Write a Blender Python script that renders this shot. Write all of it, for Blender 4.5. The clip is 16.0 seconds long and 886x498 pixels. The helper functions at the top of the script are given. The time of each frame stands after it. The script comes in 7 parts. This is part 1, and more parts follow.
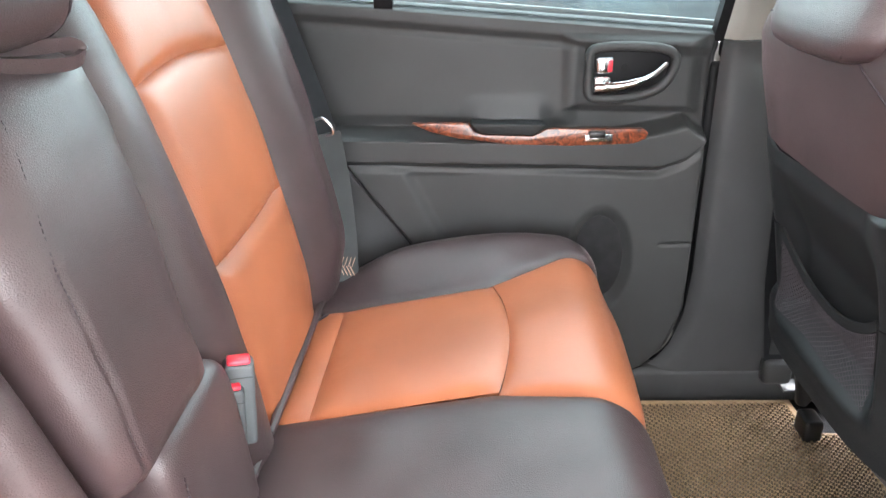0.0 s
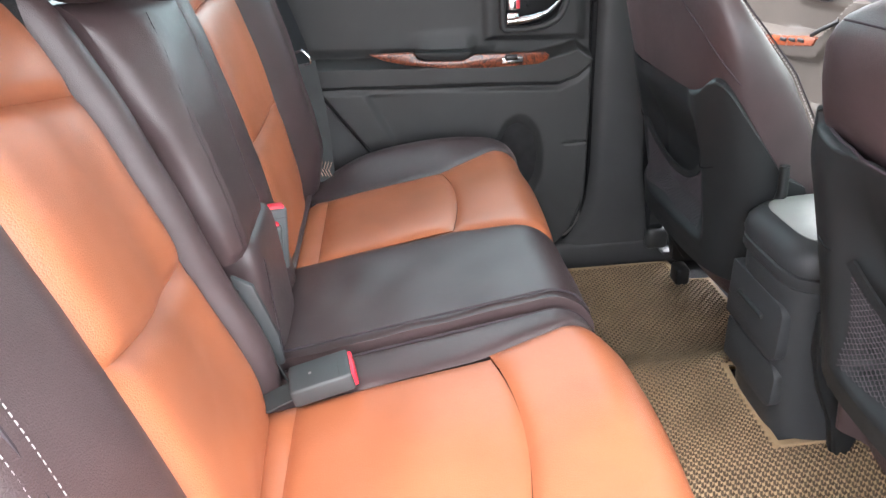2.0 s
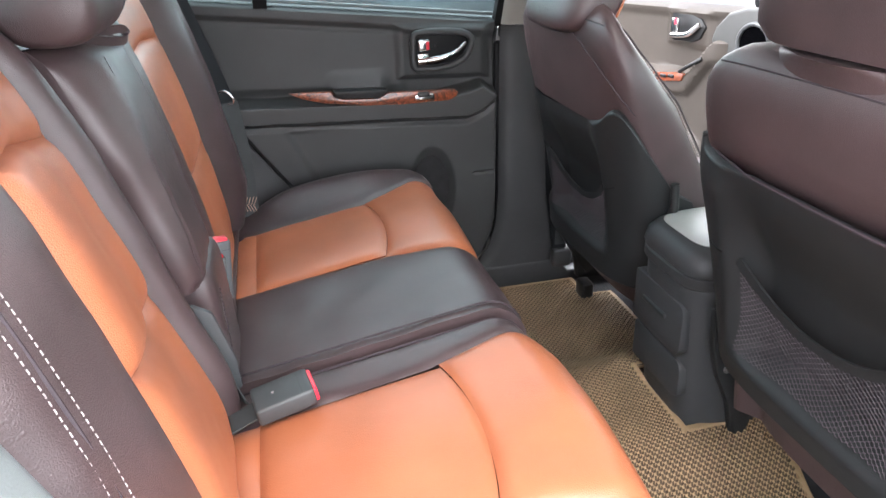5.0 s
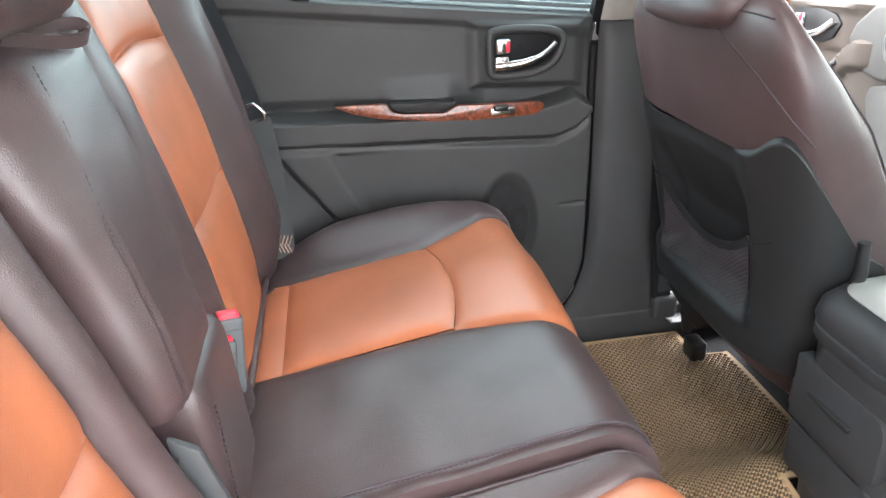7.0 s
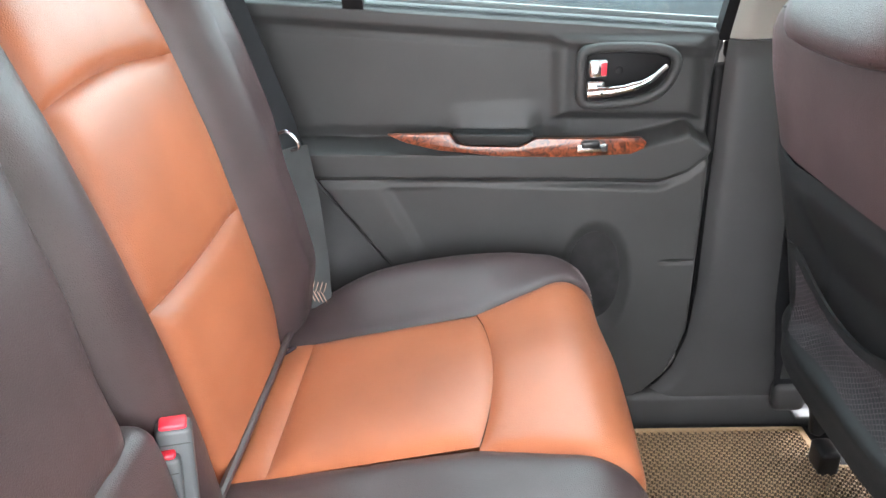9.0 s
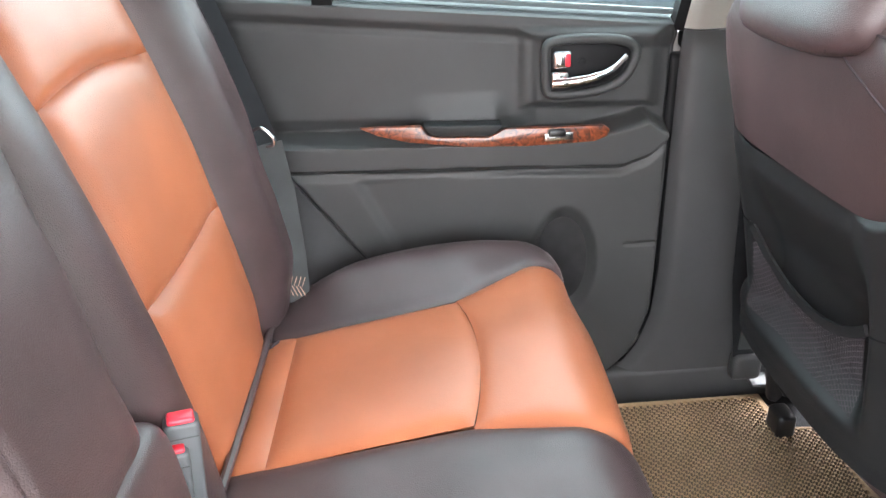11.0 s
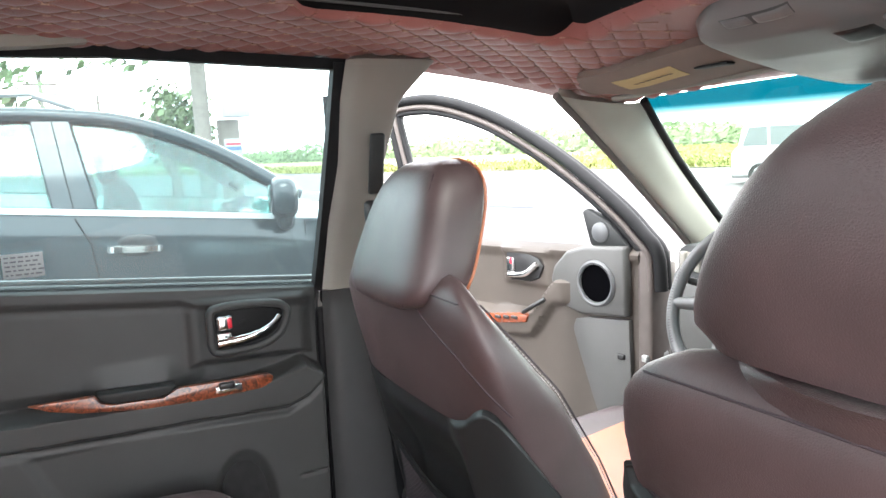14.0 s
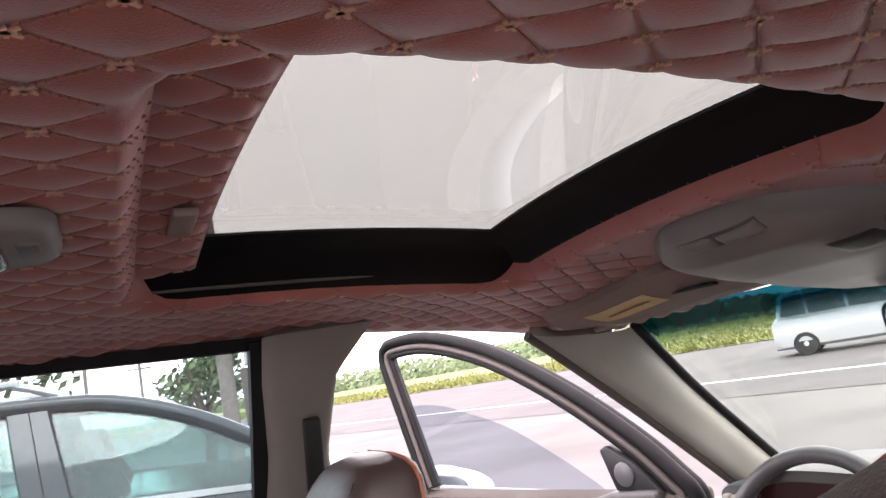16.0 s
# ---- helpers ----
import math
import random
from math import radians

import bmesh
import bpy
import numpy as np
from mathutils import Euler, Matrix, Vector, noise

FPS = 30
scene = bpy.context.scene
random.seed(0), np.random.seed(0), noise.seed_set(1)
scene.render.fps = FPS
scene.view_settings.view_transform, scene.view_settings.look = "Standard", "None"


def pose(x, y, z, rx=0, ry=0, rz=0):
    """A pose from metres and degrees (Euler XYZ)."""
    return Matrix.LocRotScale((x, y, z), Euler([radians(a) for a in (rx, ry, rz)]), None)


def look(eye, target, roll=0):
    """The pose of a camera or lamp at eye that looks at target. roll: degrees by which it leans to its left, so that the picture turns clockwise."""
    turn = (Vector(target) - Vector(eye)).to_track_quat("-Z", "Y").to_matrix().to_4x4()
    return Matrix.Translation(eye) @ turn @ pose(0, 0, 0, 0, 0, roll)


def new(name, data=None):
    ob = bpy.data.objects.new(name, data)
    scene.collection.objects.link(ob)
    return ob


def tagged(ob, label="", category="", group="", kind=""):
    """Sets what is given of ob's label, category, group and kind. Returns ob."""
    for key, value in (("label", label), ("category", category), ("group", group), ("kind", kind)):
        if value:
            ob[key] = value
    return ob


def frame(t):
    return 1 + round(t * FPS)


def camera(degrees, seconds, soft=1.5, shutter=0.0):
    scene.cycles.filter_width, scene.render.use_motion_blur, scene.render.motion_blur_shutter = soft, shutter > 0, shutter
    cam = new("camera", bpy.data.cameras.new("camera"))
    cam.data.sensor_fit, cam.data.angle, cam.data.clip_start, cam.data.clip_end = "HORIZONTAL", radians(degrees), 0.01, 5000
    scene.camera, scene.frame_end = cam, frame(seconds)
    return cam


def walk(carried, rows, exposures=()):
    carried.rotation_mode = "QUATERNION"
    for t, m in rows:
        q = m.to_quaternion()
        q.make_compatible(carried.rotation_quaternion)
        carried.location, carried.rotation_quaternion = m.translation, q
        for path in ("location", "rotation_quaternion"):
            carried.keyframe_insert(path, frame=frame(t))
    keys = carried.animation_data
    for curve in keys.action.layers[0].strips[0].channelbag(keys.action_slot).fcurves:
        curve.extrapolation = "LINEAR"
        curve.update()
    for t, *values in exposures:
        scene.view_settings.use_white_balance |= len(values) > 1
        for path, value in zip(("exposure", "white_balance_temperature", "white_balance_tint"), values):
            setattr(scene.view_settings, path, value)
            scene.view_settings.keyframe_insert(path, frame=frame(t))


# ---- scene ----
cam = camera(64.2, 16.0)
PATH = [
    (0, (0.238, -0.55, 0.95), (0.133, 1.26, 0.107), -2.4),
    (0.5, (0.206, -0.68, 0.955), (0.135, 1.12, 0.086), -2.8),
    (1, (0.2, -0.776, 0.965), (0.151, 1.007, 0.06), -3.2),
    (1.5, (0.197, -0.882, 0.962), (0.203, 0.895, 0.044), -3.3),
    (2, (0.179, -0.969, 0.969), (0.27, 0.802, 0.045), -3.3),
    (2.5, (0.146, -1.037, 0.975), (0.381, 0.727, 0.061), -3.0),
    (3, (0.089, -1.099, 0.979), (0.457, 0.64, 0.063), -2.4),
    (3.2, (0.068, -1.118, 0.987), (0.483, 0.604, 0.059), -2.3),
    (5.3, (0.101, -1.008, 0.993), (0.498, 0.776, 0.18), -1.6),
    (5.5, (0.127, -0.97, 0.984), (0.507, 0.825, 0.189), -1.7),
    (6, (0.162, -0.883, 0.981), (0.505, 0.92, 0.186), -2.1),
    (6.5, (0.154, -0.778, 0.969), (0.466, 1.022, 0.155), -2.5),
    (7, (0.124, -0.684, 0.939), (0.379, 1.112, 0.098), -2.7),
    (7.5, (0.145, -0.625, 0.926), (0.295, 1.175, 0.067), -2.9),
    (8, (0.222, -0.554, 0.926), (0.242, 1.246, 0.053), -2.9),
    (8.5, (0.264, -0.469, 0.933), (0.188, 1.334, 0.07), -2.9),
    (8.7, (0.27, -0.43, 0.941), (0.162, 1.374, 0.084), -3.1),
    (10.8, (0.219, -0.426, 0.95), (0.212, 1.371, 0.072), -3.2),
    (11, (0.217, -0.457, 0.953), (0.264, 1.338, 0.071), -3.2),
    (11.5, (0.181, -0.548, 0.968), (0.394, 1.228, 0.073), -2.7),
    (12, (0.129, -0.637, 0.971), (0.498, 1.108, 0.065), -3.0),
    (12.5, (0.144, -0.689, 0.96), (0.65, 1.027, 0.067), -3.2),
    (13, (0.139, -0.755, 0.971), (0.774, 0.957, 0.154), -2.8),
    (13.5, (0.161, -0.75, 0.974), (0.935, 0.994, 0.376), -2.4),
    (14, (0.227, -0.672, 1.024), (1.138, 1.086, 0.741), -2.9),
    (14.5, (0.273, -0.621, 1.09), (1.262, 1.117, 1.118), -4.9),
    (15, (0.359, -0.6, 1.098), (1.36, 1.119, 1.305), -7.6),
    (15.5, (0.439, -0.564, 1.1), (1.421, 1.157, 1.369), -9.5),
    (16, (0.475, -0.536, 1.1), (1.355, 1.231, 1.418), -10.7),
]
EXPOSURES = [(0.0, 3.2, 6500, 10), (1.0, 2.92, 6500, 10), (2.0, 2.52, 6350, 11), (3.0, 2.35, 6250, 12), (5.5, 2.36, 6400, 11), (7.0, 2.95, 6500, 10), (8.5, 3.2, 6500, 10), (11.0, 3.25, 6500, 11), (12.5, 3.12, 6350, 12), (13.2, 3.02, 6400, 10), (13.6, 2.9, 6450, 9), (14.0, 2.5, 6500, 9), (14.5, 1.85, 6500, 9), (15.2, 1.5, 6900, 22), (16.0, 1.38, 6900, 26)]
walk(cam, [(t, look(eye, target, roll)) for t, eye, target, roll in PATH], EXPOSURES)

# ---- light ----
world = bpy.data.worlds.new("world")
scene.world = world
world.use_nodes = True
wn, wl = world.node_tree.nodes, world.node_tree.links
sky = wn.new("ShaderNodeTexSky")
sky.sky_type, sky.sun_disc = 'NISHITA', False
sky.sun_elevation, sky.sun_rotation = radians(58), radians(200)
haze = wn.new("ShaderNodeMix")
haze.data_type = 'RGBA'
haze.inputs["Factor"].default_value = 0.85
haze.inputs["B"].default_value = (16.6, 16.7, 17.0, 1)
wl.new(sky.outputs[0], haze.inputs["A"])
wl.new(haze.outputs["Result"], wn["Background"].inputs["Color"])
wn["Background"].inputs["Strength"].default_value = 0.15

SUN = bpy.data.lights.new("sun", 'SUN')
SUN.energy, SUN.angle, SUN.color = 0.5, radians(20), (1.0, 0.96, 0.9)
sun_ob = new("sun", SUN)
sun_ob.matrix_world = look((0, -6, 9), (0.6, 0.3, 0))


# ---- materials ----
def mat(name, color, rough=0.5, metal=0.0, var=0.12, vscale=18.0, bump=0.0, bscale=300.0, kind="noise", spec=0.5, color2=None, coat=0.0, sheen=0.0):
    """A plain surface with broad and fine variation of colour and gloss, and a fine relief."""
    m = bpy.data.materials.new(name)
    m.use_nodes = True
    n, l = m.node_tree.nodes, m.node_tree.links
    b = n["Principled BSDF"]
    b.inputs["Metallic"].default_value = metal
    b.inputs["Specular IOR Level"].default_value = spec
    b.inputs["Coat Weight"].default_value = coat
    b.inputs["Sheen Weight"].default_value = sheen
    co = n.new("ShaderNodeTexCoord")
    big = n.new("ShaderNodeTexNoise")
    big.inputs["Scale"].default_value, big.inputs["Detail"].default_value = vscale, 6
    l.new(co.outputs["Object"], big.inputs["Vector"])
    mix = n.new("ShaderNodeMix")
    mix.data_type = 'RGBA'
    c2 = color2 or tuple(min(1, c * (1 - var * 2)) for c in color)
    c1 = color if color2 else tuple(min(1, c * (1 + var)) for c in color)
    mix.inputs["A"].default_value, mix.inputs["B"].default_value = (*c1, 1), (*c2, 1)
    ramp = n.new("ShaderNodeMapRange")
    ramp.inputs["From Min"].default_value, ramp.inputs["From Max"].default_value = 0.3, 0.72
    l.new(big.outputs["Fac"], ramp.inputs["Value"])
    l.new(ramp.outputs["Result"], mix.inputs["Factor"])
    l.new(mix.outputs["Result"], b.inputs["Base Color"])
    rr = n.new("ShaderNodeMapRange")
    rr.inputs["To Min"].default_value, rr.inputs["To Max"].default_value = max(0, rough - 0.06), min(1, rough + 0.08)
    l.new(big.outputs["Fac"], rr.inputs["Value"])
    l.new(rr.outputs["Result"], b.inputs["Roughness"])
    if bump > 0:
        if kind == "leather":
            tex = n.new("ShaderNodeTexVoronoi")
            tex.feature = 'DISTANCE_TO_EDGE'
            out = tex.outputs["Distance"]
        else:
            tex = n.new("ShaderNodeTexNoise")
            tex.inputs["Detail"].default_value = 3
            out = tex.outputs["Fac"]
        tex.inputs["Scale"].default_value = bscale
        l.new(co.outputs["Object"], tex.inputs["Vector"])
        add = n.new("ShaderNodeMath")
        add.operation = 'MULTIPLY_ADD'
        add.inputs[1].default_value = 1.0
        l.new(out, add.inputs[0])
        l.new(big.outputs["Fac"], add.inputs[2])
        bp = n.new("ShaderNodeBump")
        bp.inputs["Strength"].default_value, bp.inputs["Distance"].default_value = bump, 0.002
        l.new(add.outputs[0], bp.inputs["Height"])
        l.new(bp.outputs["Normal"], b.inputs["Normal"])
    return m


def glass_mat(name, tint, rough=0.0, mixw=0.08, veil=0.0):
    """A thin pane: clear with a tint, a mirror's share of gloss, and a milky veil if asked."""
    m = bpy.data.materials.new(name)
    m.use_nodes = True
    n, l = m.node_tree.nodes, m.node_tree.links
    n.remove(n["Principled BSDF"])
    tr, gl, mx = n.new("ShaderNodeBsdfTransparent"), n.new("ShaderNodeBsdfGlossy"), n.new("ShaderNodeMixShader")
    fr = n.new("ShaderNodeLayerWeight")
    fr.inputs["Blend"].default_value = 0.5
    pw = n.new("ShaderNodeMath")
    pw.operation = 'POWER'
    pw.inputs[1].default_value = 4.0
    l.new(fr.outputs["Facing"], pw.inputs[0])
    tr.inputs["Color"].default_value = (*tint, 1)
    gl.inputs["Roughness"].default_value = rough
    sc = n.new("ShaderNodeMath")
    sc.operation = 'MULTIPLY_ADD'
    sc.inputs[1].default_value, sc.inputs[2].default_value = 0.6, mixw
    l.new(pw.outputs[0], sc.inputs[0])
    l.new(sc.outputs[0], mx.inputs[0])
    l.new(tr.outputs[0], mx.inputs[1])
    l.new(gl.outputs[0], mx.inputs[2])
    # milky haze mixed into the pane; it brightens what stands behind
    if veil > 0:
        df, m2 = n.new("ShaderNodeBsdfTranslucent"), n.new("ShaderNodeMixShader")
        df.inputs["Color"].default_value = (0.75, 0.82, 0.84, 1)
        m2.inputs[0].default_value = veil
        l.new(mx.outputs[0], m2.inputs[1])
        l.new(df.outputs[0], m2.inputs[2])
        mx = m2
    l.new(mx.outputs[0], n["Material Output"].inputs[0])
    return m


M_DARK = mat("dark_leather", (0.056, 0.037, 0.038), 0.37, spec=0.55, var=0.14, vscale=9, bump=0.26, bscale=430, kind="leather")
M_ORANGE = mat("orange_leather", (0.362, 0.119, 0.055), 0.36, spec=0.55, var=0.08, vscale=7, bump=0.24, bscale=400, kind="leather")
M_DOOR = mat("door_plastic", (0.0360, 0.0373, 0.0375), 0.46, spec=0.36, var=0.08, vscale=6, bump=0.25, bscale=700)
M_GREY = mat("grey_plastic", (0.042, 0.043, 0.044), 0.5, spec=0.36, var=0.08, vscale=7, bump=0.22, bscale=800)
M_CONSOLE = mat("console_plastic", (0.030, 0.0312, 0.033), 0.48, spec=0.36, var=0.08, vscale=7, bump=0.22, bscale=800)
M_SHELL = mat("seat_shell_plastic", (0.0150, 0.0162, 0.0170), 0.48, spec=0.33, var=0.08, vscale=7, bump=0.2, bscale=800)
M_LIGHT = mat("light_trim", (0.30, 0.285, 0.25), 0.55, var=0.06, vscale=6, bump=0.2, bscale=600)
M_TAUPE = mat("taupe_trim", (0.22, 0.185, 0.155), 0.55, var=0.07, vscale=6, bump=0.2, bscale=600)
M_PILLAR = mat("pillar_trim", (0.20, 0.185, 0.165), 0.6, var=0.06, vscale=6, bump=0.2, bscale=600)
M_BLACK = mat("black_plastic", (0.012, 0.012, 0.013), 0.35, var=0.1, bump=0.1, bscale=400)
M_RUBBER = mat("black_rubber", (0.007, 0.007, 0.008), 0.6, spec=0.2, var=0.1, bump=0.1, bscale=300)
M_CHROME = mat("chrome", (0.72, 0.72, 0.72), 0.12, metal=1.0, var=0.03)
M_STEEL = mat("painted_steel", (0.42, 0.42, 0.42), 0.4, metal=0.4, var=0.1)
M_MATT = mat("matt_black", (0.003, 0.0032, 0.0038), 0.55, spec=0.10, var=0.1)
M_RED = mat("red_plastic", (0.75, 0.025, 0.05), 0.3, var=0.05)
M_WEB = mat("belt_webbing", (0.011, 0.012, 0.014), 0.7, spec=0.2, var=0.08, bump=0.4, bscale=900)
M_WEBL = mat("grey_webbing", (0.042, 0.046, 0.047), 0.7, spec=0.25, var=0.08, bump=0.4, bscale=900)
M_QUILT = mat("quilted_leather", (0.30, 0.095, 0.078), 0.38, spec=0.7, sheen=0.25, var=0.08, vscale=8, bump=0.2, bscale=480, kind="leather")
M_SEAM = mat("seam_thread", (0.40, 0.20, 0.15), 0.7, var=0.1)
M_THREAD = mat("pale_thread", (0.62, 0.40, 0.30), 0.7, var=0.1)
M_WHITE = mat("white_thread", (0.34, 0.30, 0.30), 0.7, var=0.05)
M_DTHREAD = mat("dark_thread", (0.03, 0.02, 0.025), 0.7, var=0.05)
M_CARPET = mat("dark_carpet", (0.013, 0.013, 0.0145), 0.95, var=0.2, vscale=40, bump=0.8, bscale=500)
M_PAINT = mat("silver_paint", (0.36, 0.34, 0.32), 0.35, metal=0.2, var=0.04, coat=0.5)
M_TRIMG = mat("grey_green_trim", (0.125, 0.138, 0.137), 0.5, var=0.06, vscale=6, bump=0.2, bscale=600)
M_BODYW = mat("white_paint", (0.30, 0.30, 0.315), 0.25, var=0.02, coat=0.6)
M_VISOR = mat("visor_cloth", (0.215, 0.165, 0.140), 0.75, var=0.06, vscale=8, bump=0.2, bscale=700)
M_FRAME = mat("frame_trim", (0.10, 0.084, 0.078), 0.5, spec=0.25, var=0.06)
M_GREYD = mat("mid_grey_plastic", (0.070, 0.069, 0.067), 0.5, var=0.06, vscale=6, bump=0.2, bscale=700)
M_GREYR = mat("ring_plastic", (0.085, 0.088, 0.092), 0.38, var=0.06)
M_CREAM = mat("cream_label", (0.55, 0.42, 0.20), 0.6, var=0.05)
M_GLASS = glass_mat("clear_glass", (0.66, 0.75, 0.76), mixw=0.025, veil=0.014)
M_DOORGLASS = glass_mat("tinted_glass", (0.56, 0.61, 0.69), mixw=0.04, veil=0.02)
M_ROOFGLASS = glass_mat("sunroof_glass", (0.375, 0.385, 0.37), mixw=0.035)


def wood_mat():
    m = mat("burl_wood", (0.24, 0.055, 0.018), 0.34, var=0.1, coat=0.25)
    n, l = m.node_tree.nodes, m.node_tree.links
    b = n["Principled BSDF"]
    co = n.new("ShaderNodeTexCoord")
    t = n.new("ShaderNodeTexNoise")
    t.inputs["Scale"].default_value, t.inputs["Detail"].default_value, t.inputs["Distortion"].default_value = 55, 8, 2.5
    r = n.new("ShaderNodeValToRGB")
    r.color_ramp.elements[0].position, r.color_ramp.elements[1].position = 0.36, 0.66
    r.color_ramp.elements[0].color, r.color_ramp.elements[1].color = (0.026, 0.006, 0.004, 1), (0.30, 0.075, 0.028, 1)
    l.new(co.outputs["Object"], t.inputs["Vector"])
    l.new(t.outputs["Fac"], r.inputs["Fac"])
    l.new(r.outputs["Color"], b.inputs["Base Color"])
    return m


M_WOOD = wood_mat()


# ---- mesh helpers ----
def thing(name, base, label, category, group="", kind=""):
    e = new(name)
    e.empty_display_size = 0.05
    e.location = base
    return tagged(e, label, category, group, kind)


def put(ob, mat_, parent, label="", smooth=True):
    me = ob.data
    if mat_ is not None:
        me.materials.append(mat_)
    if smooth:
        me.polygons.foreach_set("use_smooth", [True] * len(me.polygons))
        me.set_sharp_from_angle(angle=radians(42))
    if parent is not None:
        ob.parent = parent
        if parent.type == 'EMPTY':
            ob.matrix_parent_inverse = Matrix.Translation(-parent.location)
    if label:
        ob["label"] = label
    return ob


def part(name, bm, material, parent, label="", smooth=True):
    me = bpy.data.meshes.new(name)
    bmesh.ops.recalc_face_normals(bm, faces=bm.faces)
    bm.to_mesh(me)
    bm.free()
    return put(new(name, me), material, parent, label, smooth)


def raw(name, verts, faces, material, parent, label="", smooth=True):
    me = bpy.data.meshes.new(name)
    me.from_pydata(verts, [], faces)
    me.update()
    return put(new(name, me), material, parent, label, smooth)


def grid_faces(nu, nv, off=0, flip=False):
    f = []
    for i in range(nu):
        for j in range(nv):
            a, b = off + i * (nv + 1) + j, off + (i + 1) * (nv + 1) + j
            f.append((a, b, b + 1, a + 1) if not flip else (a, a + 1, b + 1, b))
    return f


def sheet(name, fn, nu, nv, thick, material, parent, label="", side=1.0):
    """A closed sheet over fn(u, v); its back lies thick behind, against the normal du x dv times side."""
    P = np.array([[fn(i / nu, j / nv) for j in range(nv + 1)] for i in range(nu + 1)], float)
    du, dv = np.gradient(P, axis=0), np.gradient(P, axis=1)
    N = np.cross(du, dv)
    N /= np.maximum(np.linalg.norm(N, axis=2, keepdims=True), 1e-9)
    N *= side
    B = P - N * thick
    V = np.concatenate([P.reshape(-1, 3), B.reshape(-1, 3)])
    n = (nu + 1) * (nv + 1)
    fl = side < 0
    F = grid_faces(nu, nv, 0, fl) + grid_faces(nu, nv, n, not fl)
    idx = lambda i, j: i * (nv + 1) + j
    ring = [idx(i, 0) for i in range(nu)] + [idx(nu, j) for j in range(nv)] + [idx(i, nv) for i in range(nu, 0, -1)] + [idx(0, j) for j in range(nv, 0, -1)]
    for k in range(len(ring)):
        a, b = ring[k], ring[(k + 1) % len(ring)]
        F.append((b, a, a + n, b + n) if not fl else (a, b, b + n, a + n))
    return raw(name, V.tolist(), F, material, parent, label)


def loft(name, rings, material, parent, label="", cap=True):
    """A closed skin over rings of equally many points."""
    k = len(rings[0])
    V = [tuple(p) for r in rings for p in r]
    F = []
    for i in range(len(rings) - 1):
        for j in range(k):
            a, b = i * k + j, i * k + (j + 1) % k
            F.append((a, b, b + k, a + k))
    if cap:
        F.append(tuple(range(k - 1, -1, -1)))
        o = (len(rings) - 1) * k
        F.append(tuple(range(o, o + k)))
    me = bpy.data.meshes.new(name)
    me.from_pydata(V, [], F)
    bm = bmesh.new()
    bm.from_mesh(me)
    bpy.data.meshes.remove(me)
    return part(name, bm, material, parent, label)


def tube(name, pts, r, material, parent, label="", seg=10, closed=False, shape=None, up=None):
    """A round bar along pts, or one of the given section (pairs along the side and the up direction)."""
    pts = [Vector(p) for p in pts]
    n = len(pts)
    rings = []
    upv = Vector(up) if up else Vector((0.13, 0.31, 0.94)).normalized()
    for i in range(n):
        a, b = (pts[i - 1], pts[(i + 1) % n]) if closed else (pts[max(0, i - 1)], pts[min(n - 1, i + 1)])
        t = (b - a).normalized()
        s = t.cross(upv)
        s = s.normalized() if s.length > 1e-4 else t.orthogonal().normalized()
        w = s.cross(t).normalized()
        if not up:
            upv = w
        rr = r[i] if isinstance(r, (list, tuple)) else r
        sec = shape or [(rr * math.cos(2 * math.pi * k / seg), rr * math.sin(2 * math.pi * k / seg)) for k in range(seg)]
        rings.append([pts[i] + s * x + w * y for x, y in sec])
    if closed:
        rings.append(rings[0])
    return loft(name, rings, material, parent, label, cap=not closed)


def prism(name, outline, y0, y1, material, parent, label="", bevel=0.002, seg=2, m=None, axis="y"):
    """A flat piece: an outline in x and z, from y0 to y1 (axis "z": in x and y, from z0 to z1), with rounded edges."""
    bm = bmesh.new()
    if axis == "y":
        vs = [bm.verts.new((x, y0, z)) for x, z in outline]
    elif axis == "z":
        vs = [bm.verts.new((x, z, y0)) for x, z in outline]
    else:
        vs = [bm.verts.new((y0, x, z)) for x, z in outline]
    f = bm.faces.new(vs)
    d = {"y": (0, y1 - y0, 0), "z": (0, 0, y1 - y0), "x": (y1 - y0, 0, 0)}[axis]
    g = bmesh.ops.extrude_face_region(bm, geom=[f])
    bmesh.ops.translate(bm, verts=[v for v in g["geom"] if isinstance(v, bmesh.types.BMVert)], vec=d)
    bmesh.ops.recalc_face_normals(bm, faces=bm.faces)
    if bevel > 0:
        es = [e for e in bm.edges if len(e.link_faces) == 2 and e.calc_face_angle(0) > 0.6]
        bmesh.ops.bevel(bm, geom=es, offset=bevel, segments=seg, affect='EDGES', profile=0.5)
    if m is not None:
        bm.transform(m)
    return part(name, bm, material, parent, label)


def rbox(name, size, at, material, parent, label="", bevel=0.004, seg=3, m=None, taper=None):
    """A box with rounded edges; taper shrinks its top in x and y."""
    bm = bmesh.new()
    bmesh.ops.create_cube(bm, size=1)
    for v in bm.verts:
        v.co = Vector((v.co.x * size[0], v.co.y * size[1], v.co.z * size[2]))
        if taper and v.co.z > 0:
            v.co.x *= taper[0]
            v.co.y *= taper[1]
    bmesh.ops.bevel(bm, geom=bm.edges[:], offset=min(bevel, min(size) * 0.45), segments=seg, affect='EDGES', profile=0.5)
    if m is not None:
        bm.transform(m)
    bmesh.ops.translate(bm, verts=bm.verts, vec=at)
    return part(name, bm, material, parent, label)


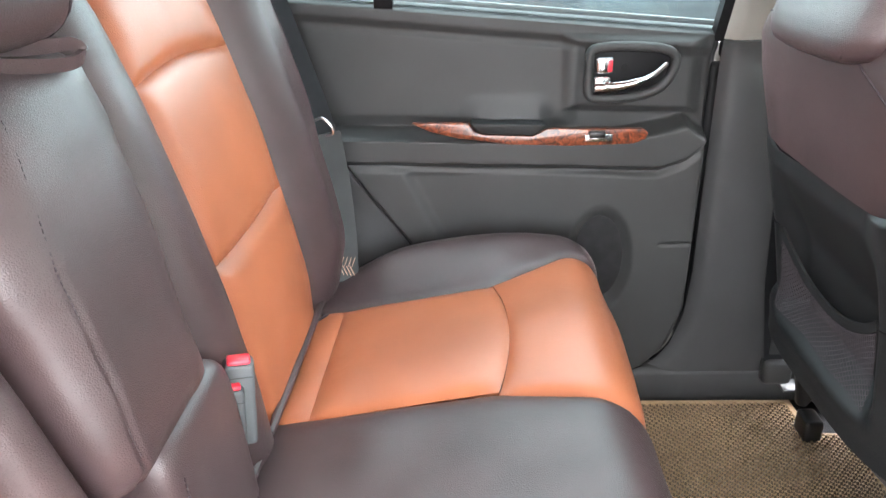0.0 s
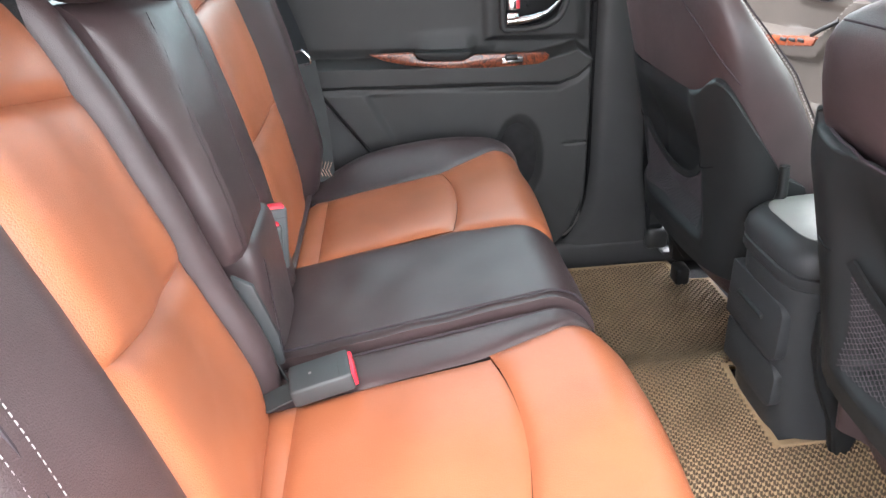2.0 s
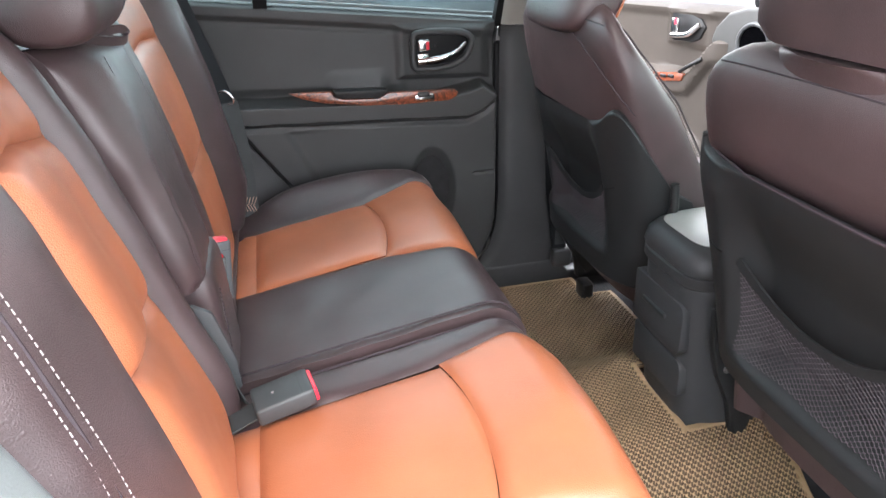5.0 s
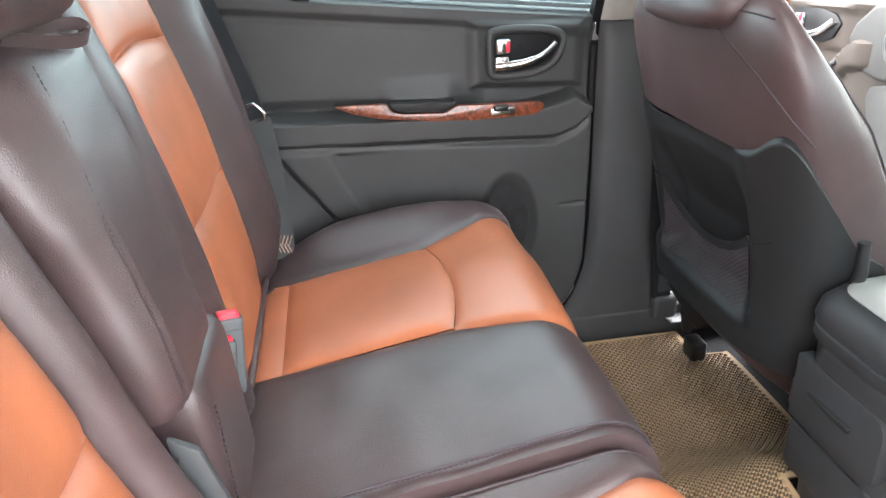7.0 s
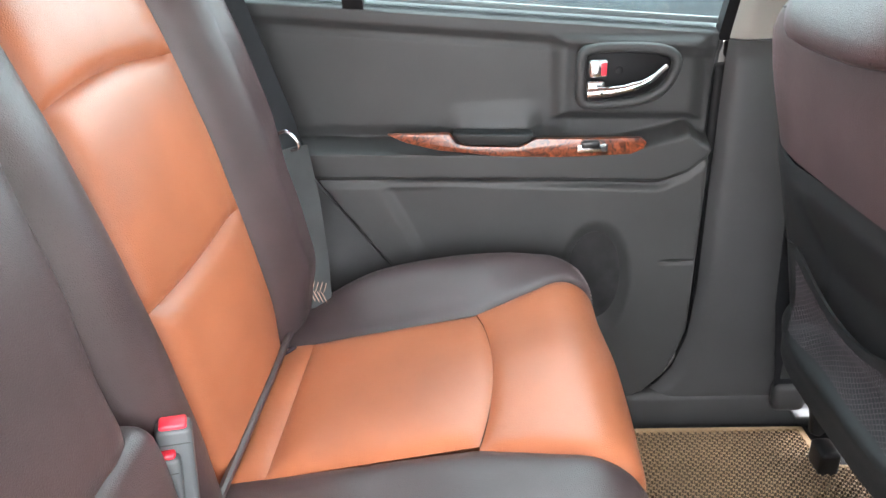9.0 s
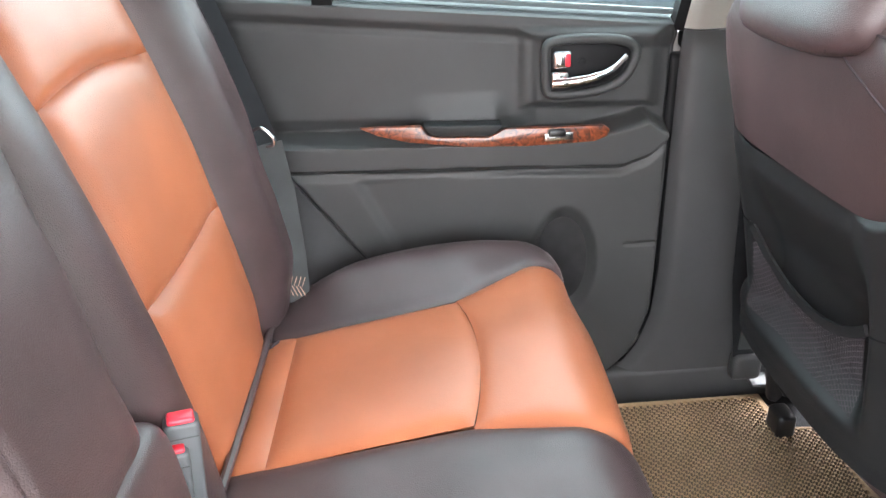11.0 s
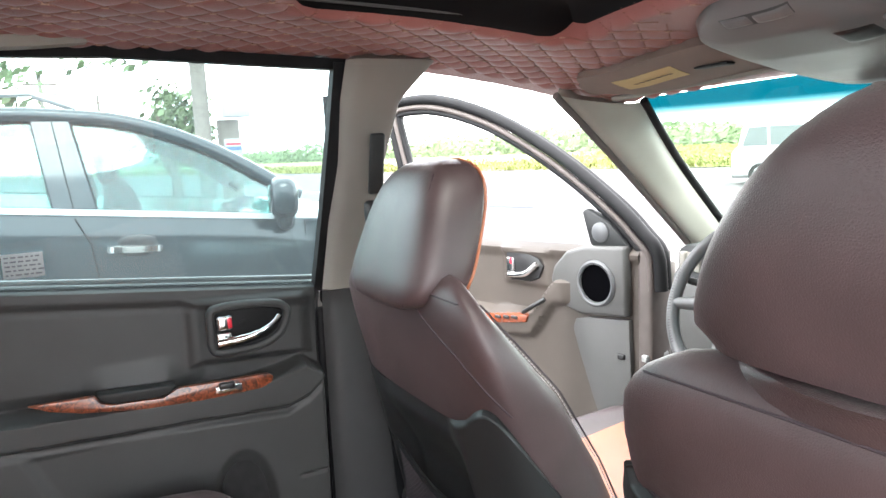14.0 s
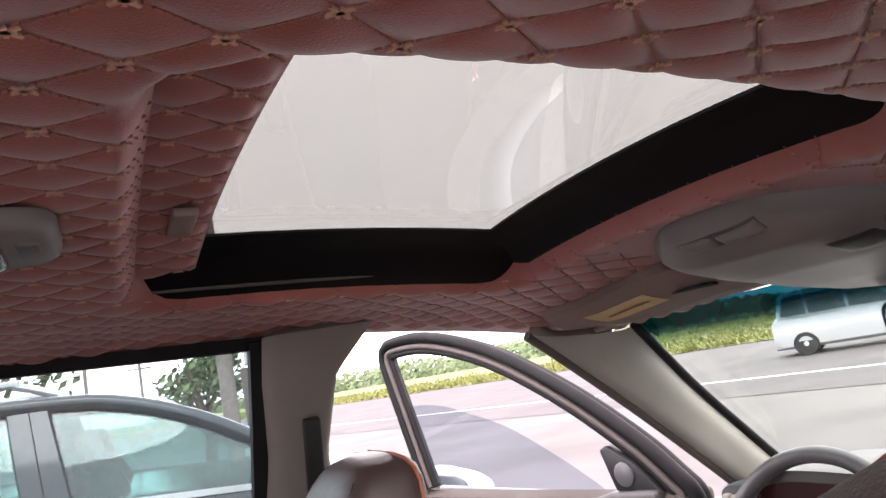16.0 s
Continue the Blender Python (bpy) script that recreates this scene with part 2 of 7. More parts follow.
def lathe(name, profile, m, material, parent, label="", seg=32):
    """A turned piece: pairs of radius and height round the local z."""
    rings = []
    for r, h in profile:
        rings.append([m @ Vector((max(r, 1e-4) * math.cos(2 * math.pi * k / seg), max(r, 1e-4) * math.sin(2 * math.pi * k / seg), h)) for k in range(seg)])
    return loft(name, rings, material, parent, label)


def join_boxes(name, items, material, parent, label=""):
    """Many small bars in one mesh: each a centre, a half-length vector, a half-width vector and a half-height vector."""
    V, F = [], []
    for c, a, b, h in items:
        o = len(V)
        for sx, sy, sz in ((-1, -1, -1), (1, -1, -1), (1, 1, -1), (-1, 1, -1), (-0.8, -0.7, 1), (0.8, -0.7, 1), (0.8, 0.7, 1), (-0.8, 0.7, 1)):
            V.append(tuple(Vector(c) + Vector(a) * sx + Vector(b) * sy + Vector(h) * sz))
        F += [(o + 3, o + 2, o + 1, o), (o + 4, o + 5, o + 6, o + 7), (o, o + 1, o + 5, o + 4), (o + 1, o + 2, o + 6, o + 5), (o + 2, o + 3, o + 7, o + 6), (o + 3, o, o + 4, o + 7)]
    return raw(name, V, F, material, parent, label, smooth=False)


def stitch_line(name, pts, normal, material, parent, pitch=0.006, length=0.004, wide=0.0007, label=""):
    """A row of stitches along pts."""
    items, carry = [], 0.0
    nrm = Vector(normal).normalized()
    for p, q in zip(pts, pts[1:]):
        p, q = Vector(p), Vector(q)
        d = q - p
        L = d.length
        if L < 1e-6:
            continue
        d /= L
        s = carry
        while s < L:
            side = d.cross(nrm).normalized()
            items.append((p + d * s, d * length / 2, side * wide, side.cross(d).normalized() * wide))
            s += pitch
        carry = s - L
    return join_boxes(name, items, material, parent, label)


def lin(a, b, n):
    return [a + (b - a) * i / (n - 1) for i in range(n)]


def lerp(a, b, t):
    return a + (b - a) * t


def sstep(a, b, x):
    t = min(1.0, max(0.0, (x - a) / (b - a)))
    return t * t * (3 - 2 * t)


def table(pairs):
    """A function through pairs of x and value, smooth between them."""
    def f(x):
        if x <= pairs[0][0]:
            return pairs[0][1]
        for (a, va), (b, vb) in zip(pairs, pairs[1:]):
            if x <= b:
                return lerp(va, vb, (x - a) / (b - a))
        return pairs[-1][1]
    return f


def spline(pts, n=12):
    """Points on a smooth line through pts."""
    P = [Vector(p) for p in pts]
    P = [P[0] * 2 - P[1]] + P + [P[-1] * 2 - P[-2]]
    out = []
    for i in range(1, len(P) - 2):
        for k in range(n):
            t = k / n
            a, b, c, d = P[i - 1], P[i], P[i + 1], P[i + 2]
            out.append(0.5 * (2 * b + (c - a) * t + (2 * a - 5 * b + 4 * c - d) * t * t + (3 * b - a - 3 * c + d) * t ** 3))
    out.append(P[-2])
    return out


# ---- the car's shell ----
def roof_z(x, y):
    a = abs(y)
    side = 0.19 * min(a, 0.36) ** 2 + 0.04 * max(0.0, min(a, 0.42) - 0.36) + 0.62 * max(0.0, a - 0.46) ** 2
    return 1.245 - side - 0.14 * (x - 0.5) * abs(x - 0.5) * (1 if x > 0.5 else 0.35)


def belt_z(x):
    return 0.836 - 0.108 * x


floor_ = tagged(rbox("floor", (3.5, 1.5, 0.03), (0.40, 0, -0.015), M_CARPET, None, bevel=0.005), "dark carpeted floor of the car cabin", "floor", kind="structure")


def tunnel_h(y):
    return 0.075 * sstep(0.30, 0.10, abs(y))


tunnel = tagged(sheet("floor_tunnel", lambda u, v: (lerp(0.47, 1.7, u), lerp(-0.32, 0.32, v), 0.006 + tunnel_h(lerp(-0.32, 0.32, v))), 4, 30, 0.005, M_CARPET, None), "raised carpeted tunnel along the car floor", "floor", kind="structure")


# floor mat with pressed cells
def floor_mat_sheet():
    P = 0.0138
    st = P / 6
    x0, y0 = 0.40, -0.66
    nx, ny = int(0.60 / st) + 1, int(1.335 / st) + 1
    X, Y = np.meshgrid(x0 + st * np.arange(nx), y0 + st * np.arange(ny), indexing="ij")
    reach = np.where(Y < -0.1, 0.952 + 0.11 * (Y + 0.16), np.where(Y < 0.565, 0.945, 0.872))
    far = np.minimum(np.minimum(reach - X, Y - y0), y0 + 1.335 - Y)
    cut = np.maximum(np.abs(Y + 0.005) - 0.096, 0.772 - X)
    edge = np.minimum(far, cut)
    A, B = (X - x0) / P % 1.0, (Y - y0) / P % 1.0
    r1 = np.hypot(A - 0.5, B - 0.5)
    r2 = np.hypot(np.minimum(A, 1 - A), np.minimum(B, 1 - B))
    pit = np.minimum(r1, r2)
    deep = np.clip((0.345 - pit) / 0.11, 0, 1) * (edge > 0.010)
    k = np.clip((0.30 - np.abs(Y)) / 0.20, 0, 1)
    hump = 0.078 * k ** 2 * (3 - 2 * k)
    Z = 0.021 - 0.007 * deep + hump + 0.004 * np.sin(X * 9 + Y * 5) * np.cos(Y * 7) + 0.016 * np.exp(-((X - 0.78) / 0.05) ** 2 - ((Y - 0.13) / 0.06) ** 2)
    V = np.stack([X, Y, Z], -1).reshape(-1, 3)
    keep = edge > 0
    I = np.arange(nx * ny).reshape(nx, ny)
    ok = keep[:-1, :-1] & keep[1:, :-1] & keep[:-1, 1:] & keep[1:, 1:]
    q = np.stack([I[:-1, :-1], I[1:, :-1], I[1:, 1:], I[:-1, 1:]], -1)[ok]
    # pit floors take the darker brown, which adds to the pits' shade
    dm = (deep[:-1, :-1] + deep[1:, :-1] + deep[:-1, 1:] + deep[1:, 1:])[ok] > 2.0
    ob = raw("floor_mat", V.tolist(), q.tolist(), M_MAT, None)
    ob.data.materials.append(M_PITSHADE)
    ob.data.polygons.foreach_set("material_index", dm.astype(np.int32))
    def up(x, y):
        w = min(1, max(0, (0.30 - abs(y)) / 0.20))
        return (x, y, 0.018 + 0.078 * w * w * (3 - 2 * w) + 0.004 * math.sin(x * 9 + y * 5) * math.cos(y * 7))
    path = [up(0.950 + 0.11 * (y + 0.16), y) for y in lin(-0.655, -0.125, 18)] + [up(x, -0.112) for x in lin(0.945, 0.771, 8)] + [up(0.771, y) for y in lin(-0.109, 0.099, 10)] + [up(x, 0.102) for x in lin(0.775, 0.935, 6)] + [up(0.943, y) for y in lin(0.12, 0.56, 14)] + [up(0.870, y) for y in lin(0.567, 0.672, 6)]
    tube("mat_hem", path, 0.0035, M_MAT, ob, "rounded mat edge", seg=8)
    return tagged(ob, "beige honeycomb rubber floor mat in the rear footwell", "floor mat")


# the mat's brown again, darkened: pit shade put into the colour
M_PITSHADE = mat("mat_pit_shade", (0.080, 0.053, 0.031), 0.8, var=0.1)
M_MAT = mat("beige_mat", (0.31, 0.207, 0.115), 0.6, var=0.12, vscale=12, bump=0.2, bscale=600)
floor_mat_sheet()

# ---- roof lining, quilted ----
SR = (0.515, 1.0, -0.265, 0.325)      # sunroof opening: x0, x1, y0, y1


def opening(x, y):
    """Signed distance to the rounded sunroof opening; inside is negative."""
    cx, cy, hx, hy, r = (SR[0] + SR[1]) / 2, (SR[2] + SR[3]) / 2, (SR[1] - SR[0]) / 2, (SR[3] - SR[2]) / 2, 0.055
    dx, dy = abs(x - cx) - hx + r, abs(y - cy) - hy + r
    return math.hypot(max(dx, 0), max(dy, 0)) + min(max(dx, dy), 0) - r


QX, QY, QX0, QY0 = 0.03333, 0.0283, 0.0233, -0.046      # half pitch of the diamonds, and a crossing


def quilt(x, y):
    """Puff of the diamond quilting, 0 at the seams."""
    a, b = (x - QX0) / (2 * QX) + (y - QY0) / (2 * QY), (x - QX0) / (2 * QX) - (y - QY0) / (2 * QY)
    fa, fb = abs(math.sin(math.pi * a)), abs(math.sin(math.pi * b))
    return (fa * fb) ** 0.65


def rim(t, d):
    """A point of the opening's outline, t round it from 0 to 1, at the distance d outside it."""
    cx, cy, r = (SR[0] + SR[1]) / 2, (SR[2] + SR[3]) / 2, 0.055
    hx, hy = (SR[1] - SR[0]) / 2 - r, (SR[3] - SR[2]) / 2 - r
    q = int(t * 4) % 4
    w = t * 4 - int(t * 4)
    sx, sy = ((1, 1), (-1, 1), (-1, -1), (1, -1))[q]
    nx, ny = ((-1, 1), (-1, -1), (1, -1), (1, 1))[q]
    if w < 0.2:
        a = w / 0.2 * math.pi / 2 + q * math.pi / 2
        return cx + sx * hx + (r + d) * math.cos(a), cy + sy * hy + (r + d) * math.sin(a)
    k = (w - 0.2) / 0.8
    a = (q + 1) * math.pi / 2
    return cx + lerp(sx, nx, k) * hx + (r + d) * math.cos(a), cy + lerp(sy, ny, k) * hy + (r + d) * math.sin(a)


def rim_up(d):
    """How far the lining turns up into the opening."""
    return 0.040 * max(0.0, 1 - d / 0.026) ** 2


def roof_lining():
    x0, x1, y0, y1 = -0.55, 1.36, -0.60, 0.60
    K = 10
    def height(x, y, d):
        soft = (sstep(0.004, 0.040, d) if y < -0.2 else sstep(0.002, 0.020, d)) * (1 - sstep(0.06, 0.02, max(1.04 - x, abs(y) - 0.155)))
        pull = 0.0014 * noise.noise(Vector((x * 9, y * 9, 1.7)))
        return roof_z(x, y) - (0.0046 + 0.0012 * noise.noise(Vector((x * 15, y * 15, 0.3)))) * (1 + 0.5 * sstep(0.40, 0.50, abs(y))) * quilt(x, y) * soft + pull * soft + rim_up(d)
    ids, V, F = {}, [], []
    def vert(i, j):
        """Corner i, j of the grid that lies along the two seam directions."""
        if (i, j) not in ids:
            a, b = i / K, j / K
            x, y = QX0 + (a + b) * QX, QY0 + (a - b) * QY
            d = opening(x, y)
            if d < 0.0:
                for _ in range(3):
                    gx, gy = opening(x + 1e-4, y) - opening(x - 1e-4, y), opening(x, y + 1e-4) - opening(x, y - 1e-4)
                    g = math.hypot(gx, gy) or 1.0
                    d = opening(x, y)
                    x, y = x - d * gx / g, y - d * gy / g
                d = 0.0
            x, y = min(max(x, x0), x1), min(max(y, y0), y1)
            ids[(i, j)] = len(V)
            V.append((x, y, height(x, y, d)))
        return ids[(i, j)]
    lo, hi = -30 * K, 42 * K
    for i in range(lo, hi):
        for j in range(lo, hi):
            xm, ym = QX0 + (i + j + 1) / K * QX, QY0 + (i - j) / K * QY
            if not (x0 - 0.004 < xm < x1 + 0.004 and y0 - 0.004 < ym < y1 + 0.004):
                continue
            if opening(xm, ym) < -0.0005:
                continue
            F.append((vert(i, j), vert(i, j + 1), vert(i + 1, j + 1), vert(i + 1, j)))
    ob = raw("ceiling", V, F, M_QUILT, None)
    return tagged(ob, "quilted reddish-brown leather roof lining", "ceiling", kind="structure")


ceiling = roof_lining()


def stitch_marks(keep, height, cross, seam, edge):
    """Crossed stitches at the diamonds' corners and thread along the seams, where keep(x, y, margin) holds."""
    for i in range(-18, 42):
        for j in range(-24, 26):
            if (i + j) % 2:
                continue
            x, y = QX0 + i * QX, QY0 + j * QY
            if keep(x, y, 0.010):
                z = height(x, y) - 0.0022
                for a in (0.62, -0.62, 0.0, math.pi / 2):
                    d = Vector((math.cos(a), math.sin(a), 0)) * (0.0056 if a not in (0.0, math.pi / 2) else 0.0034)
                    cross.append(((x, y, z), d, Vector((-d.y, d.x, 0)).normalized() * 0.0008, (0, 0, 0.0007)))
            for q in (1, -1):
                for k in range(1, 10):
                    px, py = x + QX * k / 10, y + q * QY * k / 10
                    if keep(px, py, edge):
                        d = Vector((QX, q * QY, 0)).normalized() * 0.0017
                        seam.append(((px, py, height(px, py) - 0.0009), d, Vector((-d.y, d.x, 0)) * 0.30, (0, 0, 0.0007)))


def roof_stitches():
    cross, seam = [], []
    def keep(x, y, margin):
        return -0.1 < x < 1.32 and abs(y) < 0.585 and opening(x, y) > (margin if y > -0.2 else 0.03) and not (x > 1.03 and abs(y) < 0.16)
    stitch_marks(keep, lambda x, y: roof_z(x, y) + rim_up(max(0.0, opening(x, y))), cross, seam, 0.006)
    tagged(join_boxes("ceiling_stitching", cross, M_THREAD, None), "pale crossed thread stitches on the quilted roof lining", "stitching", kind="stuff")
    tagged(join_boxes("ceiling_seam_thread", seam, M_SEAM, None), "fine thread along the seams of the quilted roof lining", "stitching", kind="stuff")


roof_stitches()

# outer roof skin with the sunroof hole
def roof_band(name, xa, xb, ya, yb):
    return tagged(sheet(name, lambda u, v: (lerp(xa, xb, u), lerp(ya, yb, v), roof_z(lerp(xa, xb, u), lerp(ya, yb, v)) + 0.058), 10, 14, 0.012, M_PAINT, None), "painted outer roof panel of the car", "car roof", kind="structure")


roof_band("roof_rear", -1.32, 0.50, -0.66, 0.66)
roof_band("roof_front", 1.03, 1.42, -0.64, 0.64)
roof_band("roof_left", 0.504, 1.026, 0.335, 0.66)
roof_band("roof_right", 0.504, 1.026, -0.66, -0.272)

# ---- sunroof ----
sunroof = thing("sunroof", (0.76, 0.03, 1.26), "tilted-shut glass sunroof with a black frame", "sunroof", kind="structure")
pane = sheet("pane", lambda u, v: (lerp(0.42, 1.02, u), lerp(-0.34, 0.40, v), roof_z(lerp(0.42, 1.02, u), lerp(-0.30, 0.34, v)) + 0.052), 10, 14, 0.004, M_ROOFGLASS, sunroof, "grey tinted glass")
pane.visible_shadow = False


def frame_band(name, d0, d1, z0, z1, material, n=96):
    """A rounded frame that follows the opening, from one distance and height to another."""
    V, F = [], []
    for k in range(n):
        for d, z in ((d0, z0), (d1, z1), (d1, z1 + 0.004), (d0, z0 + 0.004)):
            x, y = rim(k / n, d)
            V.append((x, y, roof_z(x, y) + z))
    for k in range(n):
        for j in range(4):
            a, b = k * 4 + j, k * 4 + (j + 1) % 4
            c, e = (k + 1) % n * 4 + (j + 1) % 4, (k + 1) % n * 4 + j
            F.append((a, b, c, e))
    return raw(name, V, F, material, sunroof)


def sun_rails():
    rbox("side_rail", (0.47, 0.006, 0.005), (0.76, 0.322, roof_z(0.76, 0.322) + 0.016), M_GREYD, sunroof, "slim metal slide rail", bevel=0.002, m=Matrix.Rotation(0.04, 4, 'Y'))
    rbox("side_rail", (0.47, 0.004, 0.004), (0.76, 0.312, roof_z(0.76, 0.312) + 0.028), M_GREYD, sunroof, "slim metal slide rail", bevel=0.002, m=Matrix.Rotation(0.04, 4, 'Y'))


frame_band("frame", 0.012, -0.002, 0.020, 0.052, M_MATT)
sheet("front_frame", lambda u, v: (lerp(0.925, 1.04, u), lerp(-0.27, 0.34, v), roof_z(lerp(0.925, 1.04, u), lerp(-0.27, 0.34, v)) + lerp(0.046, 0.012, sstep(0.3, 1, u))), 8, 12, 0.003, M_MATT, sunroof)
sheet("side_frame", lambda u, v: (lerp(0.50, 1.03, u), lerp(0.225, 0.345, v), roof_z(lerp(0.5, 1.03, u), lerp(0.225, 0.345, v)) + lerp(0.046, 0.010, sstep(0.35, 1, v))), 8, 10, 0.003, M_MATT, sunroof)
sun_rails()
# quilted sliding shade at the back of the opening
sheet("sunshade", lambda u, v: (lerp(0.46, 0.575, u), lerp(-0.26, 0.32, v), roof_z(0.52, lerp(-0.26, 0.32, v)) + 0.030 - 0.005 * quilt(lerp(0.46, 0.575, u), lerp(-0.26, 0.32, v)) * sstep(1.0, 0.92, u)), 50, 220, 0.004, M_QUILT, sunroof, "quilted leather sunshade edge", side=-1)
shade_x, shade_s = [], []
stitch_marks(lambda x, y, margin: 0.49 < x < 0.572 and -0.25 < y < 0.31, lambda x, y: roof_z(0.52, y) + 0.0298, shade_x, shade_s, 0.0)
join_boxes("shade_stitching", shade_x, M_THREAD, sunroof, "pale crossed stitches")
join_boxes("shade_thread", shade_s, M_SEAM, sunroof, "fine seam thread")
rbox("shade_grip", (0.022, 0.075, 0.008), (0.545, 0.10, roof_z(0.54, 0.1) + 0.020), M_TAUPE, sunroof, bevel=0.003)


# ---- side walls: pillars and rails ----
def side_wall(sgn, name):
    w = thing("wall_" + name, (0.3, 0.72 * sgn, 0.0), "car body side with pillars and trim", "car body", kind="structure")
    # C pillar and rear quarter
    sheet("c_pillar_trim", lambda u, v: (lerp(-0.42, -0.10 - 0.10 * sstep(0.3, 1, v), u), sgn * (0.715 - 0.115 * sstep(0.45, 1, v) - 0.012 * u), lerp(0.0, 1.20, v)), 10, 24, 0.03, M_GREY, w, "", side=sgn)
    sheet("cargo_trim", lambda u, v: (lerp(-1.30, -0.425, u), sgn * 0.715, lerp(0.0, 0.82, v)), 4, 6, 0.03, M_GREY, w, "", side=sgn)
    cargo = sheet("cargo_pane", lambda u, v: (lerp(-1.22, -0.40, u), sgn * (0.70 - 0.10 * v), lerp(0.82, 1.19, v)), 4, 6, 0.004, M_GLASS, w, "clear cargo window glass", side=sgn)
    cargo.visible_shadow = False
    # roof rail
    sheet("roof_rail", lambda u, v: (lerp(-0.6, 1.36, u), sgn * lerp(0.585, 0.665, v), roof_z(lerp(-0.6, 1.36, u), 0.6) + lerp(0.004, -0.004, v)), 20, 8, 0.02, M_QUILT if sgn > 0 else M_PILLAR, w, side=-sgn)
    # sill
    rbox("sill", (2.5, 0.07, 0.10), (0.5, sgn * 0.735, 0.03), M_GREY, w, bevel=0.015)
    rbox("sill_plate", (0.50, 0.05, 0.006), (1.10, sgn * 0.685, 0.052), M_GREYR, w, "scuffed sill plate", bevel=0.002)
    return w


wall_left = side_wall(1, "left")
wall_right = side_wall(-1, "right")


def b_pillar(sgn, parent):
    """Upper light trim and lower grey trim."""
    xr = table([(0.0, 0.50), (0.05, 0.545), (0.09, 0.602), (0.13, 0.630), (0.20, 0.652), (0.30, 0.660), (0.5, 0.660), (0.75, 0.662), (1.0, 0.684), (1.2, 0.690)])
    xf = table([(0.0, 0.90), (0.12, 0.86), (0.5, 0.83), (0.75, 0.80), (1.0, 0.79), (1.12, 0.81), (1.19, 0.87)])
    yy = table([(0.0, 0.705), (0.72, 0.705), (1.0, 0.635), (1.12, 0.585), (1.19, 0.545)])
    def f(z0, z1):
        def g(u, v):
            z = lerp(z0, z1, v)
            b = 0.022 * (1 - (2 * u - 1) ** 8)
            return (lerp(xr(z), xf(z), u), sgn * (yy(z) + 0.02 - b), z)
        return g
    sheet("pillar_lower", f(0.0, 0.745), 16, 70, 0.03, M_GREY, parent, "dark grey moulded lower pillar trim", side=sgn)
    sheet("pillar_upper", f(0.748, 1.19), 12, 24, 0.04, M_PILLAR, parent, "light taupe upper pillar trim", side=sgn)
    rbox("belt_slot", (0.030, 0.012, 0.12), (0.752, sgn * 0.602, 1.0), M_SHELL, parent, "dark slot for the belt guide", bevel=0.006, m=Matrix.Rotation(0.26 * sgn, 4, 'X'))
    rbox("belt_guide", (0.05, 0.022, 0.05), (0.752, sgn * 0.617, 0.905), M_BLACK, parent, "black belt guide", bevel=0.01)
    tube("front_belt", [(0.752, sgn * 0.60, 0.90), (0.765, sgn * 0.62, 0.6), (0.80, sgn * 0.665, 0.30), (0.83, sgn * 0.672, 0.10)], 0, M_WEB, parent, "dark belt webbing", shape=[(-0.021, -0.001), (0.021, -0.001), (0.021, 0.001), (-0.021, 0.001)], up=(0, -sgn, 0))
    rbox("belt_anchor", (0.06, 0.03, 0.06), (0.835, sgn * 0.675, 0.095), M_GREY, parent, bevel=0.012)
    rbox("belt_tag", (0.04, 0.003, 0.045), (0.832, sgn * 0.668, 0.16), M_WEBL, parent, "stitched end of the belt", bevel=0.001)


b_pillar(1, wall_left)
b_pillar(-1, wall_right)

# dark gap beside the rear door
for sgn, w in ((1, wall_left),):
    tube("door_seal", spline([(0.705, 0.733, 1.14), (0.708, 0.738, 0.95), (0.690, 0.742, 0.74), (0.668, 0.742, 0.45), (0.664, 0.742, 0.22), (0.628, 0.742, 0.10), (0.54, 0.742, 0.062), (0.30, 0.742, 0.06), (0.19, 0.742, 0.20), (0.09, 0.742, 0.345), (-0.02, 0.742, 0.50)], 8), 0.0075, M_RUBBER, w, "black rubber door seal")
rbox("door_jamb", (0.10, 0.05, 0.66), (0.705, 0.775, 0.37), M_RUBBER, wall_left, "dark door jamb", bevel=0.01)
rbox("jamb_cap", (0.045, 0.03, 0.11), (0.690, 0.748, 0.765), M_RUBBER, wall_left, "dark door jamb", bevel=0.008)
# wheel-arch panel behind the far seat
ARCH = table([(0.05, 0.226), (0.12, 0.207), (0.28, 0.157), (0.367, 0.096), (0.518, -0.010), (0.62, -0.085)])
sheet("wheel_arch", lambda u, v: (lerp(-0.35, ARCH(lerp(0.05, 0.62, v)), u), 0.728 - 0.06 * sstep(0.95, 0.3, u), lerp(0.05, 0.62, v)), 12, 14, 0.02, M_GREY, wall_left, "grey plastic wheel-arch panel", side=1)
sheet("wheel_arch", lambda u, v: (lerp(-0.35, -0.08, u), -0.725 + 0.05 * sstep(0.75, 0.0, u) * sstep(1, 0.2, v), lerp(0.05, 0.62, v)), 12, 14, 0.02, M_GREY, wall_right, "grey plastic wheel-arch panel", side=-1)

# near door opening: pale trim and white paint
def jamb(z, y):
    """Fore-and-aft place of the near door opening's rear edge."""
    return lerp(-0.076 - 0.390 * (z - 0.800), -0.064 - 0.380 * (z - 0.781), (-0.72 - y) / 0.06)


